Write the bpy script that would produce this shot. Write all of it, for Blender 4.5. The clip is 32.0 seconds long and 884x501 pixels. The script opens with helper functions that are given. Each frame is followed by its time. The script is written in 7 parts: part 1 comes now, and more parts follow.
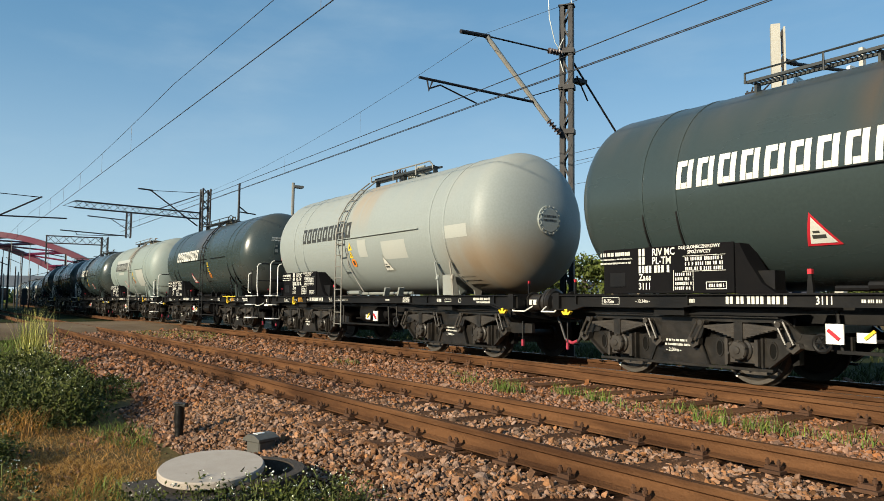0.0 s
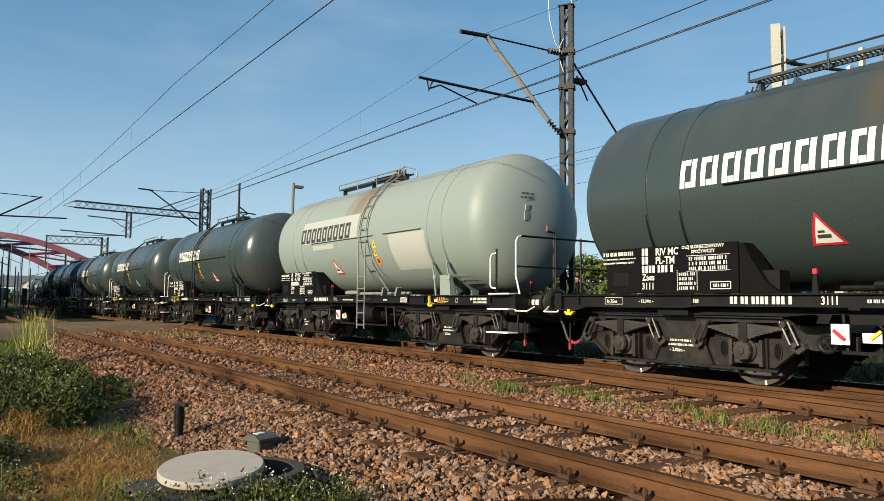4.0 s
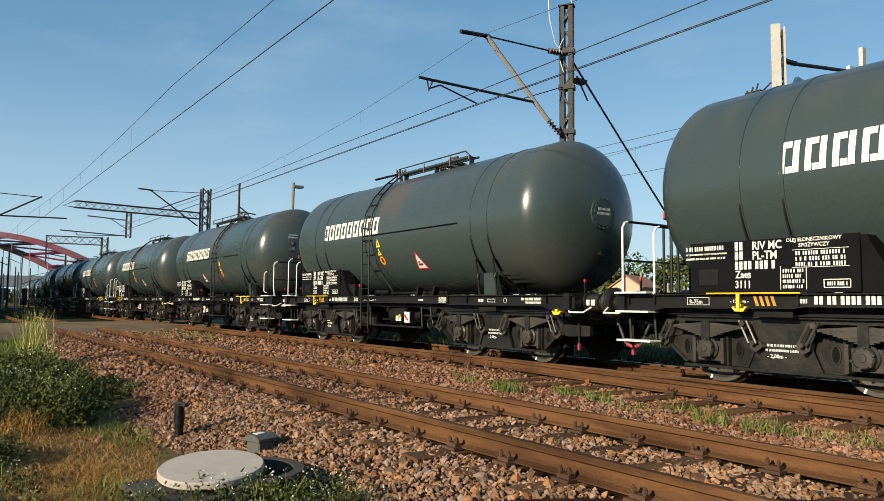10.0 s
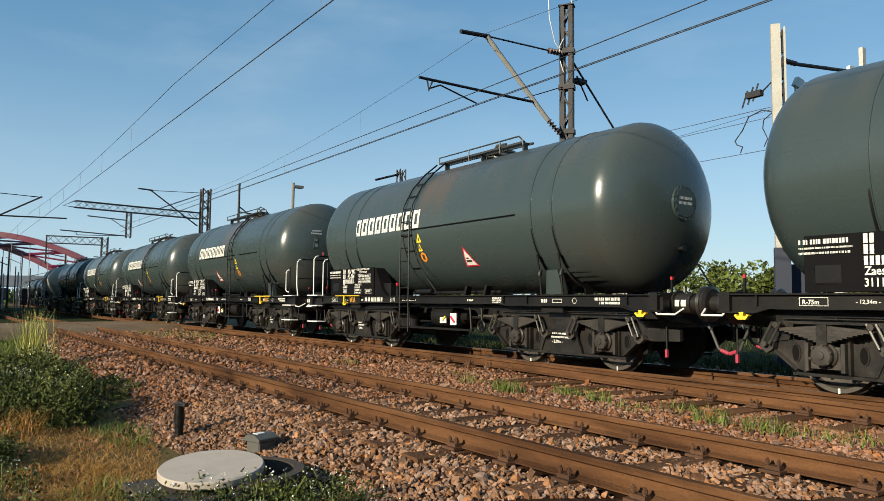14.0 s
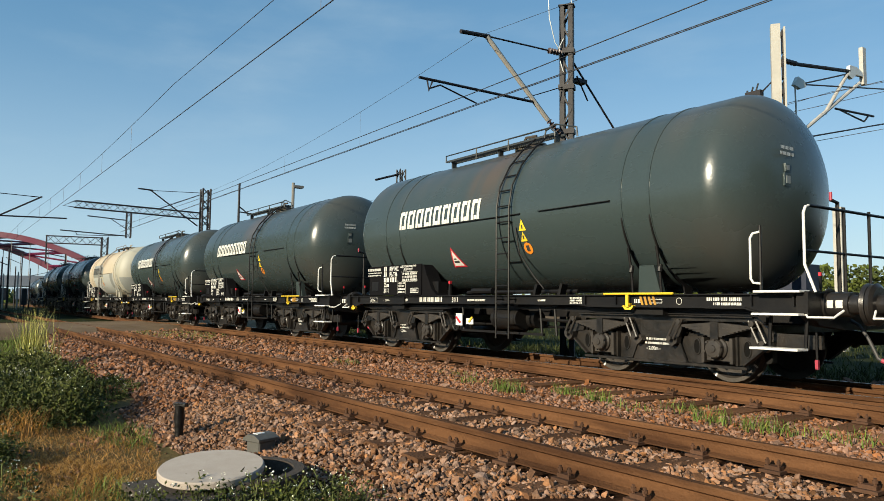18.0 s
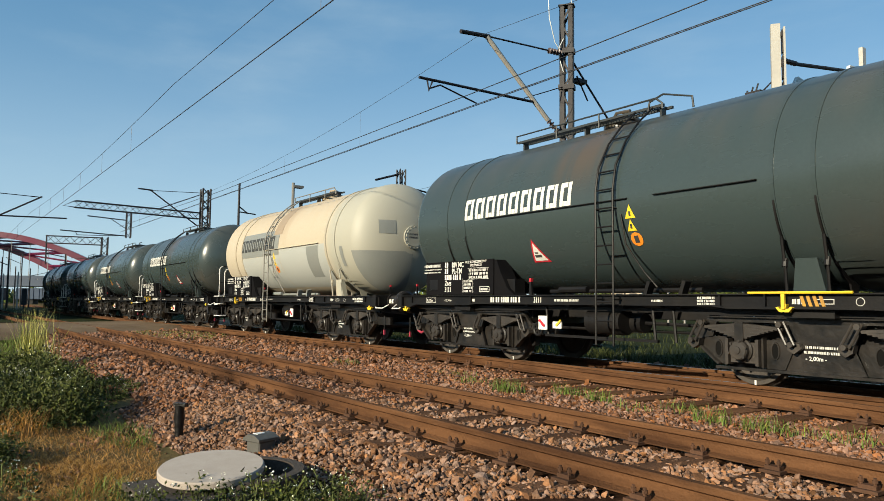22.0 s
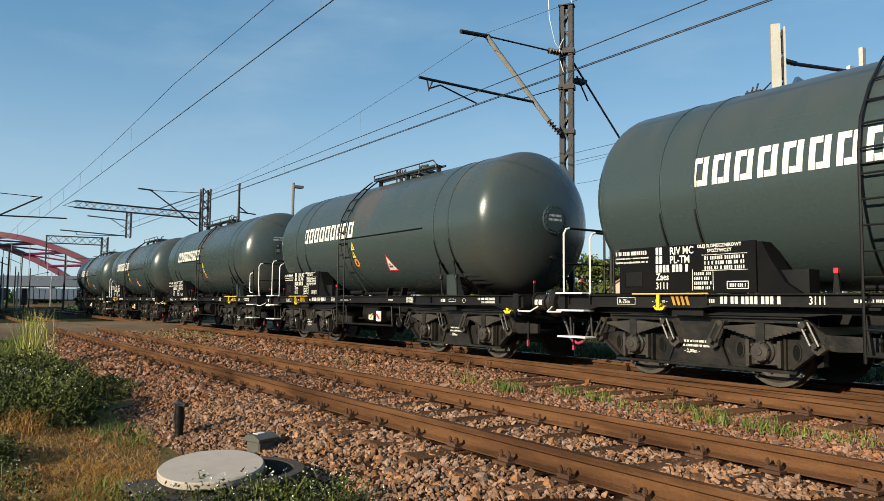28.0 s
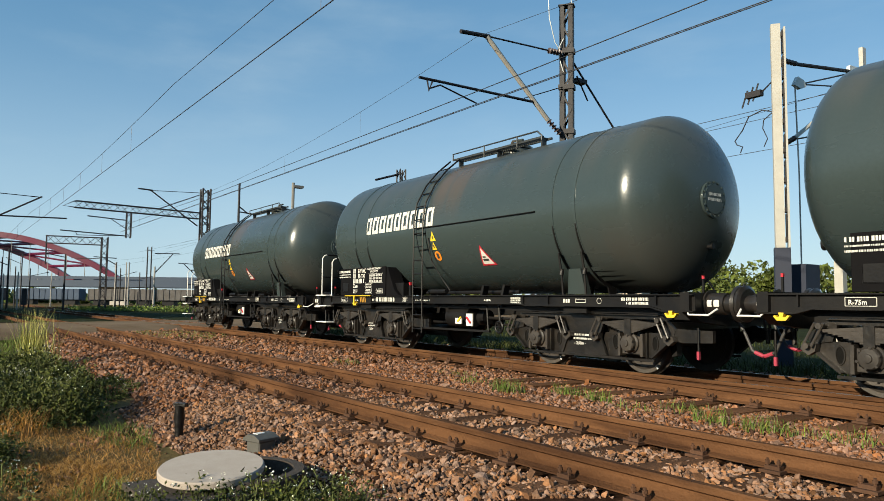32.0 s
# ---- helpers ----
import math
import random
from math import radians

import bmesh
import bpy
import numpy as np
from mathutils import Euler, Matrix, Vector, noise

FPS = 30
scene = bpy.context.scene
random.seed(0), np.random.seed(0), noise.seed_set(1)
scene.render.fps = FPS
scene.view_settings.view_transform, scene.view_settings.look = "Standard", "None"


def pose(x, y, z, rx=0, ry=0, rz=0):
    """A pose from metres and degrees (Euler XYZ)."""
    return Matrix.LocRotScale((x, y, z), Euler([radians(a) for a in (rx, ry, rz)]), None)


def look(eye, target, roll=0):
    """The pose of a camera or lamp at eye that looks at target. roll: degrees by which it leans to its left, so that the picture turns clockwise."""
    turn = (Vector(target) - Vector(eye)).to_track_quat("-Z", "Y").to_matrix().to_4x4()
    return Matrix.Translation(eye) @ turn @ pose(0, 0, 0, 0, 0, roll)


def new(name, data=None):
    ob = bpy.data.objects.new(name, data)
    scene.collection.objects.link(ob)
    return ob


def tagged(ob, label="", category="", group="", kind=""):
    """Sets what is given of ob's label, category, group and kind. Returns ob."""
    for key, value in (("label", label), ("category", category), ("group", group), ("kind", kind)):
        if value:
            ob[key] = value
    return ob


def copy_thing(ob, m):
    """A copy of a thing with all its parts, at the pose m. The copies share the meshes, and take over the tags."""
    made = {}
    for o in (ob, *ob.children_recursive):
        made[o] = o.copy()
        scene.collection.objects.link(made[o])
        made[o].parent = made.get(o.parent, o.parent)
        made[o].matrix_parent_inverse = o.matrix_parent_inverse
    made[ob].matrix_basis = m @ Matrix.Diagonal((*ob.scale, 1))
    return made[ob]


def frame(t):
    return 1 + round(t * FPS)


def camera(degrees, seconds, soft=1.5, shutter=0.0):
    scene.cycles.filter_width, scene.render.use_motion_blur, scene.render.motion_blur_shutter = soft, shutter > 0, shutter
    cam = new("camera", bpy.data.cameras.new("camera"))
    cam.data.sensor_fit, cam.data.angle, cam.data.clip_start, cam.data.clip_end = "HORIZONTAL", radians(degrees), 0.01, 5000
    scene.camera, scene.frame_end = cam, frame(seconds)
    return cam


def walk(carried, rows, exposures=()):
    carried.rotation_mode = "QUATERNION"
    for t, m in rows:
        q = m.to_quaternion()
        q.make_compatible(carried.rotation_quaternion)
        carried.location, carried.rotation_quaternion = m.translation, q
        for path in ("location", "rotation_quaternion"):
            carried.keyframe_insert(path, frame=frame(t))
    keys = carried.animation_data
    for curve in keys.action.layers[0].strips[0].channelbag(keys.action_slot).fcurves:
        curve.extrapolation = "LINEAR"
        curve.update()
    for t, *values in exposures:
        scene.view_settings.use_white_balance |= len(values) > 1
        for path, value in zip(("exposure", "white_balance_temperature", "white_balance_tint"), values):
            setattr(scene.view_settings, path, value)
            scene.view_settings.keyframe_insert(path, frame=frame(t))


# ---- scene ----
# A standing camera beside a double-track line; x runs the way the train goes, y away from the camera, z = 0 at the rail top.
cam = camera(62.89, 32.0, soft=0.7)
EYE = (0.0, 0.0, 1.012)
VIEW = look(EYE, (-8.17155, 5.71719, 1.74649), 0.594)
walk(cam, [(0.0, VIEW), (32.0, VIEW)], exposures=[(0.0, 0.60, 6500.0, 3.5), (32.0, 0.60, 6500.0, 3.5)])

# ---------------------------------------------------------------- light
SUN_DIR = Vector((0.14, -0.90, 0.345)).normalized()
world = bpy.data.worlds.new("world")
scene.world = world
world.use_nodes = True
wn = world.node_tree.nodes
sky = wn.new("ShaderNodeTexSky")
sky.sky_type = "NISHITA"
sky.sun_disc = False
sky.sun_elevation = math.asin(SUN_DIR.z)
sky.sun_rotation = math.atan2(SUN_DIR.x, SUN_DIR.y)
sky.air_density, sky.dust_density, sky.ozone_density = 1.0, 0.2, 1.6
wn["Background"].inputs["Strength"].default_value = 0.087
haze = wn.new("ShaderNodeMix")
haze.data_type = "RGBA"
haze.inputs[0].default_value = 0.45
haze.inputs[7].default_value = (0.95, 2.75, 4.95, 1.0)
world.node_tree.links.new(sky.outputs[0], haze.inputs[6])
# thin streaks of high cloud all round
sky_at = wn.new("ShaderNodeTexCoord")
sky_map = wn.new("ShaderNodeMapping")
sky_map.inputs["Scale"].default_value = (1.2, 1.6, 5.0)
sky_map.inputs["Rotation"].default_value = (0.25, 0.15, 0.6)
cirrus = wn.new("ShaderNodeTexNoise")
cirrus.inputs["Scale"].default_value, cirrus.inputs["Detail"].default_value, cirrus.inputs["Roughness"].default_value = 1.6, 7.0, 0.55
veil = wn.new("ShaderNodeMapRange")
veil.interpolation_type = "SMOOTHSTEP"
veil.inputs["From Min"].default_value, veil.inputs["From Max"].default_value, veil.inputs["To Max"].default_value = 0.46, 0.80, 0.26
cloud = wn.new("ShaderNodeMix")
cloud.data_type = "RGBA"
cloud.inputs[7].default_value = (4.6, 5.5, 6.2, 1.0)
world.node_tree.links.new(sky_at.outputs["Generated"], sky_map.inputs["Vector"])
world.node_tree.links.new(sky_map.outputs[0], cirrus.inputs["Vector"])
world.node_tree.links.new(cirrus.outputs["Fac"], veil.inputs["Value"])
world.node_tree.links.new(veil.outputs[0], cloud.inputs[0])
# paler air towards the horizon
sky_up = wn.new("ShaderNodeSeparateXYZ")
low_air = wn.new("ShaderNodeMapRange")
low_air.interpolation_type = "SMOOTHSTEP"
low_air.inputs["From Min"].default_value, low_air.inputs["From Max"].default_value, low_air.inputs["To Max"].default_value = 0.37, -0.02, 0.58
pale = wn.new("ShaderNodeMix")
pale.data_type = "RGBA"
pale.inputs[7].default_value = (4.5, 5.7, 6.9, 1.0)
world.node_tree.links.new(sky_at.outputs["Generated"], sky_up.inputs[0])
world.node_tree.links.new(sky_up.outputs["Z"], low_air.inputs["Value"])
world.node_tree.links.new(low_air.outputs[0], pale.inputs[0])
world.node_tree.links.new(haze.outputs[2], pale.inputs[6])
world.node_tree.links.new(pale.outputs[2], cloud.inputs[6])
world.node_tree.links.new(cloud.outputs[2], wn["Background"].inputs["Color"])
sun_data = bpy.data.lights.new("sun", "SUN")
sun_data.energy, sun_data.angle, sun_data.color = 5.0, radians(0.8), (1.0, 0.86, 0.67)
sun_ob = new("sun", sun_data)
sun_ob.matrix_world = look(SUN_DIR * 50, (0, 0, 0))


# ---------------------------------------------------------------- materials
def mat(name, col, rough=0.6, metal=0.0, col2=None, scale=3.0, amount=0.5, bump=0.0, bscale=60.0, vary=0.0, coat=0.0, stretch=(1, 1, 1), sharp=0.0, spec=0.5):
    """Paint, metal, stone: two colours mixed by coarse and fine noise in object space, with bump and uneven gloss."""
    m = bpy.data.materials.new(name)
    m.use_nodes = True
    nt = m.node_tree
    n, l = nt.nodes, nt.links
    b = n["Principled BSDF"]
    b.inputs["Metallic"].default_value = metal
    b.inputs["Coat Weight"].default_value = coat
    b.inputs["Specular IOR Level"].default_value = spec
    b.inputs["Coat Roughness"].default_value = 0.12
    tc = n.new("ShaderNodeTexCoord")
    mp = n.new("ShaderNodeMapping")
    mp.inputs["Scale"].default_value = stretch
    l.new(tc.outputs["Object"], mp.inputs["Vector"])
    n1 = n.new("ShaderNodeTexNoise")
    n1.inputs["Scale"].default_value, n1.inputs["Detail"].default_value, n1.inputs["Roughness"].default_value = scale, 6.0, 0.65
    l.new(mp.outputs[0], n1.inputs["Vector"])
    ramp = n.new("ShaderNodeMapRange")
    ramp.inputs["From Min"].default_value, ramp.inputs["From Max"].default_value = 0.32 + sharp, 0.68 - sharp
    ramp.inputs["To Max"].default_value = amount
    l.new(n1.outputs["Fac"], ramp.inputs["Value"])
    mix = n.new("ShaderNodeMix")
    mix.data_type = "RGBA"
    c2 = col2 or tuple(c * 0.6 for c in col)
    mix.inputs[6].default_value, mix.inputs[7].default_value = (*col, 1), (*c2, 1)
    l.new(ramp.outputs[0], mix.inputs[0])
    out = mix.outputs[2]
    n2 = n.new("ShaderNodeTexNoise")
    n2.inputs["Scale"].default_value, n2.inputs["Detail"].default_value = bscale, 4.0
    l.new(tc.outputs["Object"], n2.inputs["Vector"])
    hsv = n.new("ShaderNodeHueSaturation")
    val = n.new("ShaderNodeMapRange")
    val.inputs["To Min"].default_value, val.inputs["To Max"].default_value = 0.86, 1.14
    l.new(n2.outputs["Fac"], val.inputs["Value"])
    last = val.outputs[0]
    if vary:
        oi = n.new("ShaderNodeObjectInfo")
        vr = n.new("ShaderNodeMapRange")
        vr.inputs["To Min"].default_value, vr.inputs["To Max"].default_value = 1 - vary, 1 + vary
        l.new(oi.outputs["Random"], vr.inputs["Value"])
        mu = n.new("ShaderNodeMath")
        mu.operation = "MULTIPLY"
        l.new(last, mu.inputs[0])
        l.new(vr.outputs[0], mu.inputs[1])
        last = mu.outputs[0]
    l.new(last, hsv.inputs["Value"])
    l.new(out, hsv.inputs["Color"])
    l.new(hsv.outputs[0], b.inputs["Base Color"])
    rr = n.new("ShaderNodeMapRange")
    rr.inputs["To Min"].default_value, rr.inputs["To Max"].default_value = max(0.05, rough - 0.1), min(1.0, rough + 0.12)
    l.new(n1.outputs["Fac"], rr.inputs["Value"])
    l.new(rr.outputs[0], b.inputs["Roughness"])
    if bump:
        bp = n.new("ShaderNodeBump")
        bp.inputs["Strength"].default_value, bp.inputs["Distance"].default_value = min(1.0, bump), 0.02
        l.new(n2.outputs["Fac"], bp.inputs["Height"])
        l.new(bp.outputs[0], b.inputs["Normal"])
    return m


def tank_paint(name, col, col2, dust, stain, rough, at, rust=None, rust_share=0.45, front=None):
    """Weathered tank paint: blotches, road dust on the upper shell, a brown spill running down from the filling hatch at x = at."""
    m = mat(name, col, rough, 0.0, col2, 0.55, 0.6, 0.05, 25.0, 0.06, 0.0, (0.35, 1, 1))
    n, l = m.node_tree.nodes, m.node_tree.links
    b = n["Principled BSDF"]
    before = b.inputs["Base Color"].links[0].from_socket
    tc = next(k for k in n if k.type == "TEX_COORD")
    sep = n.new("ShaderNodeSeparateXYZ")
    l.new(tc.outputs["Object"], sep.inputs[0])
    streak = n.new("ShaderNodeTexNoise")
    mp = n.new("ShaderNodeMapping")
    mp.inputs["Scale"].default_value = (2.2, 0.6, 0.5)
    l.new(tc.outputs["Object"], mp.inputs[0])
    l.new(mp.outputs[0], streak.inputs["Vector"])
    streak.inputs["Scale"].default_value, streak.inputs["Detail"].default_value = 1.0, 5.0

    def rng(src, a, c, hi=1.0):
        r = n.new("ShaderNodeMapRange")
        r.interpolation_type = "SMOOTHSTEP"
        r.inputs["From Min"].default_value, r.inputs["From Max"].default_value, r.inputs["To Max"].default_value = a, c, hi
        l.new(src, r.inputs["Value"])
        return r.outputs[0]

    def mul(a, c):
        r = n.new("ShaderNodeMath")
        r.operation = "MULTIPLY"
        l.new(a, r.inputs[0])
        l.new(c, r.inputs[1])
        return r.outputs[0]

    def blend(fac, base, colour):
        r = n.new("ShaderNodeMix")
        r.data_type = "RGBA"
        l.new(fac, r.inputs[0])
        l.new(base, r.inputs[6])
        r.inputs[7].default_value = (*colour, 1)
        return r.outputs[2]

    up = rng(sep.outputs["Z"], 2.75, 4.0)
    dusty = blend(mul(up, rng(streak.outputs["Fac"], 0.25, 0.75, 0.75)), before, dust)
    off = n.new("ShaderNodeMath")
    off.operation = "SUBTRACT"
    l.new(sep.outputs["X"], off.inputs[0])
    off.inputs[1].default_value = at
    ab = n.new("ShaderNodeMath")
    ab.operation = "ABSOLUTE"
    l.new(off.outputs[0], ab.inputs[0])
    near = n.new("ShaderNodeMapRange")
    near.interpolation_type = "SMOOTHSTEP"
    near.inputs["From Min"].default_value, near.inputs["From Max"].default_value = 0.72, 0.30
    l.new(ab.outputs[0], near.inputs["Value"])
    runs = n.new("ShaderNodeTexNoise")
    mr = n.new("ShaderNodeMapping")
    mr.inputs["Scale"].default_value = (6.5, 0.35, 0.30)
    l.new(tc.outputs["Object"], mr.inputs[0])
    l.new(mr.outputs[0], runs.inputs["Vector"])
    runs.inputs["Scale"].default_value, runs.inputs["Detail"].default_value = 1.0, 4.0
    spill = mul(mul(near.outputs[0], rng(sep.outputs["Z"], 2.45, 3.55)), rng(runs.outputs["Fac"], 0.18, 0.56, 0.95))
    top = blend(spill, dusty, stain)
    if rust:
        along = rng(sep.outputs["X"], 2.9, 4.4)
        low = n.new("ShaderNodeMapRange")
        low.interpolation_type = "SMOOTHSTEP"
        low.inputs["From Min"].default_value, low.inputs["From Max"].default_value = 2.7, 1.75
        l.new(sep.outputs["Z"], low.inputs["Value"])
        top = blend(mul(mul(along, low.outputs[0]), rng(streak.outputs["Fac"], 0.1, 0.6, rust_share)), top, rust)
    if front:
        ahead = rng(sep.outputs["X"], 2.9, 3.5, 0.9)
        top = blend(ahead, top, front)
    l.new(top, b.inputs["Base Color"])
    return m


GREEN = {at: tank_paint("tank_green", (0.037, 0.052, 0.052), (0.031, 0.043, 0.044), (0.072, 0.068, 0.056), (0.078, 0.059, 0.040), 0.27, at, (0.062, 0.050, 0.040)) for at in (-0.35, 0.05)}
GREY = tank_paint("tank_light_grey", (0.222, 0.268, 0.252), (0.252, 0.280, 0.255), (0.255, 0.255, 0.22), (0.185, 0.135, 0.080), 0.52, -0.30)
BEIGE = tank_paint("tank_beige_grey", (0.272, 0.300, 0.292), (0.235, 0.257, 0.245), (0.30, 0.298, 0.262), (0.30, 0.25, 0.19), 0.54, 0.05, (0.24, 0.160, 0.09), 0.85)
CREAM = tank_paint("tank_cream", (0.42, 0.362, 0.268), (0.385, 0.333, 0.246), (0.43, 0.33, 0.215), (0.36, 0.275, 0.185), 0.56, 0.05, front=(0.345, 0.335, 0.275))
PATCH_GREY = mat("patch_grey_paint", (0.20, 0.21, 0.195), 0.45, 0, (0.24, 0.24, 0.215), 1.5, 0.5)
PATCH_WHITE = mat("patch_white_paint", (0.36, 0.37, 0.345), 0.45, 0, (0.40, 0.40, 0.36), 1.5, 0.5)
SPILL_BROWN = mat("spill_brown_stain", (0.27, 0.205, 0.14), 0.6, 0, (0.33, 0.26, 0.18), 1.5, 0.5)
LETTER_WHITE = mat("lettering_white", (0.66, 0.65, 0.60), 0.5, 0, (0.52, 0.50, 0.44), 4, 0.5)
LETTER_BLACK = mat("lettering_black", (0.035, 0.035, 0.035), 0.5, 0, (0.06, 0.06, 0.05), 4, 0.5)
FRAME_BLACK = mat("frame_black", (0.007, 0.007, 0.008), 0.45, 0, (0.016, 0.014, 0.012), 2.0, 0.7, 0.1, 30, 0.1, spec=0.20)
BOGIE_DARK = mat("bogie_grime", (0.007, 0.0068, 0.0066), 0.36, 0, (0.026, 0.021, 0.017), 3.5, 0.9, 0.25, 14, 0.2, spec=0.45)
SPRING_DUST = mat("dusty_spring_steel", (0.024, 0.021, 0.019), 0.42, 0, (0.052, 0.043, 0.035), 4.0, 0.9, 0.2, 20, 0.2, spec=0.45)
HAZARD = mat("worn_hazard_paint", (0.46, 0.24, 0.03), 0.55, 0, (0.25, 0.13, 0.03), 9, 0.7)
# near-black that paints the shade inside the bogie openings
HOLE_BLACK = mat("recess_shade_black", (0.006, 0.006, 0.006), 0.9, 0, (0.010, 0.009, 0.008), 5, 0.5, spec=0.05)
BOARD_BLACK = mat("board_black", (0.005, 0.005, 0.006), 0.75, 0, (0.010, 0.009, 0.009), 3, 0.5, spec=0.06)
WHEEL_STEEL = mat("wheel_steel", (0.050, 0.043, 0.038), 0.45, 0.4, (0.085, 0.070, 0.058), 5, 0.7, 0.1, 40, 0.1)
RIM_PALE = mat("wheel_rim_grime", (0.065, 0.056, 0.047), 0.5, 0.2, (0.085, 0.070, 0.058), 6, 0.7, 0.1, 40, 0.1)
GREASY = mat("buffer_black_steel", (0.020, 0.019, 0.019), 0.32, 0.3, (0.045, 0.036, 0.03), 6, 0.6, 0.1, 40)
WHITE_PAINT = mat("white_paint", (0.78, 0.77, 0.73), 0.45, 0, (0.55, 0.52, 0.46), 6, 0.5)
YELLOW_PAINT = mat("yellow_paint", (0.80, 0.55, 0.03), 0.45, 0, (0.55, 0.36, 0.03), 6, 0.5)
RED_PAINT = mat("red_paint", (0.50, 0.02, 0.035), 0.45, 0, (0.42, 0.02, 0.03), 6, 0.5)
PINK_PAINT = mat("faded_red_paint", (0.36, 0.035, 0.065), 0.5, 0, (0.26, 0.03, 0.05), 6, 0.5)
ORANGE_PAINT = mat("orange_paint", (0.78, 0.24, 0.02), 0.45, 0, (0.6, 0.18, 0.02), 6, 0.5)
RUBBER = mat("rubber_hose", (0.03, 0.03, 0.032), 0.6, 0, (0.07, 0.065, 0.06), 8, 0.5)
GRATING = mat("galvanised_grating", (0.024, 0.029, 0.031), 0.5, 0.1, (0.044, 0.046, 0.046), 9, 0.6)
RAIL_RUST = mat("rail_rust", (0.055, 0.025, 0.012), 0.85, 0, (0.125, 0.059, 0.027), 2.2, 1.0, 0.6, 45, 0.08, 0, (0.30, 1, 2.5), sharp=0.06, spec=0.1)
RAIL_TOP = mat("rail_running_band", (0.24, 0.19, 0.15), 0.38, 0.6, (0.16, 0.10, 0.06), 1.5, 0.8, 0.05, 50, 0, 0, (0.2, 1, 1))
CLIP_RUST = mat("fastening_rust", (0.085, 0.042, 0.024), 0.85, 0, (0.05, 0.03, 0.02), 20, 0.7, 0.3, 90, 0.2, spec=0.15)
SLEEPER_WOOD = mat("sleeper_wood", (0.130, 0.064, 0.033), 0.9, 0, (0.058, 0.031, 0.018), 4, 0.8, 0.8, 45, 0.25, 0, (1, 0.15, 1), spec=0.1)
MAST_DARK = mat("mast_dark_steel", (0.009, 0.008, 0.011), 0.6, 0.1, (0.018, 0.013, 0.013), 3, 0.6, 0.2, 40)
STEEL_PALE = mat("galvanised_tube", (0.20, 0.19, 0.17), 0.5, 0.0, (0.13, 0.12, 0.10), 6, 0.6)
TUBE_GREY = mat("weathered_tube", (0.46, 0.43, 0.38), 0.5, 0.0, (0.34, 0.31, 0.27), 6, 0.6)
INSULATOR = mat("insulator_brown", (0.06, 0.04, 0.035), 0.25, 0, (0.1, 0.07, 0.06), 6, 0.4)
CONCRETE = mat("mast_concrete", (0.44, 0.42, 0.37), 0.85, 0, (0.34, 0.32, 0.28), 2.5, 0.6, 0.3, 60)
BLUE_BASE = mat("mast_dark_blue_paint", (0.013, 0.018, 0.038), 0.6, 0, (0.02, 0.024, 0.038), 3, 0.5)
WIRE = mat("copper_wire_dark", (0.035, 0.034, 0.036), 0.5, 0.4, (0.05, 0.045, 0.04), 3, 0.5)
CABLE_PALE = mat("pale_cable", (0.62, 0.64, 0.62), 0.5, 0, (0.5, 0.52, 0.5), 3, 0.5)


# ---------------------------------------------------------------- mesh helpers
def finish(bm, name, material, smooth=32):
    me = bpy.data.meshes.new(name)
    bm.normal_update()
    bm.to_mesh(me)
    bm.free()
    for m in material if isinstance(material, (list, tuple)) else [material]:
        me.materials.append(m)
    if smooth:
        me.shade_smooth()
        me.set_sharp_from_angle(angle=radians(smooth))
    return me


def part(name, bm, material, parent, label="", smooth=32):
    ob = new(name, finish(bm, name, material, smooth))
    ob.parent = parent
    if label:
        tagged(ob, label)
    return ob


def thing(name, bm, material, label, category, group="", kind="", smooth=32):
    return tagged(new(name, finish(bm, name, material, smooth)), label, category, group, kind)


def again(name, source, parent, m):
    """One more part on the mesh of another."""
    ob = new(name, source.data)
    ob.parent = parent
    ob.matrix_basis = m
    return ob


def box(bm, x0, x1, y0, y1, z0, z1, m=None):
    vs = [bm.verts.new((x, y, z)) for x in (x0, x1) for y in (y0, y1) for z in (z0, z1)]
    for f in ((0, 1, 3, 2), (4, 6, 7, 5), (0, 4, 5, 1), (2, 3, 7, 6), (0, 2, 6, 4), (1, 5, 7, 3)):
        bm.faces.new([vs[i] for i in f])
    if m is not None:
        bmesh.ops.transform(bm, matrix=m, verts=vs)
    return vs


def soft_box(x0, x1, y0, y1, z0, z1, w=0.01):
    bm = bmesh.new()
    box(bm, x0, x1, y0, y1, z0, z1)
    bmesh.ops.bevel(bm, geom=bm.edges[:], offset=w, segments=1, affect="EDGES")
    return bm


def prism(bm, pts, a, b, axis="y"):
    """A polygon given as (x, z) drawn out from y = a to b, or as (y, z) drawn out along x."""
    def at(p, d):
        return (p[0], d, p[1]) if axis == "y" else (d, p[0], p[1])
    va, vb = [bm.verts.new(at(p, a)) for p in pts], [bm.verts.new(at(p, b)) for p in pts]
    k = len(pts)
    fs = [bm.faces.new(va), bm.faces.new(vb[::-1])]
    for i in range(k):
        fs.append(bm.faces.new((va[i], vb[i], vb[(i + 1) % k], va[(i + 1) % k])))
    bmesh.ops.recalc_face_normals(bm, faces=fs)
    return va + vb


def cyl(bm, a, b, r, n=14, r2=None):
    a, b = Vector(a), Vector(b)
    r2 = r if r2 is None else r2
    q = (b - a).to_track_quat("Z", "Y")
    ring = [Vector((math.cos(2 * math.pi * i / n), math.sin(2 * math.pi * i / n), 0)) for i in range(n)]
    va = [bm.verts.new(a + q @ (v * r)) for v in ring]
    vb = [bm.verts.new(b + q @ (v * r2)) for v in ring]
    for i in range(n):
        bm.faces.new((va[i], va[(i + 1) % n], vb[(i + 1) % n], vb[i]))
    bm.faces.new(va[::-1])
    bm.faces.new(vb)


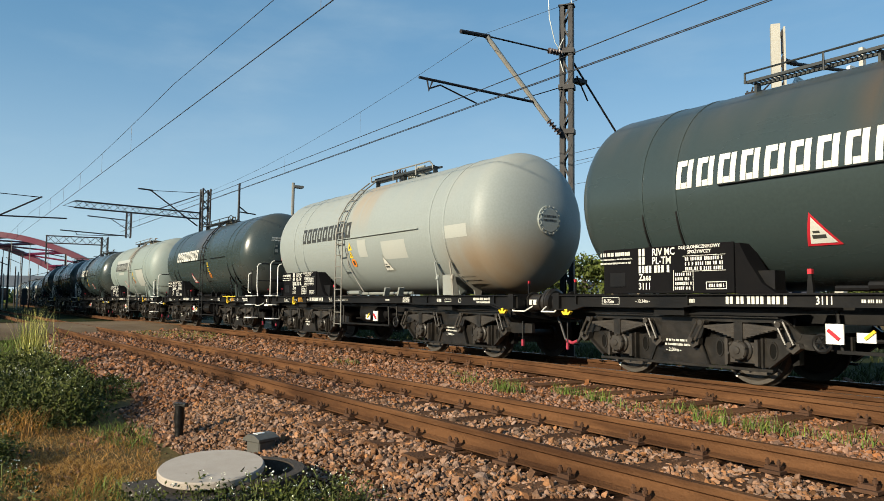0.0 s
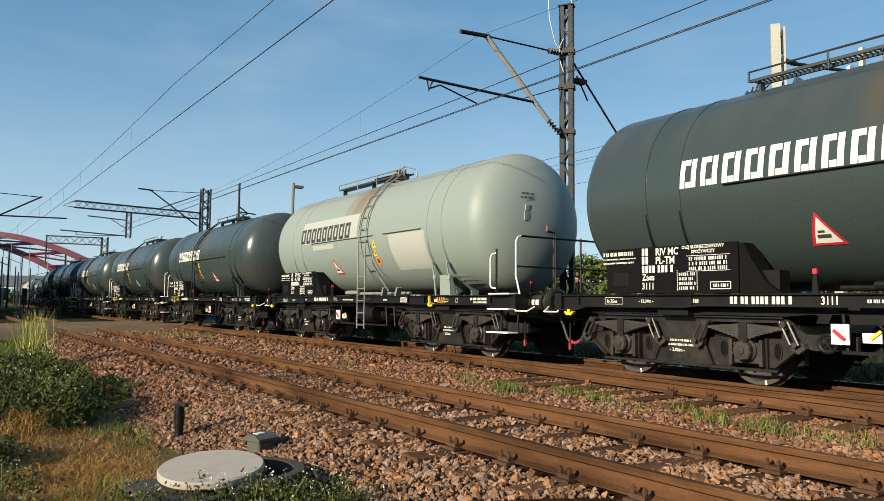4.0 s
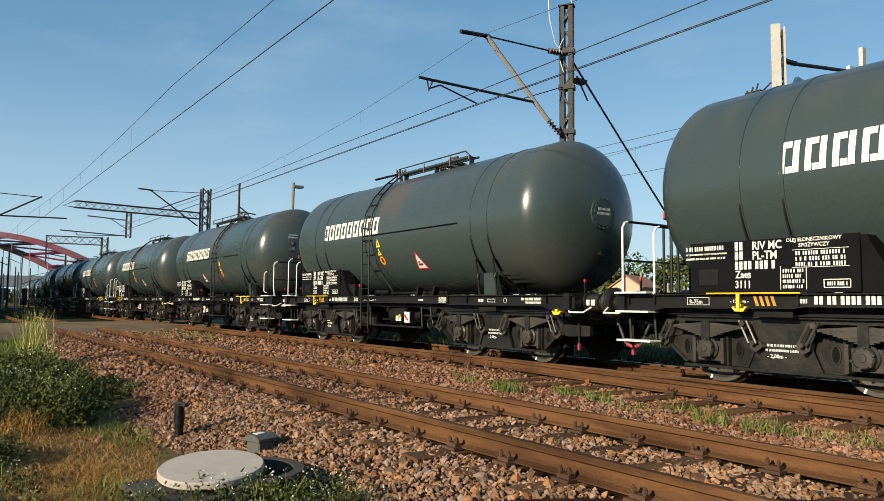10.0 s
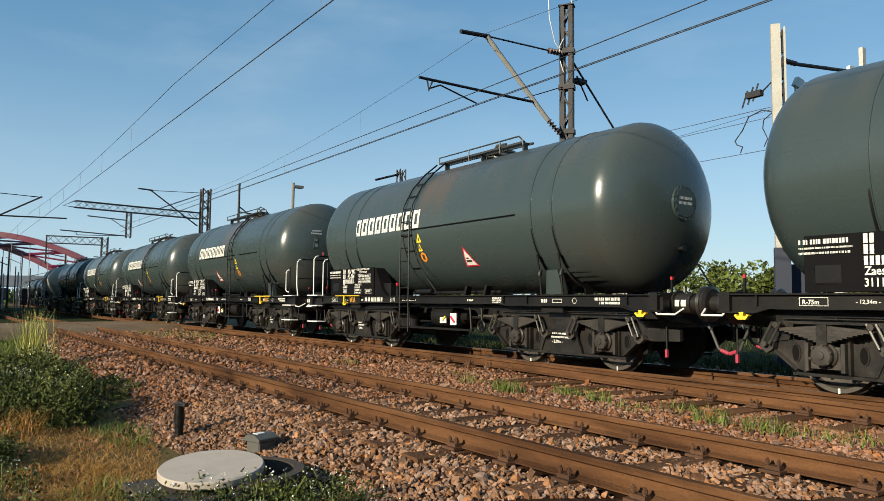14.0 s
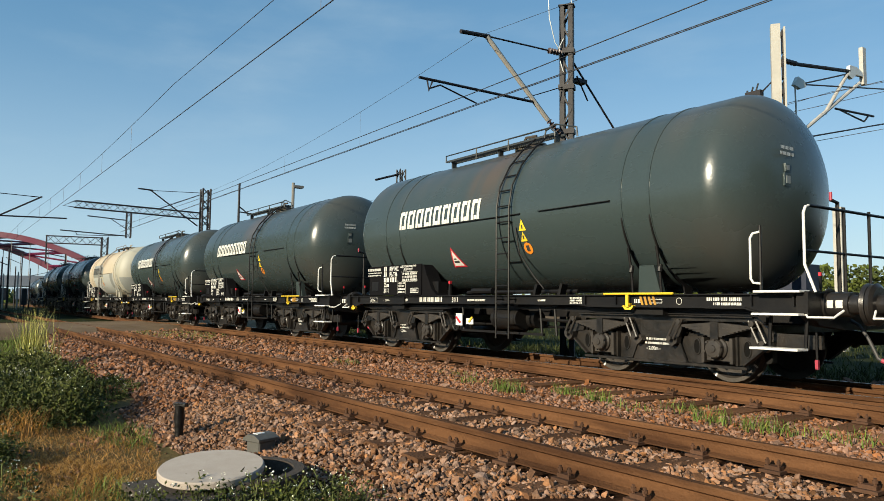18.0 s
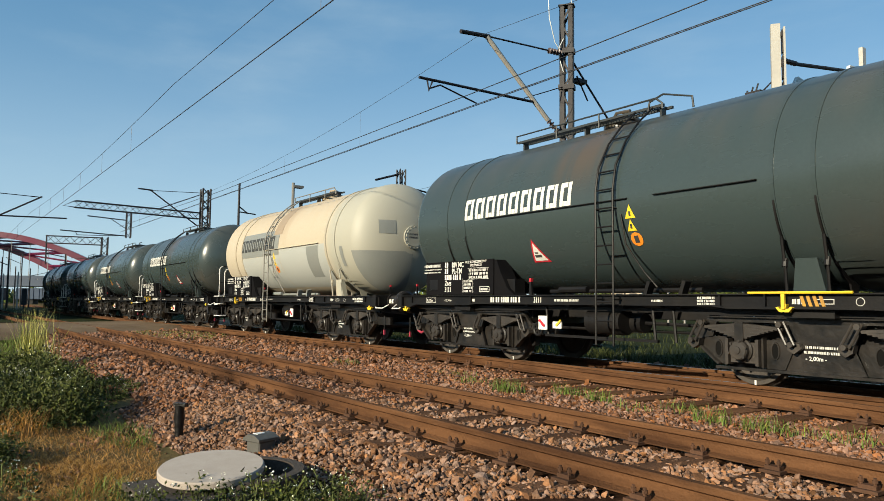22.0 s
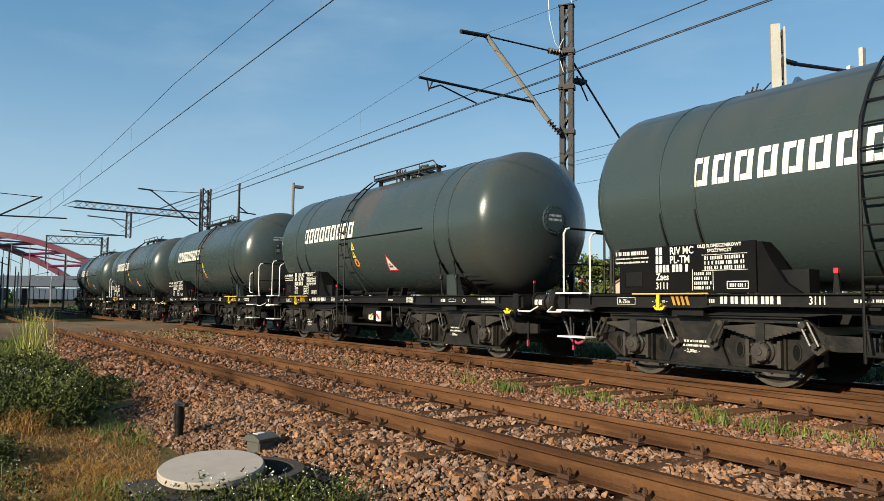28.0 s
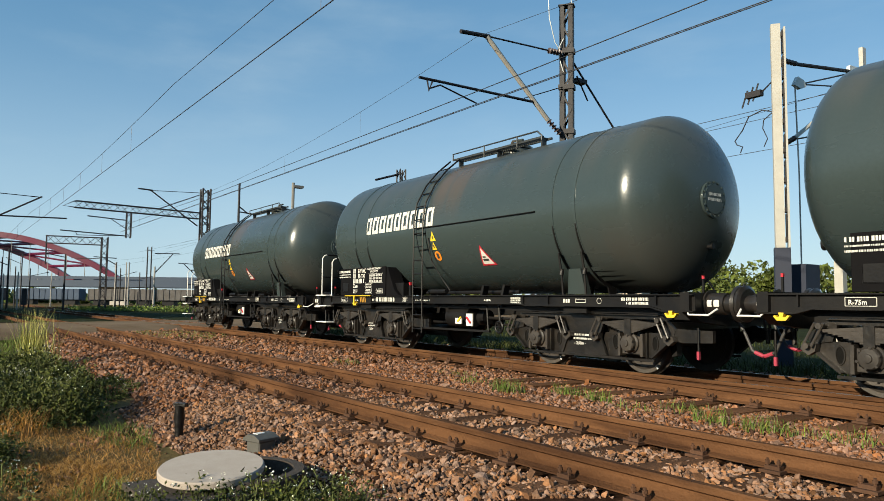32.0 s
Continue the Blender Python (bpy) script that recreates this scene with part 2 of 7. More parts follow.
def tube(bm, pts, r, n=8, closed=False):
    """A round bar along a line of points."""
    pts = [Vector(p) for p in pts]
    rings = []
    ref = None
    for i, p in enumerate(pts):
        d0 = (p - pts[i - 1]).normalized() if i or closed else None
        d1 = (pts[(i + 1) % len(pts)] - p).normalized() if i < len(pts) - 1 or closed else None
        d = ((d0 or d1) + (d1 or d0)).normalized()
        if ref is None:
            ref = Vector((0, 0, 1)) if abs(d.z) < 0.9 else Vector((1, 0, 0))
        side = d.cross(ref).normalized()
        ref = side.cross(d).normalized()
        rings.append([bm.verts.new(p + side * r * math.cos(2 * math.pi * k / n) + ref * r * math.sin(2 * math.pi * k / n)) for k in range(n)])
    m = len(rings)
    for i in range(m if closed else m - 1):
        a, b = rings[i], rings[(i + 1) % m]
        for k in range(n):
            bm.faces.new((a[k], b[k], b[(k + 1) % n], a[(k + 1) % n]))
    if not closed:
        bm.faces.new(rings[0])
        bm.faces.new(rings[-1][::-1])


def arc(cx, cz, r, a0, a1, n):
    return [(cx + r * math.cos(radians(a0 + (a1 - a0) * i / n)), cz + r * math.sin(radians(a0 + (a1 - a0) * i / n))) for i in range(n + 1)]


def lathe(bm, prof, n=48, axis="x", origin=(0, 0, 0)):
    """A profile of (along, radius) turned round an axis through origin."""
    o = Vector(origin)
    rings = []
    for s, r in prof:
        if r < 1e-6:
            p = (s, 0, 0) if axis == "x" else (0, s, 0) if axis == "y" else (0, 0, s)
            rings.append([bm.verts.new(o + Vector(p))])
            continue
        ring = []
        for i in range(n):
            c, k = r * math.cos(2 * math.pi * i / n), r * math.sin(2 * math.pi * i / n)
            p = (s, c, k) if axis == "x" else (k, s, c) if axis == "y" else (c, k, s)
            ring.append(bm.verts.new(o + Vector(p)))
        rings.append(ring)
    fs = []
    for a, b in zip(rings, rings[1:]):
        for i in range(n):
            j = (i + 1) % n
            if len(a) == 1 and len(b) > 1:
                fs.append(bm.faces.new((a[0], b[j], b[i])))
            elif len(b) == 1 and len(a) > 1:
                fs.append(bm.faces.new((a[i], a[j], b[0])))
            elif len(a) > 1:
                fs.append(bm.faces.new((a[i], a[j], b[j], b[i])))
    bmesh.ops.recalc_face_normals(bm, faces=fs)


def words(bm, body, size, x, z, y, wide=1.0):
    """Upright writing that faces the camera's side, its lower left corner at x, z."""
    cu = bpy.data.curves.new("words", "FONT")
    cu.body, cu.size, cu.resolution_u, cu.offset = body, size, 2, size * 0.022
    ob = bpy.data.objects.new("words", cu)
    me = ob.to_mesh()
    low = min((v.co.x for v in me.vertices), default=0)
    vs = [bm.verts.new((x + (v.co.x - low) * wide, y, z + v.co.y)) for v in me.vertices]
    for p in me.polygons:
        try:
            bm.faces.new([vs[i] for i in p.vertices])
        except ValueError:
            pass
    ob.to_mesh_clear()
    bpy.data.objects.remove(ob)
    bpy.data.curves.remove(cu)


def bars(bm, x0, x1, z0, z1, y, seed=0, gap=0.25):
    """Plain bars in place of writing."""
    rnd = random.Random(seed)
    x, hgt = x0, z1 - z0
    while x < x1 - 0.2 * hgt:
        w = min(hgt * rnd.uniform(0.3, 0.55), x1 - x)
        vs = [bm.verts.new(p) for p in ((x, y, z0), (x + w, y, z0), (x + w, y, z1), (x, y, z1))]
        bm.faces.new(vs)
        x += w + hgt * gap * rnd.choice((0.6, 0.8, 1.0, 2.2))


# ---------------------------------------------------------------- the tank wagon
LONG = 12.34
R, ZC, DISH = 1.41, 2.635, 0.70
SHIFT = [0.0]


def u(v):
    """From metres behind the front of the rear buffers to the wagon's own x."""
    return v - LONG / 2 + SHIFT[0]


def skin(z, out=0.0):
    return -math.sqrt(max(0.0, (R + out) ** 2 - (z - ZC) ** 2))


def on_tank(bm, pts, out=0.006, step=0.07):
    """A flat outline given as (x, z), wrapped on the camera's side of the shell in slices."""
    zs = [p[1] for p in pts]
    lo, hi = min(zs), max(zs)
    k = max(1, int((hi - lo) / step + 0.999))
    cuts = []
    for i in range(k + 1):
        z = lo + (hi - lo) * i / k
        z = min(max(z, lo + 1e-5), hi - 1e-5)
        xs = []
        for (xa, za), (xb, zb) in zip(pts, pts[1:] + pts[:1]):
            if (za - z) * (zb - z) <= 0 and za != zb:
                xs.append(xa + (xb - xa) * (z - za) / (zb - za))
        cuts.append((z, min(xs), max(xs)))
    rows = [(bm.verts.new((a, skin(z, out), z)), bm.verts.new((b, skin(z, out), z))) for z, a, b in cuts]
    for (a, b), (c, d) in zip(rows, rows[1:]):
        bm.faces.new((a, b, d, c))


def rect(x0, x1, z0, z1):
    return [(x0, z0), (x1, z0), (x1, z1), (x0, z1)]


def dome(s):
    """Radius of the dished end, s metres past the end of the straight shell."""
    k = min(1.0, s / DISH)
    return R * math.sqrt(max(0.0, 1 - k * k))


def bogie(root, cx):
    """One two-axle bogie with its springs, boxes and wheelsets, its pivot at x = cx."""
    wheels = []
    for side in (-1, 1):
        bm = bmesh.new()
        a, b = side * 1.00, side * 1.05
        top = [(-1.62, 0.80), (-1.50, 0.88), (1.50, 0.88), (1.62, 0.80), (1.40, 0.815), (-1.40, 0.815)]
        prism(bm, [(cx + x, z) for x, z in top], a, b)
        box(bm, cx - 1.50, cx + 1.50, *sorted((side * 0.98, side * 1.115)), 0.872, 0.888)
        # centre plate with pressed edges
        prism(bm, [(cx + x, z) for x, z in ((-0.44, 0.816), (0.44, 0.816), (0.34, 0.54), (0.47, 0.24), (-0.47, 0.24), (-0.34, 0.54))], a, b)
        for s in (-1, 1):
            prism(bm, [(cx + x, z) for x, z in ((s * 0.42, 0.81), (s * 0.46, 0.81), (s * 0.36, 0.54), (s * 0.49, 0.245), (s * 0.45, 0.245), (s * 0.32, 0.54))], b + side * 0.001, b + side * 0.028)
            # axle guard plates either side of the box, and the sloping end
            prism(bm, [(cx + x, z) for x, z in ((s * 0.40, 0.60), (s * 0.78, 0.60), (s * 0.78, 0.24), (s * 0.475, 0.24), (s * 0.36, 0.52))], side * 0.975, side * 0.998)
            prism(bm, [(cx + x, z) for x, z in ((s * 1.22, 0.62), (s * 1.60, 0.62), (s * 1.69, 0.53), (s * 1.35, 0.27), (s * 1.22, 0.24))], side * 0.990, side * 1.030)
            prism(bm, [(cx + x, z) for x, z in ((s * 1.40, 0.814), (s * 1.505, 0.878), (s * 1.76, 0.68), (s * 1.69, 0.53), (s * 1.60, 0.60), (s * 1.46, 0.62))], a + side * 0.004, b + side * 0.004)
            prism(bm, [(cx + x, z) for x, z in ((s * 1.675, 0.535), (s * 1.705, 0.525), (s * 1.365, 0.255), (s * 1.345, 0.275))], side * 1.0, side * 1.10)
        prism(bm, [(cx + x, z) for x, z in ((-1.55, 0.80), (1.55, 0.80), (1.28, 0.27), (-1.28, 0.27))], side * 0.90, side * 0.93)
        prism(bm, [(cx + x, z) for x, z in ((1.60, 0.70), (1.80, 0.69), (2.34, 0.68), (2.34, 0.52), (1.86, 0.50), (1.70, 0.525))], side * 0.98, side * 1.045)
        frame_ob = part("bogie_side_frame", bm, BOGIE_DARK, root)
        bm = bmesh.new()
        box(bm, cx - 1.40, cx + 1.40, *sorted((side * 1.055, side * 1.09)), 0.205, 0.240)
        part("tie_bar", bm, BOGIE_DARK, frame_ob)
        for ax in (-1, 1):
            x = cx + ax
            bm = bmesh.new()
            for i in range(9):
                half = 0.57 - 0.058 * i
                zt, zb = 0.805 - 0.0215 * i, 0.7845 - 0.0215 * i
                sag = 0.045 * (half / 0.57) ** 2
                yo = side * (1.168 + 0.005 * (i % 2))
                prism(bm, [(x - half, zt - sag), (x, zt), (x + half, zt - sag), (x + half, zb - sag), (x, zb), (x - half, zb - sag)], side * 1.07, yo)
            part("leaf_spring", bm, SPRING_DUST, frame_ob, "stack of dark steel leaves tapering downward")
            bm = bmesh.new()
            box(bm, x - 0.06, x + 0.06, *sorted((side * 1.05, side * 1.185)), 0.58, 0.815)
            part("spring_buckle", bm, BOGIE_DARK, frame_ob)
            for e in (-1, 1):
                bm = bmesh.new()
                for d in (-0.045, 0.055):
                    tube(bm, [(x + e * (0.54 + d), side * 1.18, 0.835), (x + e * (0.68 + d), side * 1.20, 0.56)], 0.017, 6)
                cyl(bm, (x + e * 0.545, side * 1.05, 0.80), (x + e * 0.545, side * 1.21, 0.80), 0.038, 10)
                cyl(bm, (x + e * 0.69, side * 1.05, 0.565), (x + e * 0.69, side * 1.225, 0.565), 0.034, 10)
                prism(bm, [(x + e * 0.60, 0.59), (x + e * 0.77, 0.58), (x + e * 0.79, 0.52), (x + e * 0.70, 0.45), (x + e * 0.62, 0.50)], side * 1.05, side * 1.15)
                part("spring_hanger", bm, SPRING_DUST, frame_ob)
            bm = bmesh.new()
            box(bm, x - 0.17, x + 0.17, *sorted((side * 0.93, side * 1.10)), 0.30, 0.56)
            for e in (-1, 1):
                box(bm, x + e * 0.21 - 0.022, x + e * 0.21 + 0.022, *sorted((side * 1.0, side * 1.13)), 0.27, 0.60)
            lathe(bm, [(side * 1.09, 0.150), (side * 1.13, 0.150), (side * 1.15, 0.128), (side * 1.20, 0.125), (side * 1.22, 0.11), (side * 1.225, 0.05), (side * 1.24, 0.045), (side * 1.245, 0.0)], 18, "y", (x, 0, 0.46))
            for k in range(6):
                an = math.pi * k / 3 + 0.3
                cyl(bm, (x + 0.12 * math.cos(an), side * 1.20, 0.46 + 0.12 * math.sin(an)), (x + 0.12 * math.cos(an), side * 1.235, 0.46 + 0.12 * math.sin(an)), 0.017, 6)
            part("axle_box", bm, SPRING_DUST, frame_ob, "grimy axle box with a bolted round cover")
            for e in (-1, 1):
                hx, yy = x + e * 0.385, side * (1.034 if e == ax else 1.002)
                bm = bmesh.new()
                tube(bm, [(hx + 0.052 * math.cos(k * math.pi / 7), yy, 0.465 + 0.105 * math.sin(k * math.pi / 7)) for k in range(14)], 0.012, 5, True)
                box(bm, x + e * 0.255 - 0.014, x + e * 0.255 + 0.014, *sorted((side * 0.99, side * 1.075)), 0.25, 0.62)
                part("axle_guard_rib", bm, BOGIE_DARK, frame_ob)
                # flat disc in place of a hole, its darkness painted on
                bm = bmesh.new()
                prism(bm, [(hx + 0.050 * math.cos(k * math.pi / 7), 0.465 + 0.103 * math.sin(k * math.pi / 7)) for k in range(14)], yy, yy - side * 0.003)
                part("oval_shade", bm, HOLE_BLACK, frame_ob)
            if side < 0:
                for e in (-1, 1):
                    bm = bmesh.new()
                    prism(bm, [(x + e * 0.52, 0.28), (x + e * 0.60, 0.30), (x + e * 0.60, 0.58), (x + e * 0.50, 0.62), (x + e * 0.475, 0.45)], -0.72, -0.83)
                    tube(bm, [(x + e * 0.55, -0.84, 0.88), (x + e * 0.55, -0.84, 0.40)], 0.018, 6)
                    part("brake_block", bm, FRAME_BLACK, frame_ob)
        if side < 0:
            bm = bmesh.new()
            bars(bm, cx - 0.20, cx + 0.18, 0.525, 0.555, -1.064, 3)
            bars(bm, cx - 0.22, cx + 0.20, 0.465, 0.495, -1.064, 4)
            words(bm, "- 2,00m -", 0.068, cx - 0.20, 0.385, -1.064)
            tagged(part("bogie_lettering", bm, LETTER_WHITE, frame_ob, "small white stencilled lettering", 0), kind="stuff")
    bm = bmesh.new()
    prism(bm, [(-0.98, 0.62), (-0.98, 0.80), (-0.3, 0.84), (0.3, 0.84), (0.98, 0.80), (0.98, 0.62), (0.3, 0.52), (-0.3, 0.52)], cx - 0.22, cx + 0.22, "x")
    part("bolster", bm, BOGIE_DARK, root)
    for s in (-1, 1):
        bm = bmesh.new()
        box(bm, cx + s * 1.60 - 0.04, cx + s * 1.60 + 0.04, -0.99, 0.99, 0.68, 0.78)
        part("end_beam", bm, BOGIE_DARK, root)
    for ax in (-1, 1):
        bm = bmesh.new()
        cyl(bm, (0, -0.95, 0), (0, 0.95, 0), 0.075, 12)
        ws = part("wheelset", bm, WHEEL_STEEL, root)
        ws.matrix_basis = pose(cx + ax, 0, 0.46)
        for side in (-1, 1):
            bm = bmesh.new()
            lathe(bm, [(side * 0.660, 0.0), (side * 0.660, 0.12), (side * 0.700, 0.14), (side * 0.715, 0.36), (side * 0.685, 0.39), (side * 0.685, 0.487), (side * 0.700, 0.492), (side * 0.715, 0.487), (side * 0.725, 0.463), (side * 0.820, 0.455), (side * 0.822, 0.40), (side * 0.775, 0.37), (side * 0.745, 0.15), (side * 0.800, 0.12), (side * 0.800, 0.0)], 32, "y")
            whl = part("wheel", bm, WHEEL_STEEL, ws)
            bm = bmesh.new()
            lathe(bm, [(side * 0.8225, 0.452), (side * 0.8255, 0.450), (side * 0.8255, 0.402), (side * 0.8225, 0.400)], 40, "y")
            part("rim_face", bm, RIM_PALE, ws)
            bm = bmesh.new()
            for k in range(4):
                an = math.pi / 2 * k + 0.4
                box(bm, -0.013, 0.013, *sorted((side * 0.826, side * 0.829)), 0.395, 0.455, Matrix.Rotation(an, 4, "Y"))
            part("rim_mark", bm, WHITE_PAINT, ws, "small white wheel slip mark")
        wheels.append(ws)
    return wheels


def block_letters(bm, x0, x1, z0, z1):
    """Nine plain hollow blocks in place of the owner's name."""
    pitch = (x1 - x0) / 9
    for i in range(9):
        a, w, s, lean = x0 + i * pitch, pitch * 0.78, 0.076, 0.018
        on_tank(bm, [(a, z0), (a + s, z0), (a + s + lean, z1), (a + lean, z1)], 0.007)
        for zz in (z0, z1 - 0.080):
            on_tank(bm, rect(a + s + 0.012, a + w - s - 0.002, zz, zz + 0.080), 0.007)
        on_tank(bm, [(a + w - s, z0), (a + w, z0), (a + w + lean, z1), (a + w - s + lean, z1)], 0.007)


def strokes(bm, groups, hgt, x, z, y):
    """Upright bars, in groups, in place of a number."""
    for g in groups:
        for _ in range(g):
            for a, b in ((0.0, 0.42),):
                bm.faces.new([bm.verts.new(p) for p in ((x + a * hgt, y, z), (x + b * hgt, y, z), (x + b * hgt, y, z + hgt), (x + a * hgt, y, z + hgt))])
            x += 0.60 * hgt
        x += 0.32 * hgt


def tank_wagon(rear_platform, paint, letters, scheme, early=False):
    """A four-axle tank wagon, origin on the rail top at its middle, x the way it travels. early: its ladder stands right behind the name, and it has no warning triangle."""
    root = new("tank_wagon")
    root.empty_display_size = 0.5
    flip = 1 if rear_platform else -1
    SHIFT[0] = 0.08 * flip
    ox = SHIFT[0]
    so, HALF = (-0.08, 5.22) if rear_platform else (-0.24, 5.22)
    # shell
    bm = bmesh.new()
    prof = [(-HALF, 0.0)] + [(-(HALF - DISH) - DISH * k, dome(DISH * k)) for k in (0.995, 0.97, 0.92, 0.84, 0.74, 0.62, 0.48, 0.34, 0.2, 0.08)]
    prof += [(-(HALF - DISH), R)] + [(x, R) for x in (-3.6, -2.4, -1.2, 0, 1.2, 2.4, 3.6)] + [(HALF - DISH, R)]
    prof += [(HALF - DISH + DISH * k, dome(DISH * k)) for k in (0.08, 0.2, 0.34, 0.48, 0.62, 0.74, 0.84, 0.92, 0.97, 0.995)] + [(HALF, 0.0)]
    lathe(bm, prof, 72, "x", (so, 0, ZC))
    shell = part("tank_shell", bm, paint, root, smooth=40)
    half_band, proud = (0.05, 0.022) if scheme == "cream" else (0.030, 0.010)
    stay_mat = FRAME_BLACK if scheme == "green" else paint
    for x in (ox - 3.74, ox - 3.17, ox + 3.02, ox + 3.53):
        bm = bmesh.new()
        lathe(bm, [(x - half_band, R - 0.005), (x - half_band + 0.004, R + proud), (x + half_band - 0.004, R + proud), (x + half_band, R - 0.005)], 72, "x", (0, 0, ZC))
        part("band", bm, paint, shell, "welded band round the shell", smooth=40)
        # stay plates from the sole bar up along the shell
        for side in (-1, 1):
            bm = bmesh.new()
            arcz = [1.30 + (2.38 - 1.30) * i / 10 for i in range(11)]
            poly = [(side * -skin(z, -0.01), z) for z in arcz] + [(side * -skin(z, 0.012 + 0.055 * (2.38 - z) / 1.08), z) for z in arcz[-2::-1]] + [(side * 0.60, 1.19), (side * 0.45, 1.19)]
            prism(bm, poly, x - 0.012, x + 0.012, "x")
            part("tank_stay", bm, stay_mat, root)
            bm = bmesh.new()
            tube(bm, [(x + 0.03, side * 1.27, 1.86), (x + 0.03, side * 1.20, 1.50), (x + 0.03, side * 1.17, 1.17)], 0.020, 6)
            cyl(bm, (x + 0.03, side * 1.21, 1.50), (x + 0.03, side * 1.19, 1.60), 0.036, 8)
            part("stay_bolt", bm, stay_mat, root)
    for s in (-1, 1):
        for side in (-1, 1):
            bm = bmesh.new()
            c = (3.275 if s > 0 else -3.455) + ox
            vs = prism(bm, [(c - 0.20, 1.19), (c + 0.20, 1.19), (c + 0.13, 1.60), (c - 0.13, 1.60)], side * 0.96, side * 1.08)
            for v in vs:
                if v.co.z > 1.5:
                    v.co.y += side * 0.06
            part("saddle", bm, paint, root)
        for i in range(3):
            bm = bmesh.new()
            z0, z1, x0, x1, out = 1.40 + 0.075 * i, 1.465 + 0.075 * i, ox + s * 3.56, ox + s * (4.26 - 0.11 * i), 0.030 + 0.016 * i
            on_tank(bm, [(x0, z0), (x1, z0 + 0.012), (x1 - s * 0.05, z1), (x0, z1)], out)
            on_tank(bm, [(x0, z0 - 0.012), (x1, z0), (x1, z0 + 0.012), (x0, z0)], out - 0.02)
            part("pad_plate", bm, paint, shell, "curved pad plate welded under the shell")
    # underframe
    for side in (-1, 1):
        bm = bmesh.new()
        y0, y1 = side * 1.35, side * 1.27
        foot = [(0.52, 0.95), (1.02, 0.95), (1.24, 1.008), (3.05, 1.008), (3.22, 1.032), (8.30, 1.032), (8.48, 1.008), (11.10, 1.008), (11.32, 0.95), (11.82, 0.95)]
        prism(bm, [(u(0.52), 1.175), (u(11.82), 1.175)] + [(u(v), z) for v, z in foot[::-1]], y1, y1 + side * 0.025)
        box(bm, u(0.52), u(11.82), *sorted((y0, y1)), 1.160, 1.178)
        for (va, za), (vb, zb) in zip(foot, foot[1:]):
            prism(bm, [(u(va), za + 0.001), (u(vb), zb + 0.001), (u(vb), zb - 0.017), (u(va), za - 0.017)], y1 + side * 0.002, y0 + side * 0.002)
        for v in (0.60, 1.06, 3.12, 8.40, 9.02, 11.20, 11.74):
            box(bm, u(v) - 0.010, u(v) + 0.010, *sorted((side * 1.335, y1)), 1.03, 1.158)
        part("sole_bar", bm, FRAME_BLACK, root)
        bm = bmesh.new()
        prism(bm, [(u(0.85), 0.985), (u(11.49), 0.985), (u(11.25), 0.90), (u(8.0), 0.90), (u(7.7), 0.93), (u(4.64), 0.93), (u(4.34), 0.90), (u(1.09), 0.90)], side * 1.10, side * 1.15)
        part("lower_beam", bm, FRAME_BLACK, root)
    bm = bmesh.new()
    box(bm, u(0.7), u(11.64), -0.30, 0.30, 0.80, 1.16)
    for v in (2.77, 9.57):
        box(bm, u(v) - 0.25, u(v) + 0.25, -1.26, 1.26, 0.89, 1.17)
    for v in (4.6, 5.6, 6.7, 7.7):
        box(bm, u(v) - 0.05, u(v) + 0.05, -1.26, 1.26, 0.98, 1.15)
    part("centre_sill", bm, FRAME_BLACK, root)
    for s in (-1, 1):
        bm = bmesh.new()
        xa, xb = s * 5.54, s * 5.68
        prism(bm, [(-1.36, 0.95), (-1.36, 1.20), (1.36, 1.20), (1.36, 0.95), (1.1, 0.80), (0.45, 0.74), (-0.45, 0.74), (-1.1, 0.80)], xa, xb, "x")
        part("headstock", bm, FRAME_BLACK, root)
        for side in (-1, 1):
            bm = bmesh.new()
            y = side * 0.875
            lathe(bm, [(s * 5.68, 0.0), (s * 5.68, 0.19), (s * 5.70, 0.19), (s * 5.70, 0.145), (s * 5.95, 0.145), (s * 5.95, 0.115), (s * 6.09, 0.11), (s * 6.09, 0.20), (s * 6.12, 0.245), (s * 6.165, 0.235), (s * 6.168, 0.0)], 28, "x", (0, y, 1.05))
            bf = part("buffer", bm, GREASY, root, "black steel side buffer with a round plate")
            if side < 0:
                bm = bmesh.new()
                for a, b in ((5.72, 5.79), (5.82, 5.90)):
                    xs = sorted((s * a, s * b))
                    for i in range(3):
                        z0, z1 = 1.01 + 0.03 * i, 1.04 + 0.03 * i
                        pts = []
                        for xx, zz in ((xs[0], z0), (xs[1], z0), (xs[1], z1), (xs[0], z1)):
                            pts.append(bm.verts.new((xx, y - math.sqrt(0.148 ** 2 - (zz - 1.05) ** 2), zz)))
                        bm.faces.new(pts)
                part("buffer_mark", bm, LETTER_WHITE, bf, "white paint marks")
        # draw hook, coupling, brake hoses
        bm = bmesh.new()
        prism(bm, [(s * 5.68, 0.98), (s * 6.00, 1.02), (s * 6.10, 1.10), (s * 6.14, 1.00), (s * 6.02, 0.93), (s * 5.68, 1.10 - 0.2)], -0.03, 0.03)
        part("draw_hook", bm, GREASY, root)
        bm = bmesh.new()
        tube(bm, [(s * 5.95, -0.06, 1.02), (s * 5.98, -0.06, 0.70), (s * 5.98, 0.06, 0.70), (s * 5.95, 0.06, 1.02)], 0.022, 6)
        tube(bm, [(s * 5.98, 0, 0.72), (s * 5.98, 0, 0.50)], 0.03, 8)
        part("screw_coupling", bm, GREASY, root)
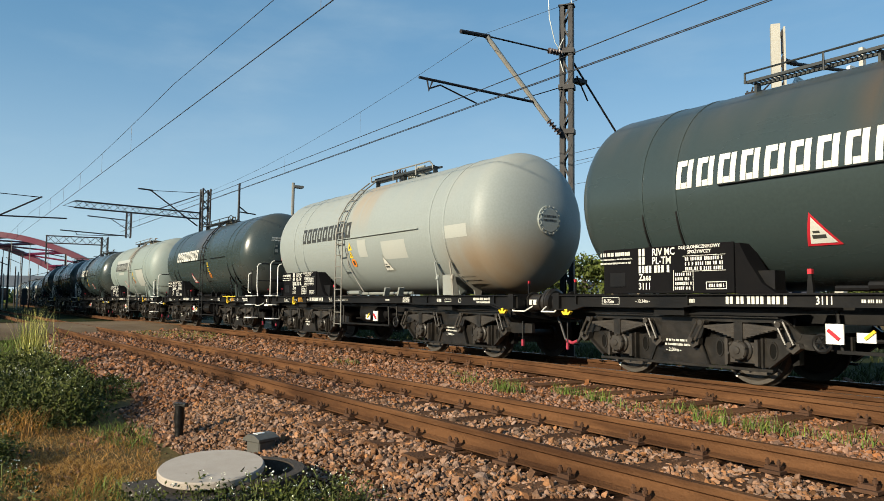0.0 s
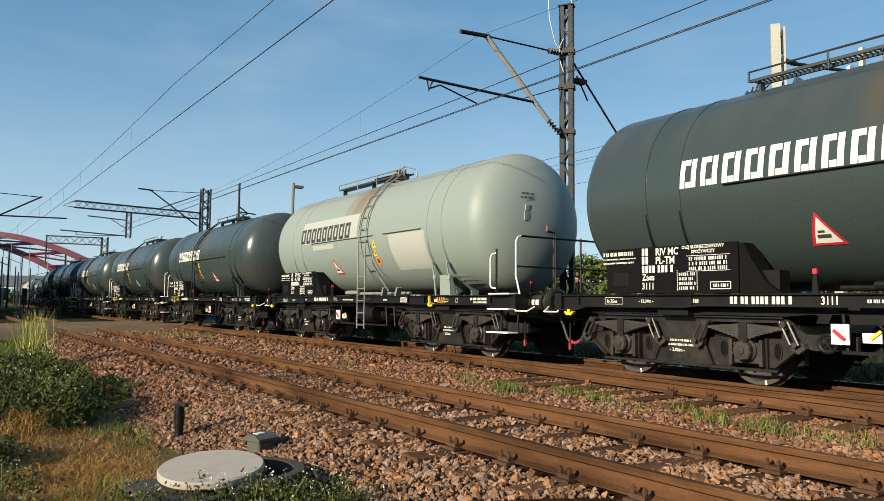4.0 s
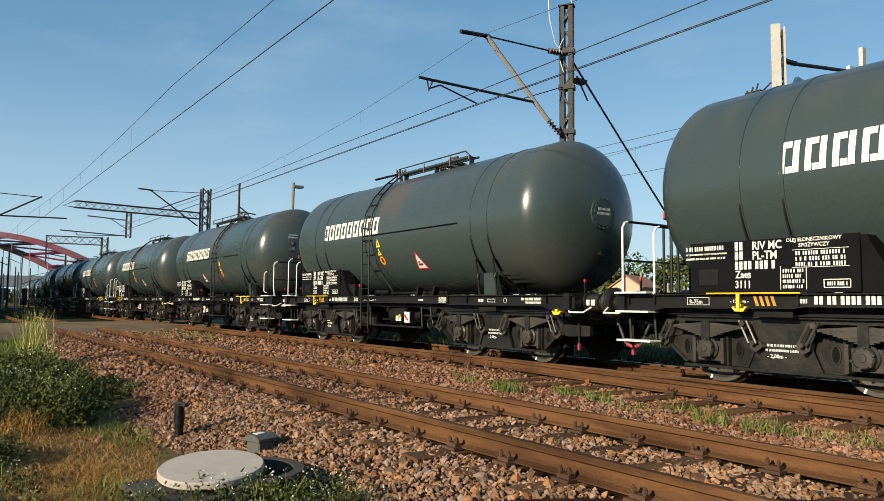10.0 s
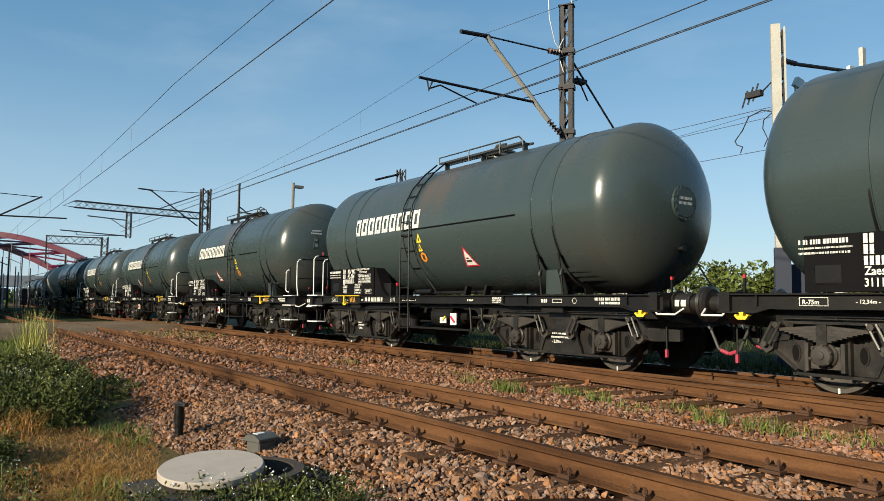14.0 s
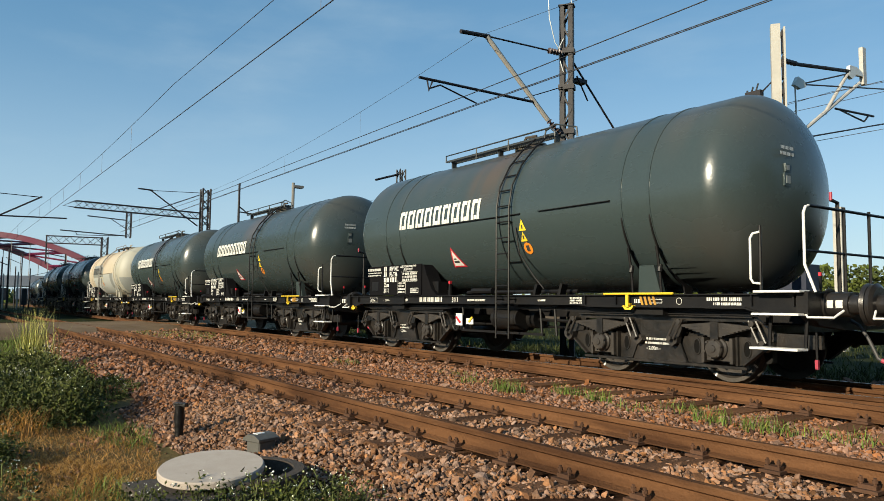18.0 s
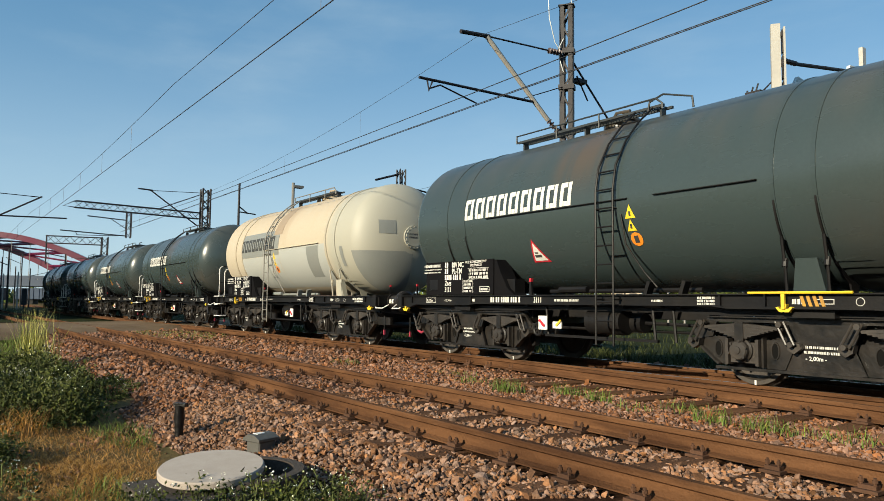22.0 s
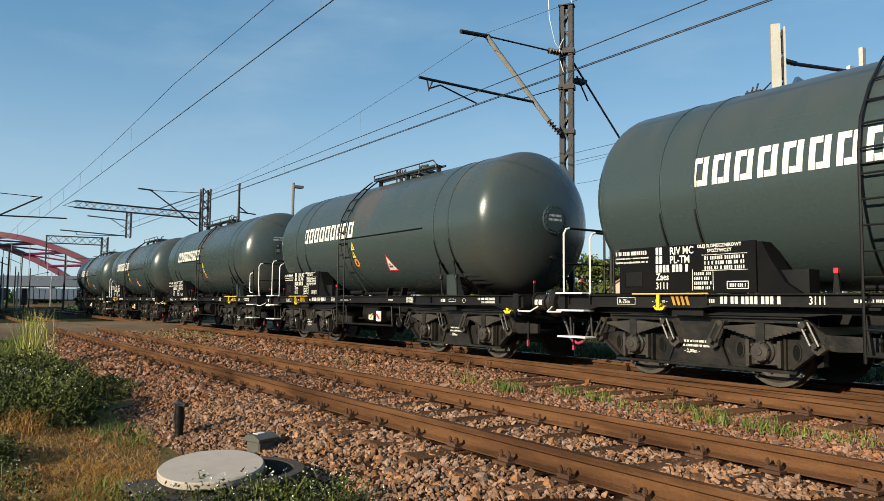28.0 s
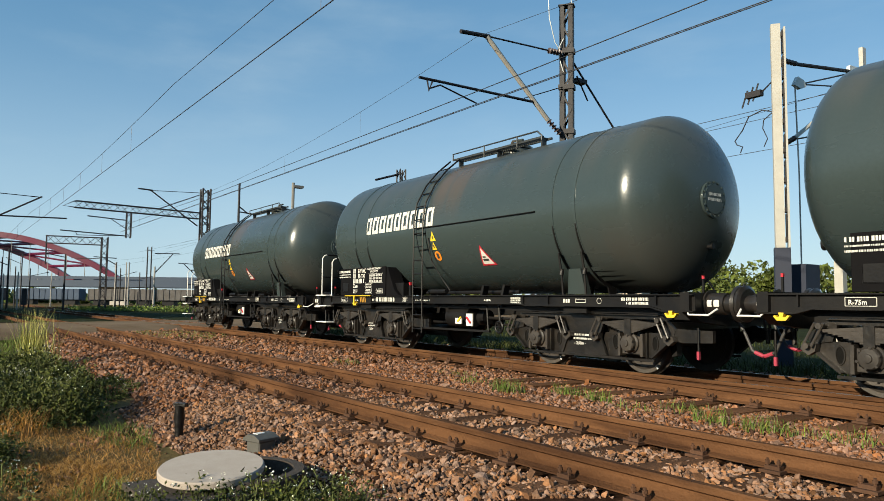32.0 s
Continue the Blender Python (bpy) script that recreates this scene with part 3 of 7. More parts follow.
        for yh, low in ((-0.42, 0.36), (0.42, 0.42)):
            bm = bmesh.new()
            tube(bm, [(s * 5.70, yh, 0.86), (s * 5.80, yh, 0.80), (s * 5.90, yh, 0.64), (s * 6.00, yh, low + 0.06), (s * 6.10, yh, low)], 0.022, 8)
            hose = part("brake_hose", bm, RUBBER, root, "grey rubber brake hose")
            bm = bmesh.new()
            cyl(bm, (s * 6.04, yh, low + 0.035), (s * 6.165, yh, low - 0.01), 0.028, 8)
            part("hose_coupling", bm, PINK_PAINT, hose, "faded red hose coupling")
        bm = bmesh.new()
        tube(bm, [(s * 5.62, -1.08, 0.72), (s * 5.62, -1.08, 0.36)], 0.014, 6)
        hang = part("release_rod", bm, FRAME_BLACK, root)
        bm = bmesh.new()
        box(bm, s * 5.62 - 0.018, s * 5.62 + 0.018, -1.098, -1.062, 0.29, 0.40)
        part("release_handle", bm, PINK_PAINT, hang, "faded red pull handle")
        bm = bmesh.new()
        tube(bm, [(s * 5.60, -1.30, 0.98), (s * 5.66, -1.34, 0.90), (s * 5.96, -1.34, 0.90), (s * 6.00, -1.20, 0.98)], 0.014, 6)
        part("shunter_handrail", bm, WHITE_PAINT, root, "white bent hand rail")
        bm = bmesh.new()
        plat_end = s == (-1 if rear_platform else 1)
        hk = ((u(2.38) if s < 0 else u(9.28)) if plat_end else s * 5.38) - s * 5.21
        if plat_end:
            for i in range(4):
                bs = bmesh.new()
                xa = hk + s * 5.21 + 0.20 + 0.075 * i
                prism(bs, [(xa, 1.025), (xa + 0.04, 1.025), (xa, 1.15), (xa - 0.04, 1.15)], -1.300, -1.304)
                part("hazard_stripe", bs, HAZARD, root, "slanted worn orange warning stripe")
            if scheme == "green":
                bs = bmesh.new()
                tube(bs, [(hk + s * 5.21 - 0.45, -1.37, 1.185), (hk + s * 5.21 + 0.80, -1.37, 1.185)], 0.016, 6)
                part("side_bar", bs, YELLOW_PAINT, root, "yellow painted bar along the frame")
        prism(bm, [(s * 5.17, 0.95), (s * 5.25, 0.95), (s * 5.235, 0.885), (s * 5.28, 0.885), (s * 5.30, 0.915), (s * 5.335, 0.90), (s * 5.28, 0.835), (s * 5.14, 0.835), (s * 5.085, 0.90), (s * 5.12, 0.915), (s * 5.14, 0.885), (s * 5.185, 0.885)], -1.30, -1.36)
        bmesh.ops.scale(bm, vec=(0.82, 1, 0.82), space=Matrix.Translation((-s * 5.21, 0, -0.94)), verts=bm.verts[:])
        bmesh.ops.translate(bm, vec=(hk, 0, 0), verts=bm.verts[:])
        if plat_end:
            bmesh.ops.translate(bm, vec=(0, 0, 0.10), verts=bm.verts[:])
            xh = s * 5.21 + hk
            box(bm, xh - 0.022, xh + 0.022, -1.385, -1.355, 0.99, 1.17)
        part("tow_hook", bm, YELLOW_PAINT, root, "yellow painted anchor-shaped tow hook")
        bm = bmesh.new()
        box(bm, s * 5.60 - 0.012, s * 5.60 + 0.012, -0.935, -0.905, 1.18, 1.40)
        br = part("lamp_bracket", bm, FRAME_BLACK, root)
        bm = bmesh.new()
        box(bm, s * 5.60 - 0.015, s * 5.60 + 0.015, -0.937, -0.903, 1.39, 1.435)
        part("bracket_tip", bm, RED_PAINT, br, "red painted tip")
    # manway, walkway, ladder
    bm = bmesh.new()
    mx = 0.6 * flip
    lathe(bm, [(4.00, 0.30), (4.16, 0.30), (4.16, 0.34), (4.20, 0.34), (4.22, 0.28), (4.26, 0.0)], 20, "z", (mx, 0, 0))
    tube(bm, [(mx - 0.2, 0, 4.25), (mx - 0.1, 0, 4.36), (mx + 0.2, 0, 4.34)], 0.03, 6)
    part("filling_hatch", bm, paint, root, "bolted filling hatch on top of the shell")
    w0, w1 = (u(5.26), u(8.05)) if rear_platform else (u(3.55), u(6.95))
    walkway = bmesh.new()
    for y in (-0.52, -0.30):
        box(walkway, w0, w1, y - 0.02, y + 0.02, 4.095, 4.135)
    for k in range(int((w1 - w0) / 0.06)):
        box(walkway, w0 + 0.06 * k, w0 + 0.06 * k + 0.012, -0.50, -0.32, 4.115, 4.132)
    for x in (w0 + 0.1, (w0 + w1) / 2, w1 - 0.1):
        box(walkway, x - 0.018, x + 0.018, -0.47, -0.36, 3.95, 4.10)
    wk = part("walkway", walkway, GRATING, root, "narrow grated walkway along the shell's crown")
    bm = bmesh.new()
    rail_z = 4.235
    tube(bm, [(w0, -0.56, 4.09), (w0, -0.56, rail_z), (w1 - 0.12, -0.56, rail_z), (w1, -0.56, rail_z - 0.10), (w1, -0.56, 4.05)], 0.017, 6)
    for x in (w0 + 1.08, w0 + 2.1):
        tube(bm, [(x, -0.56, 4.0), (x, -0.56, rail_z)], 0.014, 6)
    part("handrail", bm, GRATING if scheme == "green" else STEEL_PALE, wk)
    if not rear_platform:
        bm = bmesh.new()
        tube(bm, [(0.42, -0.56, 4.02), (0.46, -0.56, 4.20), (0.72, -0.56, 4.27), (1.24, -0.56, 4.12), (1.26, -0.56, 3.95)], 0.017, 6)
        part("bent_rail", bm, GRATING if scheme == "green" else STEEL_PALE, wk)
    lx = u(5.31) if rear_platform else u(5.93) if early else u(6.58)
    lad_mat = FRAME_BLACK if scheme == "green" else STEEL_PALE
    line = [(-1.47, 0.42), (-1.47, 2.72), (-1.40, 3.10), (-1.17, 3.50), (-0.86, 3.84), (-0.54, 4.10)]
    ladder = None
    for e in (-0.17, 0.17):
        bm = bmesh.new()
        tube(bm, [(lx + e, y, z) for y, z in line], 0.018, 6)
        ob = part("ladder_rail", bm, lad_mat, root)
        ladder = ladder or ob
    zs = [0.50 + 0.28 * k for k in range(13)]
    bm = bmesh.new()
    tube(bm, [(-0.17, 0, 0), (0.17, 0, 0)], 0.013, 6)
    rung = part("rung", bm, lad_mat, ladder)
    rung.matrix_basis = pose(lx, -1.47, zs[0])
    for z in zs[1:]:
        y = -1.47
        for (ya, za), (yb, zb) in zip(line, line[1:]):
            if za <= z <= zb:
                y = ya + (yb - ya) * (z - za) / (zb - za)
        again("rung", rung, ladder, pose(lx, y, z))
    for e in (-0.17, 0.17):
        for yb, zb in ((-1.38, 2.45), (-1.30, 1.1)):
            bm = bmesh.new()
            tube(bm, [(lx + e, -1.47, zb), (lx + e, yb, zb)], 0.014, 6)
            part("ladder_bracket", bm, lad_mat, ladder)
    bm = bmesh.new()
    tube(bm, [(lx + 0.26, -1.40, 2.35), (lx + 0.32, -1.36, 1.9), (lx + 0.52, -1.20, 1.50), (lx + 0.70, -1.14, 1.28)], 0.013, 6)
    part("ladder_stay", bm, lad_mat, ladder)
    # ledge over the side
    b0, b1 = (u(5.12), u(8.80)) if rear_platform else (u(3.59), u(5.80)) if early else (u(3.69), u(6.97))
    bm = bmesh.new()
    prism(bm, [(skin(2.555) + 0.01, 2.585), (-1.455, 2.575), (-1.455, 2.565), (skin(2.555) + 0.01, 2.555)], b0, b1, "x")
    part("drip_ledge", bm, FRAME_BLACK if scheme == "green" else paint, shell)
    if not rear_platform and not early:
        bm = bmesh.new()
        prism(bm, [(skin(2.555) + 0.01, 2.585), (-1.455, 2.575), (-1.455, 2.565), (skin(2.555) + 0.01, 2.555)], u(7.45), u(9.0), "x")
        part("drip_ledge", bm, FRAME_BLACK if scheme == "green" else paint, shell)
    # front inspection cover
    bm = bmesh.new()
    lathe(bm, [(HALF - 0.03, 0.285), (HALF + 0.022, 0.285), (HALF + 0.022, 0.24), (HALF + 0.032, 0.23), (HALF + 0.032, 0.0)], 32, "x", (so, 0, ZC))
    for k in range(16):
        an = 2 * math.pi * k / 16
        cyl(bm, (HALF + so + 0.01, 0.262 * math.cos(an), ZC + 0.262 * math.sin(an)), (HALF + so + 0.042, 0.262 * math.cos(an), ZC + 0.262 * math.sin(an)), 0.015, 6)
    if not rear_platform:
        # this type has two plates and a line of lettering instead of a cover
        bm.free()
        xe = HALF - DISH + so + 0.665
        for zz, hs, m in ((2.86, 0.055, PATCH_GREY), (2.70, 0.085, PATCH_GREY)):
            bm = bmesh.new()
            box(bm, xe - 0.03, xe + 0.012, -0.42 - hs, -0.42 + hs, zz - hs, zz + hs)
            pl = part("end_plate", bm, paint, root, "small plate welded on the dished end")
            bm = bmesh.new()
            box(bm, xe + 0.012, xe + 0.016, -0.42 - hs * 0.6, -0.42 + hs * 0.6, zz - hs * 0.6, zz + hs * 0.6)
            part("plate_face", bm, m, pl, "worn grey face")
        bm = bmesh.new()
        cover = shell
    else:
        cover = part("inspection_cover", bm, paint, root, "bolted round inspection cover on the dished end")
    bm = bmesh.new()
    yc, zc2 = (0.0, 0.0) if rear_platform else (-0.42, 0.42)
    xl = HALF + so + 0.036 if rear_platform else HALF - DISH + so + 0.668
    for z, w in ((ZC + zc2 + 0.05, 0.30), (ZC + zc2 - 0.03, 0.34)):
        y = yc - w / 2
        rnd = random.Random(7)
        while y < yc + w / 2:
            d = rnd.uniform(0.015, 0.03)
            vs = [bm.verts.new((xl, a, b)) for a, b in ((y, z), (y + d, z), (y + d, z + 0.045), (y, z + 0.045))]
            bm.faces.new(vs)
            y += d + 0.012
    tagged(part("cover_lettering", bm, letters if scheme != "green" else LETTER_WHITE, cover, "two short lines of stencilled lettering", 0), kind="stuff")
    if scheme == "green":
        bm = bmesh.new()
        if rear_platform:
            lathe(bm, [(HALF - 0.25, 0.030), (HALF - 0.03, 0.030), (HALF - 0.03, 0.045), (HALF, 0.045), (HALF, 0.0)], 14, "x", (so, 0, 1.92))
        else:
            lathe(bm, [(0.25 - HALF, 0.065), (-HALF - 0.05, 0.065), (-HALF - 0.05, 0.085), (-HALF - 0.09, 0.085), (-HALF - 0.09, 0.0)], 14, "x", (so, 0, 1.85))
        part("end_valve", bm, FRAME_BLACK, root)
    # outlet pipe below
    bm = bmesh.new()
    tube(bm, [(u(4.9), -0.95, 1.24), (u(7.9), -0.95, 1.24)], 0.035, 8)
    tube(bm, [(u(5.4), -1.22, 1.26), (u(6.0), -1.22, 1.26)], 0.05, 8)
    for v in (7.15, 7.75):
        box(bm, u(v) - 0.028, u(v) + 0.028, -1.25, -1.12, 1.17, 1.37, Matrix.Translation((u(v), 0, 1.2)) @ Matrix.Rotation(0.35, 4, "Y") @ Matrix.Translation((-u(v), 0, -1.2)))
    part("outlet_pipe", bm, PATCH_GREY if scheme != "green" else FRAME_BLACK, root)
    # brake gear between the bogies
    bm = bmesh.new()
    cyl(bm, (u(5.85), -0.95, 0.76), (u(6.55), -0.95, 0.76), 0.20, 20)
    for v in (5.92, 6.48):
        lathe(bm, [(u(v) - 0.02, 0.206), (u(v) + 0.02, 0.206)], 20, "x", (0, -0.95, 0.76))
    part("air_reservoir", bm, FRAME_BLACK, root)
    bm = bmesh.new()
    cyl(bm, (u(6.35), -0.75, 0.75), (u(6.75), -0.75, 0.75), 0.15, 16)
    tube(bm, [(u(6.75), -0.75, 0.75), (u(8.3), -0.6, 0.72)], 0.03, 6)
    tube(bm, [(u(4.5), -0.5, 0.62), (u(8.2), -0.5, 0.62)], 0.025, 6)
    for v in (5.0, 7.2, 7.55):
        tube(bm, [(u(v), -1.15, 0.98), (u(v) + 0.05, -1.15, 0.50)], 0.022, 6)
    box(bm, u(5.0), u(7.3), -1.18, -1.13, 0.49, 0.53)
    part("brake_cylinder", bm, FRAME_BLACK, root)
    bm = bmesh.new()
    ph = u(6.80) if rear_platform else u(5.02)
    box(bm, ph - 0.10, ph + 0.10, -1.26, -1.24, 0.60, 0.83)
    plate = part("changeover_plate", bm, WHITE_PAINT, root, "white brake changeover plate with a red pointer")
    bm = bmesh.new()
    box(bm, -0.14, 0.02, -1.285, -1.262, -0.018, 0.018, Matrix.Translation((ph + 0.04, 0, 0.67)) @ Matrix.Rotation(0.7, 4, "Y"))
    part("pointer", bm, RED_PAINT, plate)
    bm = bmesh.new()
    pl = u(6.45) if rear_platform else u(5.36)
    box(bm, pl - 0.10, pl + 0.10, -1.26, -1.24, 0.63, 0.74)
    plate = part("load_plate", bm, WHITE_PAINT, root, "small white plate with a yellow lever")
    bm = bmesh.new()
    box(bm, -0.01, 0.13, -1.285, -1.262, -0.016, 0.016, Matrix.Translation((pl, 0, 0.68)) @ Matrix.Rotation(-0.7, 4, "Y"))
    part("lever", bm, YELLOW_PAINT, plate)
    bm = bmesh.new()
    hx = u(7.62) if rear_platform else u(4.85)
    tube(bm, [(hx + 0.10 * math.cos(k * math.pi / 8), -1.20, 0.60 + 0.10 * math.sin(k * math.pi / 8)) for k in range(16)], 0.022, 6, True)
    for k in range(3):
        an = k * math.pi / 3
        tube(bm, [(hx - 0.10 * math.cos(an), -1.20, 0.60 - 0.10 * math.sin(an)), (hx + 0.10 * math.cos(an), -1.20, 0.60 + 0.10 * math.sin(an))], 0.014, 5)
    part("hand_wheel", bm, RED_PAINT if early else FRAME_BLACK, root, "red spoked brake hand wheel" if early else "spoked brake hand wheel")
    # data board
    bm = soft_box(u(1.70), u(3.86), -1.385, -1.350, 1.185, 1.835, 0.006)
    board = part("data_board", bm, BOARD_BLACK, root, "black data board with white lettering")
    bm = bmesh.new()
    prism(bm, [(u(3.865), 1.18), (u(4.40), 1.18), (u(4.22), 1.30), (u(4.03), 1.60), (u(3.92), 1.815), (u(3.865), 1.815)], -1.36, -1.05)
    part("board_bracket", bm, BOARD_BLACK, root)
    bm = bmesh.new()
    f = -1.389
    bars(bm, u(1.64), u(2.20), 1.735, 1.79, f, 11)
    bars(bm, u(1.64), u(2.25), 1.68, 1.70, f, 12)
    bars(bm, u(1.64), u(2.22), 1.62, 1.645, f, 13)
    x = u(2.36)
    strokes(bm, (2,), 0.105, x, 1.715, f)
    words(bm, "RIV MC", 0.140, x + 0.24, 1.715, f, 0.85)
    strokes(bm, (2,), 0.105, x, 1.595, f)
    words(bm, "PL-TM", 0.140, x + 0.24, 1.595, f, 0.85)
    strokes(bm, (4, 3, 1), 0.100, x, 1.475, f)
    words(bm, "Zaes", 0.130, x, 1.370, f, 0.85)
    words(bm, "3111", 0.130, x, 1.245, f, 0.85)
    words(bm, "OLEJ SŁONECZNIKOWY", 0.062, u(3.03), 1.78, f, 0.95)
    words(bm, "SPOŻYWCZY", 0.062, u(3.18), 1.715, f, 0.95)
    for i in range(3):
        bars(bm, u(3.14), u(3.72), 1.49 + 0.065 * i, 1.535 + 0.065 * i, f, 20 + i, 0.35)
    for i in range(4):
        bars(bm, u(2.98), u(3.24), 1.235 + 0.062 * i, 1.275 + 0.062 * i, f, 30 + i, 0.35)
    for a, b, c, d in ((3.46, 3.76, 1.235, 1.245), (3.46, 3.76, 1.325, 1.335), (3.46, 3.47, 1.235, 1.335), (3.75, 3.76, 1.235, 1.335), (3.10, 3.75, 1.475, 1.481), (3.10, 3.75, 1.68, 1.686), (2.95, 2.958, 1.22, 1.50), (3.26, 3.268, 1.22, 1.50)):
        vs = [bm.verts.new(p) for p in ((u(a), f, c), (u(b), f, c), (u(b), f, d), (u(a), f, d))]
        bm.faces.new(vs)
    bars(bm, u(3.50), u(3.72), 1.262, 1.305, f, 40)
    tagged(part("board_lettering", bm, LETTER_WHITE, board, "white stencilled lettering", 0), kind="stuff")
    bm = bmesh.new()
    tube(bm, [(u(1.82), -1.392, 1.28), (u(1.82), -1.392, 1.50), (u(2.13), -1.392, 1.50), (u(2.13), -1.392, 1.28)], 0.006, 5, True)
    box(bm, u(1.83), u(2.12), -1.391, -1.386, 1.29, 1.49)
    part("card_holder", bm, FRAME_BLACK, board)
    bm = bmesh.new()
    tb = 4.02 if rear_platform else 3.90
    box(bm, u(tb), u(tb + 0.44), -1.28, -1.05, 1.178, 1.46)
    part("tool_box", bm, FRAME_BLACK, root)
    bm = bmesh.new()
    prism(bm, [(u(4.75), 1.18), (u(4.83), 1.18), (u(4.81), 1.40), (u(4.77), 1.40)], -1.33, -1.29)
    post = part("marker_post", bm, FRAME_BLACK, root)
    bm = bmesh.new()
    box(bm, u(4.765), u(4.815), -1.335, -1.285, 1.40, 1.46)
    part("marker_tip", bm, RED_PAINT, post, "red painted tip")
    # lettering on the sole bar
    bm = bmesh.new()
    f = -1.2985
    words(bm, "R-75m", 0.075, u(1.62), 1.05, f)
    for a, b, c, d in ((1.58, 1.92, 1.03, 1.036), (1.58, 1.92, 1.126, 1.132), (1.58, 1.588, 1.03, 1.13), (1.912, 1.92, 1.03, 1.13)):
        vs = [bm.verts.new(p) for p in ((u(a), f, c), (u(b), f, c), (u(b), f, d), (u(a), f, d))]
        bm.faces.new(vs)
    words(bm, "- 12,34m -", 0.062, u(2.22), 1.06, f)
    bars(bm, u(3.10), u(3.22), 1.06, 1.11, f, 50)
    n0 = u(3.30) if rear_platform or early else u(3.68)
    strokes(bm, (2, 2, 4, 3, 1), 0.098, n0, 1.048, f)
    words(bm, "3111", 0.130, n0 + 1.16, 1.048, f, 0.80)
    bars(bm, n0 + 1.66, n0 + 2.20, 1.068, 1.105, f, 52)
    bars(bm, u(7.3), u(7.5), 1.07, 1.10, f, 53)
    for i in range(3):
        bars(bm, u(8.05), u(8.32), 1.03 + 0.04 * i, 1.06 + 0.04 * i, f, 54 + i)
    bars(bm, u(9.35), u(9.50), 1.05, 1.11, f, 57)
    for a, b, c, d in ((9.62, 9.84, 1.05, 1.058), (9.62, 9.84, 1.102, 1.11), (9.62, 9.628, 1.05, 1.11), (9.832, 9.84, 1.05, 1.11)):
        vs = [bm.verts.new(p) for p in ((u(a), f, c), (u(b), f, c), (u(b), f, d), (u(a), f, d))]
        bm.faces.new(vs)
    tube(bm, [(u(10.12) + 0.045 * math.cos(k * math.pi / 6), f, 1.08 + 0.045 * math.sin(k * math.pi / 6)) for k in range(12)], 0.004, 4, True)
    bars(bm, u(10.55), u(11.05), 1.085, 1.13, f, 58)
    bars(bm, u(10.65), u(11.05), 1.03, 1.065, f, 59)
    tagged(part("frame_lettering", bm, LETTER_WHITE, root, "small white stencilled lettering", 0), kind="stuff")
    # name, warning signs
    bm = bmesh.new()
    block_letters(bm, *((u(2.97), u(5.82)) if rear_platform else (u(3.03), u(5.90))), 2.59, 2.975)
    part("name_lettering", bm, letters, shell, "large plain block lettering", 0)
    sx = u(7.03) if rear_platform else u(4.66)
    if scheme != "cream" and not early:
        bm = bmesh.new()
        on_tank(bm, [(sx, 1.74), (sx + 0.42, 1.74), (sx + 0.13, 2.12)], 0.008, 0.05)
        sign = part("warning_triangle", bm, RED_PAINT if scheme != "beige" else PATCH_GREY, shell, "white triangle with a red border" if scheme != "beige" else "white triangle with a faded border", 0)
        bm = bmesh.new()
        on_tank(bm, [(sx + 0.050, 1.765), (sx + 0.365, 1.765), (sx + 0.142, 2.06)], 0.012, 0.05)
        part("triangle_face", bm, LETTER_WHITE, sign, "white face", 0)
        bm = bmesh.new()
        on_tank(bm, rect(sx + 0.10, sx + 0.26, 1.82, 1.86), 0.016)
        on_tank(bm, rect(sx + 0.12, sx + 0.20, 1.88, 1.905), 0.016)
        part("triangle_symbol", bm, LETTER_BLACK, sign, "small dark wagon symbol", 0)
    hx = u(5.62) if rear_platform else u(6.19) if early else u(6.90)
    for i, (za, zb, m) in enumerate(((2.28, 2.48, YELLOW_PAINT), (2.10, 2.265, YELLOW_PAINT))):
        bm = bmesh.new()
        w = 0.19 - 0.02 * i
        on_tank(bm, [(hx, za), (hx + w, za), (hx + w / 2, zb)], 0.008, 0.05)
        sg = part("hazard_triangle", bm, m, shell, "small yellow hazard triangle", 0)
        bm = bmesh.new()
        on_tank(bm, rect(hx + w / 2 - 0.018, hx + w / 2 + 0.016, za + 0.035, za + 0.10), 0.012)
        part("hazard_symbol", bm, LETTER_BLACK, sg, "dark symbol", 0)
    bm = bmesh.new()
    on_tank(bm, [(hx + 0.12 + 0.105 * math.cos(k * math.pi / 10), 1.98 + 0.100 * math.sin(k * math.pi / 10)) for k in range(20)], 0.008, 0.02)
    sg = part("hazard_disc", bm, ORANGE_PAINT, shell, "round orange sticker", 0)
    bm = bmesh.new()
    on_tank(bm, rect(hx + 0.08, hx + 0.16, 1.93, 2.03), 0.012)
    part("hazard_symbol", bm, LETTER_BLACK, sg, "dark symbol", 0)
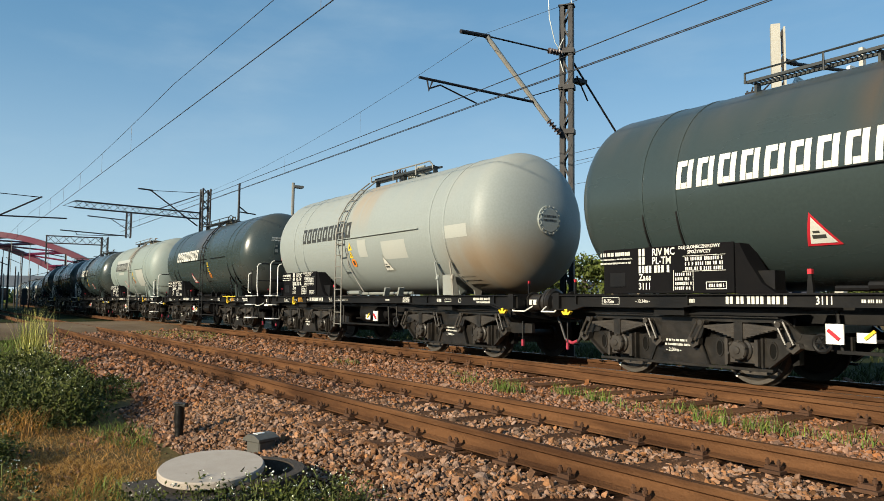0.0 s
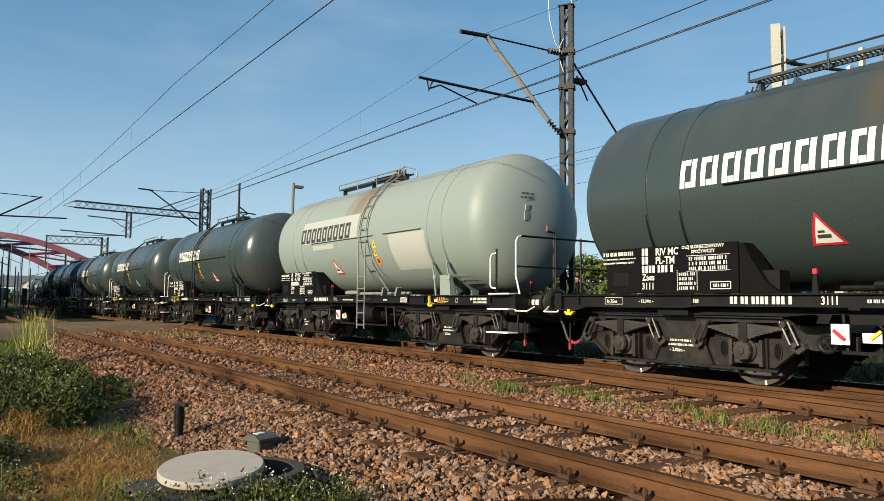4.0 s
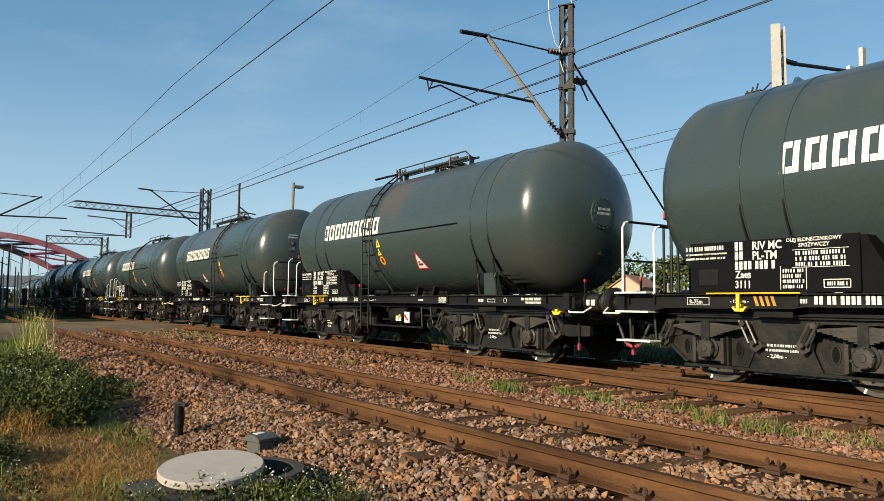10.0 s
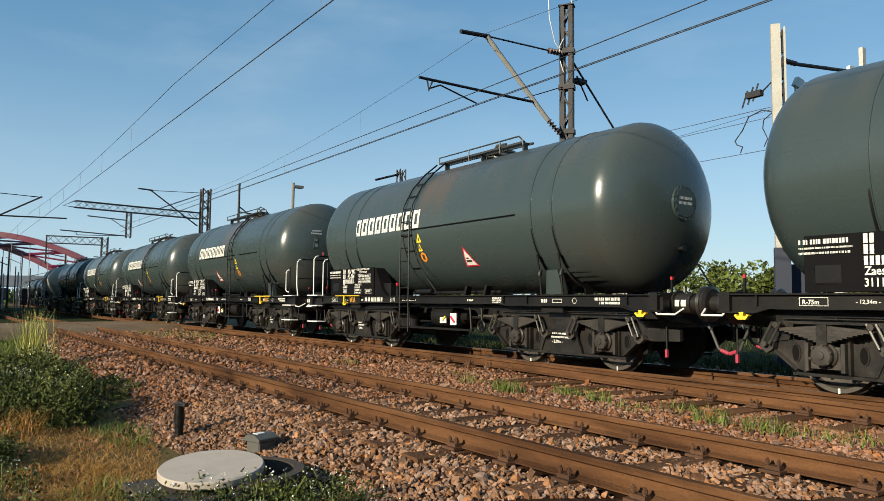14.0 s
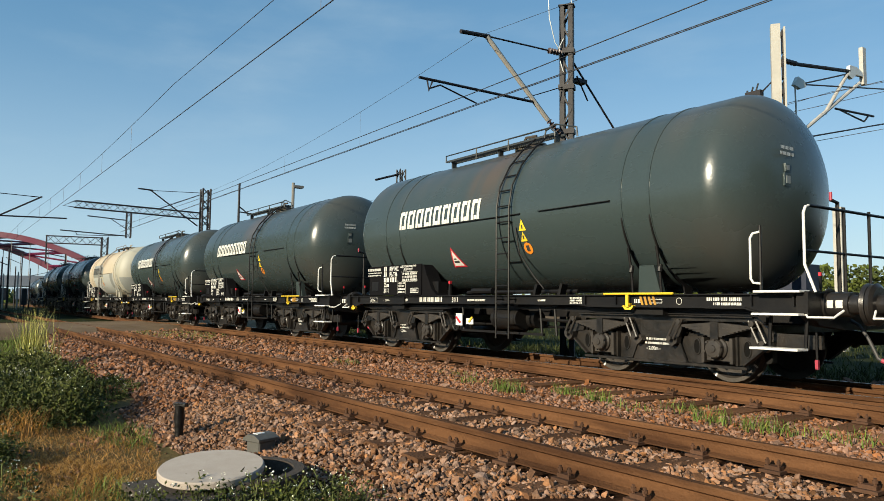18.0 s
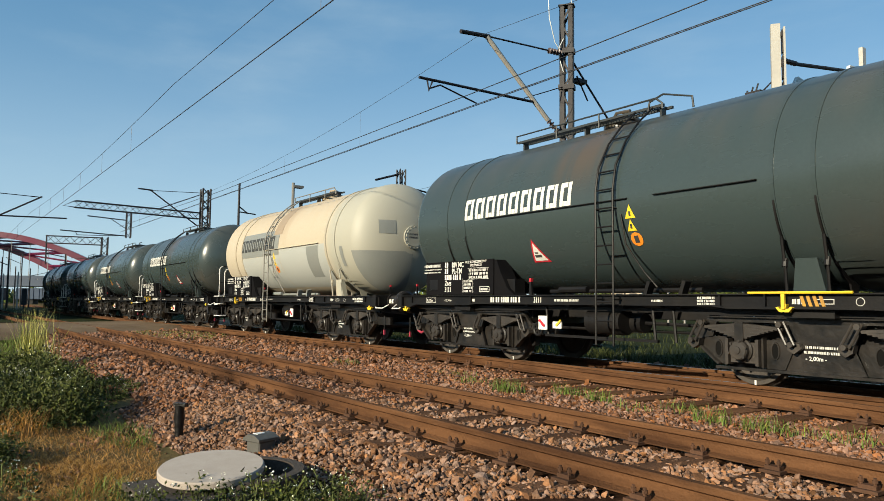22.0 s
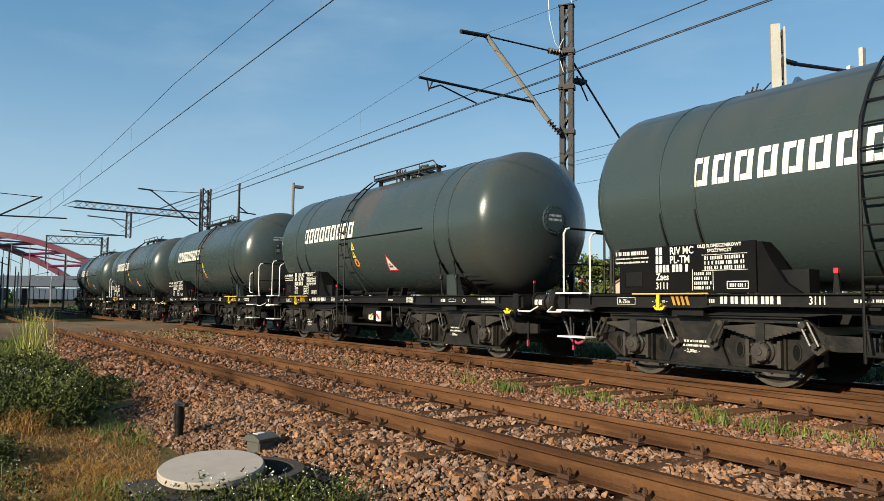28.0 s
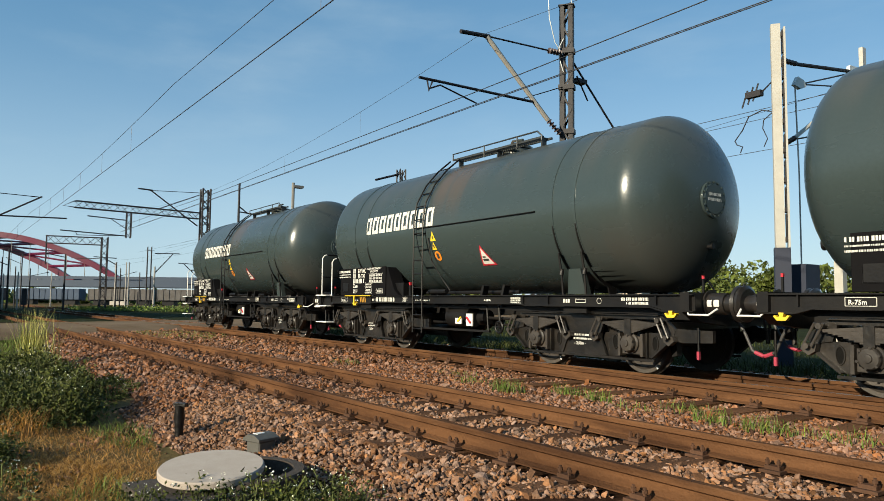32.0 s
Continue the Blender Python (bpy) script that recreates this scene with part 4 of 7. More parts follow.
    # touched-up paint
    if scheme in ("cream", "grey", "beige"):
        fields = {
            "cream": [(rect(u(6.10), u(9.2), 1.45, 2.545), PATCH_WHITE), (rect(u(2.95), u(6.08), 2.40, 3.15), PATCH_GREY), (rect(u(5.62), u(6.22), 3.0, 3.85), SPILL_BROWN), ([(u(7.9), 1.70), (u(8.55), 1.70), (u(8.75), 2.52), (u(8.0), 2.52)], PATCH_GREY),
                      (rect(u(2.95), u(6.08), 1.45, 2.39), PATCH_WHITE), (rect(u(9.95), u(10.11), 1.92, 2.42), PATCH_GREY)],
            "grey": [(rect(u(2.95), u(6.20), 2.56, 3.16), PATCH_WHITE), (rect(u(3.75), u(4.95), 2.38, 2.50), PATCH_WHITE), ([(u(7.75), 1.75), (u(9.1), 1.75), (u(9.1), 2.53), (u(7.65), 2.53)], PATCH_WHITE)],
            "beige": [(rect(u(7.2), u(8.2), 2.0, 2.40), PATCH_WHITE), (rect(u(9.66), u(10.44), 2.30, 2.55), PATCH_WHITE), (rect(u(6.1), u(6.5), 2.1, 2.5), PATCH_WHITE)],
        }[scheme]
        for i, (pts, m) in enumerate(fields):
            bm = bmesh.new()
            on_tank(bm, pts, 0.0020 + 0.0008 * i, 0.05)
            part("paint_patch", bm, m, shell, "patch of repainted shell", 0)
    if scheme == "cream":
        bm = bmesh.new()
        grid = []
        for i in range(15):
            sd = 0.02 + 0.65 * math.sin(math.pi / 2 * i / 14)
            rr = dome(sd) + 0.005
            a0, a1 = -math.pi / 2, math.asin(max(-0.99, (2.28 - ZC) / rr))
            grid.append([bm.verts.new((HALF + so - DISH + sd + 0.004, -rr * math.cos(a0 + (a1 - a0) * j / 12), ZC + rr * math.sin(a0 + (a1 - a0) * j / 12))) for j in range(13)])
        for a, b in zip(grid, grid[1:]):
            for j in range(12):
                bm.faces.new((a[j], b[j], b[j + 1], a[j + 1]))
        part("paint_patch", bm, PATCH_GREY, shell, "patch of repainted shell")
        bm = bmesh.new()
        grid = []
        for i in range(5):
            y = -0.90 + 0.42 * i / 4
            col = []
            for j in range(5):
                z = 2.70 + 0.33 * j / 4
                k = math.sqrt(max(0.0, 1 - (y * y + (z - ZC) ** 2) / R ** 2))
                col.append(bm.verts.new((HALF - DISH + so + DISH * k + 0.006, y, z)))
            grid.append(col)
        for a, b in zip(grid, grid[1:]):
            for j in range(4):
                bm.faces.new((a[j], b[j], b[j + 1], a[j + 1]))
        part("paint_patch", bm, PATCH_GREY, shell, "square patch of repainted shell")
    # end platform with steps and hoops
    s = -1 if rear_platform else 1
    bm = bmesh.new()
    box(bm, *sorted((s * 5.00, s * 5.70)), -1.25, 1.25, 1.18, 1.205)
    for y in (-1.2, 1.2):
        for xp in (5.10, 5.55):
            tube(bm, [(s * xp, y, 0.50), (s * (xp + 0.05), y, 1.18)], 0.022, 6)
    plat = part("end_platform", bm, FRAME_BLACK, root)
    for i, z in enumerate((1.20, 0.93, 0.52)):
        bm = soft_box(*sorted((s * (5.06 - 0.03 * i), s * (5.64 - 0.02 * i))), -1.47, -1.23, z - 0.015, z + 0.012, 0.004)
        part("step_tread", bm, WHITE_PAINT, plat, "white step tread")
    for x, top in ((5.62, 2.26), (5.05, 2.14)) if rear_platform else ((5.62, 2.22),):
        lean = 0.0 if rear_platform else 0.13
        bm = bmesh.new()
        tube(bm, [(s * (x + lean), -1.32, 1.19), (s * x, -1.30, 1.19 + 2.5 * lean), (s * x, -1.30, top - 0.10), (s * x, -1.25, top - 0.02), (s * x, -1.18, top)], 0.0165, 8)
        part("hand_post", bm, WHITE_PAINT, plat, "white painted hand post")
        bm = bmesh.new()
        end = 1.18 if x > 5.3 else -0.85
        tube(bm, [(s * x, -1.175, top), (s * x, end, top), (s * x, end + 0.08, top - 0.08), (s * x, end + 0.10, 1.2)], 0.020, 8)
        part("rail_hoop", bm, FRAME_BLACK, plat)
    if not rear_platform:
        bm = bmesh.new()
        tube(bm, [(s * 5.05, -1.28, 1.30), (s * 4.98, -1.32, 1.31), (s * 4.96, -1.34, 1.36), (s * 4.96, -1.34, 1.86), (s * 4.98, -1.32, 1.92), (s * 5.05, -1.28, 1.94)], 0.0155, 8)
        part("hand_loop", bm, WHITE_PAINT, plat, "white painted hand loop")
        bm = bmesh.new()
        tube(bm, [(s * 5.05, -1.27, 1.20), (s * 5.05, -1.27, 2.02)], 0.020, 8)
        part("loop_post", bm, FRAME_BLACK, plat)
    bm = bmesh.new()
    tube(bm, [(s * 5.62, -1.28, 1.68), (s * 5.62, 1.25, 1.68)], 0.017, 6)
    tube(bm, [(s * 5.62, -0.35, 1.2), (s * 5.62, -0.35, 2.26)], 0.020, 6)
    tube(bm, [(s * 5.62, 0.30, 1.2), (s * 5.62, 0.30, 2.26)], 0.020, 6)
    part("guard_rail", bm, FRAME_BLACK, plat)
    bm = bmesh.new()
    tube(bm, [(s * 5.52, -0.30, 1.2), (s * 5.52, -0.30, 2.34), (s * 5.52, -0.46, 2.36)], 0.025, 6)
    crank = part("brake_crank", bm, FRAME_BLACK, plat, "black hand brake crank")
    bm = bmesh.new()
    cyl(bm, (s * 5.52, -0.46, 2.355), (s * 5.52, -0.46, 2.46), 0.020, 8)
    part("crank_grip", bm, PINK_PAINT, crank, "faded red grip")
    wheels = bogie(root, ox - 3.40) + bogie(root, ox + 3.40)
    return root, wheels


# the rake: wagon 0 is the one that is whole in view at the start, and the numbers rise towards the tail
REAR = {0: 1, 1: 0, 2: 0, 3: 1, 4: 1, 5: 1, 6: 0, 7: 1, 8: 0, 9: 0, 10: 0, 11: 0, 12: 1, 13: 1, 14: 1, 15: 1, 16: 0, 17: 1, 18: 1, -1: 0}
STYLE = {0: ("beige", BEIGE, LETTER_BLACK, "beige-grey tank wagon with dark lettering"),
         2: ("grey", GREY, LETTER_BLACK, "light grey tank wagon with dark lettering"),
         12: ("cream", CREAM, LETTER_BLACK, "cream tank wagon with grey repainted patches")}
WAGONS = {}
first = {}
for num in range(-1, 19):
    scheme, paint, letters, label = STYLE.get(num, ("green", GREEN[0.05 if REAR[num] else -0.35], LETTER_WHITE, "dark grey-green tank wagon with white lettering"))
    key = (scheme, REAR[num], num == 16)
    if key not in first:
        root, _ = tank_wagon(bool(REAR[num]), paint, letters, scheme, num == 16)
        first[key] = root
    else:
        root = copy_thing(first[key], Matrix.Identity(4))
    tagged(root, label + (", platform at its tail" if REAR[num] else ", platform at its head"), "tank wagon", "tank wagons of the train")
    WAGONS[num] = root

TRAVEL = [0.1, 3.061, 6.032, 9.084, 12.215, 15.386, 18.548, 21.699, 24.84, 27.991, 31.143, 34.294, 37.465, 40.666, 43.858, 47.049,
          50.24, 53.422, 56.645, 59.898, 63.16, 66.42, 69.7, 72.98, 76.26, 79.58, 82.9, 86.22, 89.54, 92.85, 96.16, 99.489,
          102.826, 106.185, 109.564, 112.961, 116.35, 119.692, 123.063, 126.425, 129.797, 133.168, 136.56, 139.968, 143.387, 146.835, 150.303, 153.792,
          157.29, 160.81, 164.32, 167.82, 171.32, 174.82, 178.32, 181.83, 185.34, 188.86, 192.38, 195.9, 199.41, 202.94, 206.46, 209.96,
          213.46]
HEAD0 = -9.215
TRACK_Y, BEND = 9.60, -60.0


def track_y(x):
    """The train's track: straight past the camera, bearing away beyond the crossing."""
    d = max(0.0, BEND - x)
    k = min(1.0, max(0.0, (d - 14.0) / 30.0))
    return TRACK_Y + 3.4 * k * k * (3 - 2 * k) + 0.0005 * max(0.0, d - 50.0) ** 2


def motions():
    for num, root in WAGONS.items():
        rows = []
        for i, s in enumerate(TRAVEL):
            xc = HEAD0 - (num + 0.5) * LONG + s
            ya, yb = track_y(xc - 3.5), track_y(xc + 3.5)
            rows.append((i * 0.5, pose(xc, (ya + yb) / 2, 0, 0, 0, math.degrees(math.atan2(yb - ya, 7.0)))))
        walk(root, rows)
    spin = []
    for k in range(321):
        t = k * 0.1
        i = min(int(t / 0.5 + 1e-6), 63)
        s = TRAVEL[i] + (TRAVEL[i + 1] - TRAVEL[i]) * (t / 0.5 - i)
        spin.append((t, s / 0.457))
    for root in WAGONS.values():
        for ws in [o for o in root.children if o.name.split(".")[0] == "wheelset"]:
            at = ws.matrix_basis.translation.copy()
            walk(ws, [(t, Matrix.Translation(at) @ Matrix.Rotation(a, 4, "Y")) for t, a in spin])


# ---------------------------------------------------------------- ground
# bed colour darkened to stand for shade in the gaps between stones
GAP_SHADED_BED = mat("ballast_bed", (0.040, 0.020, 0.012), 0.95, 0, (0.018, 0.010, 0.006), 9.0, 0.8, 1.0, 22.0, spec=0.04)
SOIL = mat("dry_soil_and_turf", (0.165, 0.105, 0.050), 0.95, 0, (0.062, 0.056, 0.022), 0.9, 0.9, 1.0, 14.0, spec=0.04)
STONE = mat("ballast_stone", (0.262, 0.126, 0.068), 0.85, 0, (0.088, 0.041, 0.022), 7.0, 0.8, 0.4, 60.0, spec=0.06)
# green verge with the train's and trees' shade put into its dark colour
SHADY = mat("shade_dark_verge", (0.034, 0.040, 0.014), 0.95, 0, (0.016, 0.018, 0.009), 0.7, 0.9, 1.0, 9.0, spec=0.03)
ROAD = mat("worn_road", (0.210, 0.150, 0.095), 0.9, 0, (0.120, 0.080, 0.050), 0.5, 0.8, 0.5, 30.0, spec=0.05)


def island_tint(m, lo, hi, grey):
    """Each loose piece of a joined mesh takes a tone of its own."""
    n, l = m.node_tree.nodes, m.node_tree.links
    b = n["Principled BSDF"]
    src = b.inputs["Base Color"].links[0].from_socket
    geo = n.new("ShaderNodeNewGeometry")
    ramp = n.new("ShaderNodeMapRange")
    ramp.inputs["To Min"].default_value, ramp.inputs["To Max"].default_value = lo, hi
    l.new(geo.outputs["Random Per Island"], ramp.inputs["Value"])
    h2 = n.new("ShaderNodeHueSaturation")
    l.new(src, h2.inputs["Color"])
    l.new(ramp.outputs[0], h2.inputs["Value"])
    s = n.new("ShaderNodeMath")
    s.operation = "MULTIPLY_ADD"
    s.inputs[1].default_value, s.inputs[2].default_value = -grey, 1.15
    w = n.new("ShaderNodeMath")
    w.operation = "FRACT"
    k = n.new("ShaderNodeMath")
    k.operation = "MULTIPLY"
    k.inputs[1].default_value = 17.3
    l.new(geo.outputs["Random Per Island"], k.inputs[0])
    l.new(k.outputs[0], w.inputs[0])
    l.new(w.outputs[0], s.inputs[0])
    l.new(s.outputs[0], h2.inputs["Saturation"])
    l.new(h2.outputs[0], b.inputs["Base Color"])


PALE_STONE = mat("pale_ballast_stone", (0.315, 0.172, 0.100), 0.85, 0, (0.130, 0.066, 0.037), 7.0, 0.8, 0.4, 60.0, spec=0.06)
island_tint(STONE, 0.40, 1.60, 0.48)
island_tint(PALE_STONE, 0.45, 1.45, 0.45)


def sstep(a, b, v):
    k = min(1.0, max(0.0, (v - a) / (b - a)))
    return k * k * (3 - 2 * k)


def ground_z(x, y):
    z = -0.50
    z += 0.258 * sstep(1.5, 3.5, y) * (1 - sstep(12.3, 14.0, y))
    z += 0.05 * sstep(-3, -7, x) * (1 - sstep(0.8, 2.0, y))
    z += 0.28 * sstep(-27, -31, x) * (1 - sstep(-62, -70, x)) * (1 - sstep(1.5, 3.5, y) * (1 - sstep(12.3, 14.0, y)))
    z -= 0.15 * math.exp(-((x + 5.2) ** 2 + (y - 2.62) ** 2) / 0.17)
    return z + 0.02 * noise.noise((x * 0.8, y * 0.8, 3.0))


def spread(core0, core1, step, lo, hi):
    a = [core0 + step * i for i in range(int((core1 - core0) / step) + 1)]
    d, s = a[-1], step
    while d < hi:
        s *= 1.35
        d += s
        a.append(d)
    d, s = core0, step
    while d > lo:
        s *= 1.35
        d -= s
        a.insert(0, d)
    return a


gx, gy = spread(-34, 3, 0.3, -2500, 2500), spread(-1.5, 14.1, 0.3, -2500, 2500)
me = bpy.data.meshes.new("ground")
verts = [(x, y, ground_z(x, y)) for y in gy for x in gx]
w = len(gx)
faces = [(j * w + i, j * w + i + 1, (j + 1) * w + i + 1, (j + 1) * w + i) for j in range(len(gy) - 1) for i in range(w - 1)]
me.from_pydata(verts, [], faces)
me.materials.append(SOIL)
me.materials.append(GAP_SHADED_BED)
me.materials.append(SHADY)


def is_bed(x, y):
    edge = 2.05 + 0.35 * noise.noise((x * 0.6, 7.7, 0)) + 0.35 * sstep(-8.5, -12.5, x)
    return edge < y < 13.4


# slot 2 paints shade behind the train and beyond the crossing
for p in me.polygons:
    c = p.center
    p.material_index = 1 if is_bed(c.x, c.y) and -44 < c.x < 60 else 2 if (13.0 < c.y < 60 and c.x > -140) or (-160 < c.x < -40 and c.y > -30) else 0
me.shade_smooth()
tagged(new("ground", me), "brown ballast bed with dry grass and soil beside it", "ground", kind="structure")


# ballast stones
def stones(name, n, x0, x1, y0, y1, size, seed, keep, material=None):
    rng = np.random.default_rng(seed)
    bm = bmesh.new()
    bmesh.ops.create_icosphere(bm, subdivisions=1, radius=1.0)
    base = np.array([v.co[:] for v in bm.verts])
    tri = np.array([[v.index for v in f.verts] for f in bm.faces])
    bm.free()
    px, py = rng.uniform(x0, x1, n), rng.uniform(y0, y1, n)
    ok = np.array([keep(a, b) for a, b in zip(px, py)])
    px, py = px[ok], py[ok]
    n = len(px)
    pz = np.array([ground_z(a, b) for a, b in zip(px, py)])
    r = size * rng.lognormal(0, 0.30, n)
    v = base[None] * rng.uniform(0.50, 1.38, (n, len(base), 1))
    v = v * np.stack([rng.uniform(0.8, 1.35, n), rng.uniform(0.8, 1.3, n), rng.uniform(0.5, 0.9, n)], 1)[:, None]
    q = rng.normal(size=(n, 4))
    q[:, 1:3] *= 0.45
    q /= np.linalg.norm(q, axis=1)[:, None]
    a, b, c, d = q.T
    rot = np.stack([1 - 2 * (c * c + d * d), 2 * (b * c - d * a), 2 * (b * d + c * a), 2 * (b * c + d * a), 1 - 2 * (b * b + d * d), 2 * (c * d - b * a), 2 * (b * d - c * a), 2 * (c * d + b * a), 1 - 2 * (b * b + c * c)], 1).reshape(n, 3, 3)
    v = np.einsum("nij,nkj->nki", rot, v) * r[:, None, None]
    v += np.stack([px, py, pz + r * rng.uniform(-0.25, 0.85, n)], 1)[:, None]
    k = len(base)
    f = (tri[None] + (np.arange(n) * k)[:, None, None]).reshape(-1, 3)
    me = bpy.data.meshes.new(name)
    me.vertices.add(n * k)
    me.vertices.foreach_set("co", v.reshape(-1).astype(np.float32))
    me.loops.add(len(f) * 3)
    me.loops.foreach_set("vertex_index", f.reshape(-1).astype(np.int32))
    me.polygons.add(len(f))
    me.polygons.foreach_set("loop_start", np.arange(0, len(f) * 3, 3, dtype=np.int32))
    me.polygons.foreach_set("loop_total", np.full(len(f), 3, dtype=np.int32))
    me.update(calc_edges=True)
    me.shade_flat()
    me.materials.append(material or STONE)
    return tagged(new(name, me), "loose reddish-brown crushed stone ballast", "ballast", kind="stuff")


NEAR_Y, NEAR_Z = 4.53, -0.03
SLEEPER_X, SLEEPER_STEP = 5.37, 0.65
RAIL_YS = (NEAR_Y - 0.753, NEAR_Y + 0.753, TRACK_Y - 0.753, TRACK_Y + 0.753)


def stone_ok(x, y):
    if any(abs(y - r) < 0.085 for r in RAIL_YS):
        return False
    s = (x - SLEEPER_X) / SLEEPER_STEP
    if abs(s - round(s)) * SLEEPER_STEP < 0.135 and abs(y - NEAR_Y) < 1.28:
        bare = (0.72 if y > NEAR_Y - 0.85 else 0.22) + 0.7 * noise.noise((x * 1.3, y * 0.9, 5.0)) - 0.25 * sstep(-6.0, -12.0, x)
        if random.random() < bare:
            return False
    if abs(s - round(s)) * SLEEPER_STEP < 0.135 and 7.45 < y < 11 and x > -10 and random.random() < 0.75:
        return False
    return is_bed(x, y)


def in_sight(x, y):
    return stone_ok(x, y) if x < 0.6 - 0.42 * y and 0.57 * y - 0.82 * x > 4.8 else False


def fresh(x, y):
    """The newer, paler stone on the shoulder and between the near rails."""
    return y + 0.8 * noise.noise((x * 0.7, y * 0.7, 2.0)) < 5.6 + 0.32 * (x + 6.0)


stones("ballast", 76000, -9.5, -1.0, 1.5, 8.95, 0.0178, 5, lambda x, y: in_sight(x, y) and not fresh(x, y))
stones("ballast", 76000, -9.5, -1.0, 1.5, 8.95, 0.0178, 11, lambda x, y: in_sight(x, y) and fresh(x, y), PALE_STONE)
stones("ballast", 24000, -13.0, -9.5, 1.5, 8.95, 0.0205, 9, stone_ok)
stones("ballast", 31000, -31.5, -13.0, 2.0, 8.95, 0.031, 6, stone_ok)
stones("ballast", 9000, -26.0, 2.0, 8.95, 13.2, 0.038, 7, stone_ok)
stones("ballast", 1600, -14.0, -2.0, 0.8, 2.6, 0.020, 8, lambda x, y: not is_bed(x, y) and noise.noise((x * 1.1, y * 1.1, 9)) > 0.05)


# ---------------------------------------------------------------- tracks
RAIL = [(-0.070, -0.172), (0.070, -0.172), (0.070, -0.162), (0.012, -0.142), (0.009, -0.060), (0.035, -0.045), (0.036, -0.010), (0.028, -0.001), (-0.028, -0.001), (-0.036, -0.010), (-0.035, -0.045), (-0.009, -0.060), (-0.012, -0.142), (-0.070, -0.162)]


def rail(parent, line, dz, worn):
    """A rail swept along a line of (x, y)."""
    bm = bmesh.new()
    rings = [[bm.verts.new((x, y + p[0], p[1] + dz)) for p in RAIL] for x, y in line]
    k = len(RAIL)
    for a, b in zip(rings, rings[1:]):
        for i in range(k):
            f = bm.faces.new((a[i], b[i], b[(i + 1) % k], a[(i + 1) % k]))
            if i == 7 and worn:
                f.material_index = 1
    bm.faces.new(rings[0])
    bm.faces.new(rings[-1][::-1])
    bmesh.ops.recalc_face_normals(bm, faces=bm.faces[:])
    return part("rail", bm, [RAIL_RUST, RAIL_TOP], parent, smooth=25)


def fastening_mesh():
    bm = bmesh.new()
    box(bm, -0.085, 0.085, -0.16, 0.16, -0.186, -0.163)
    for s in (-1, 1):
        for e in (-0.045, 0.045):
            cyl(bm, (e, s * 0.105, -0.165), (e, s * 0.105, -0.085), 0.012, 6)
            cyl(bm, (e, s * 0.105, -0.120), (e, s * 0.105, -0.100), 0.019, 6)
        box(bm, -0.06, 0.06, s * 0.095 - 0.03, s * 0.095 + 0.03, -0.165, -0.135)
    return finish(bm, "rail_fastening", CLIP_RUST)


def sleeper_mesh(k):
    rnd = random.Random(k)
    bm = bmesh.new()
    n = 10
    rings = []
    for i in range(n + 1):
        y = -1.30 + 2.6 * i / n
        rings.append([bm.verts.new((sx * (0.125 + rnd.uniform(-0.006, 0.006)), y, z)) for sx, z in ((-1, -0.32), (1, -0.32), (1, -0.195), (0.85, -0.184 + rnd.uniform(-0.006, 0.004)), (-0.85, -0.184 + rnd.uniform(-0.006, 0.004)), (-1, -0.195))])
    for a, b in zip(rings, rings[1:]):
        for i in range(6):
            bm.faces.new((a[i], b[i], b[(i + 1) % 6], a[(i + 1) % 6]))
    bm.faces.new(rings[0])
    bm.faces.new(rings[-1][::-1])
    bmesh.ops.recalc_face_normals(bm, faces=bm.faces[:])
    return finish(bm, "sleeper", SLEEPER_WOOD)


FAST = fastening_mesh()
SLEEPERS = [sleeper_mesh(k) for k in range(4)]


def lay_track(name, label, yfun, dz, x0, x1, fitted, worn):
    root = tagged(new(name), label, "railway track", kind="structure")
    step = 1.0
    xs = [x0 + step * i for i in range(int((x1 - x0) / step) + 1)]
    if max(abs(yfun(x) - yfun(xs[-1])) for x in xs) < 1e-6:
        xs = [xs[0], xs[-1]]
    for s in (-0.753, 0.753):
        rail(root, [(x, yfun(x) + s) for x in xs], dz, worn)
    rnd = random.Random(4)
    x = SLEEPER_X + SLEEPER_STEP * int((x1 - SLEEPER_X) / SLEEPER_STEP)
    while x > max(x0, fitted):
        j = rnd.uniform(-0.03, 0.03)
        ob = new("sleeper", SLEEPERS[rnd.randrange(4)])
        ob.parent = root
        ob.matrix_basis = pose(x + j, yfun(x), dz - 0.004 - rnd.uniform(0, 0.012), 0, 0, rnd.uniform(-1.5, 1.5))
        for s in (-0.753, 0.753):
            c = new("rail_fastening", FAST)
            c.parent = root
            c.matrix_basis = pose(x + j, yfun(x) + s, dz)
        x -= SLEEPER_STEP
    return root


lay_track("track_near", "rusty rails on worn wooden sleepers in brown ballast", lambda x: NEAR_Y, NEAR_Z, -190.0, 6.0, -31.0, False)
lay_track("track_main", "running rails of the train's track on wooden sleepers", track_y, 0.0, -200.0, 40.0, -24.0, True)
# the turnout that leaves the train's track on the camera's side
turn = tagged(new("track_turnout"), "rusty turnout rails leaving the train's track", "railway track", kind="structure")


def off(x):
    return 0.100 * max(0.0, x + 11.2)


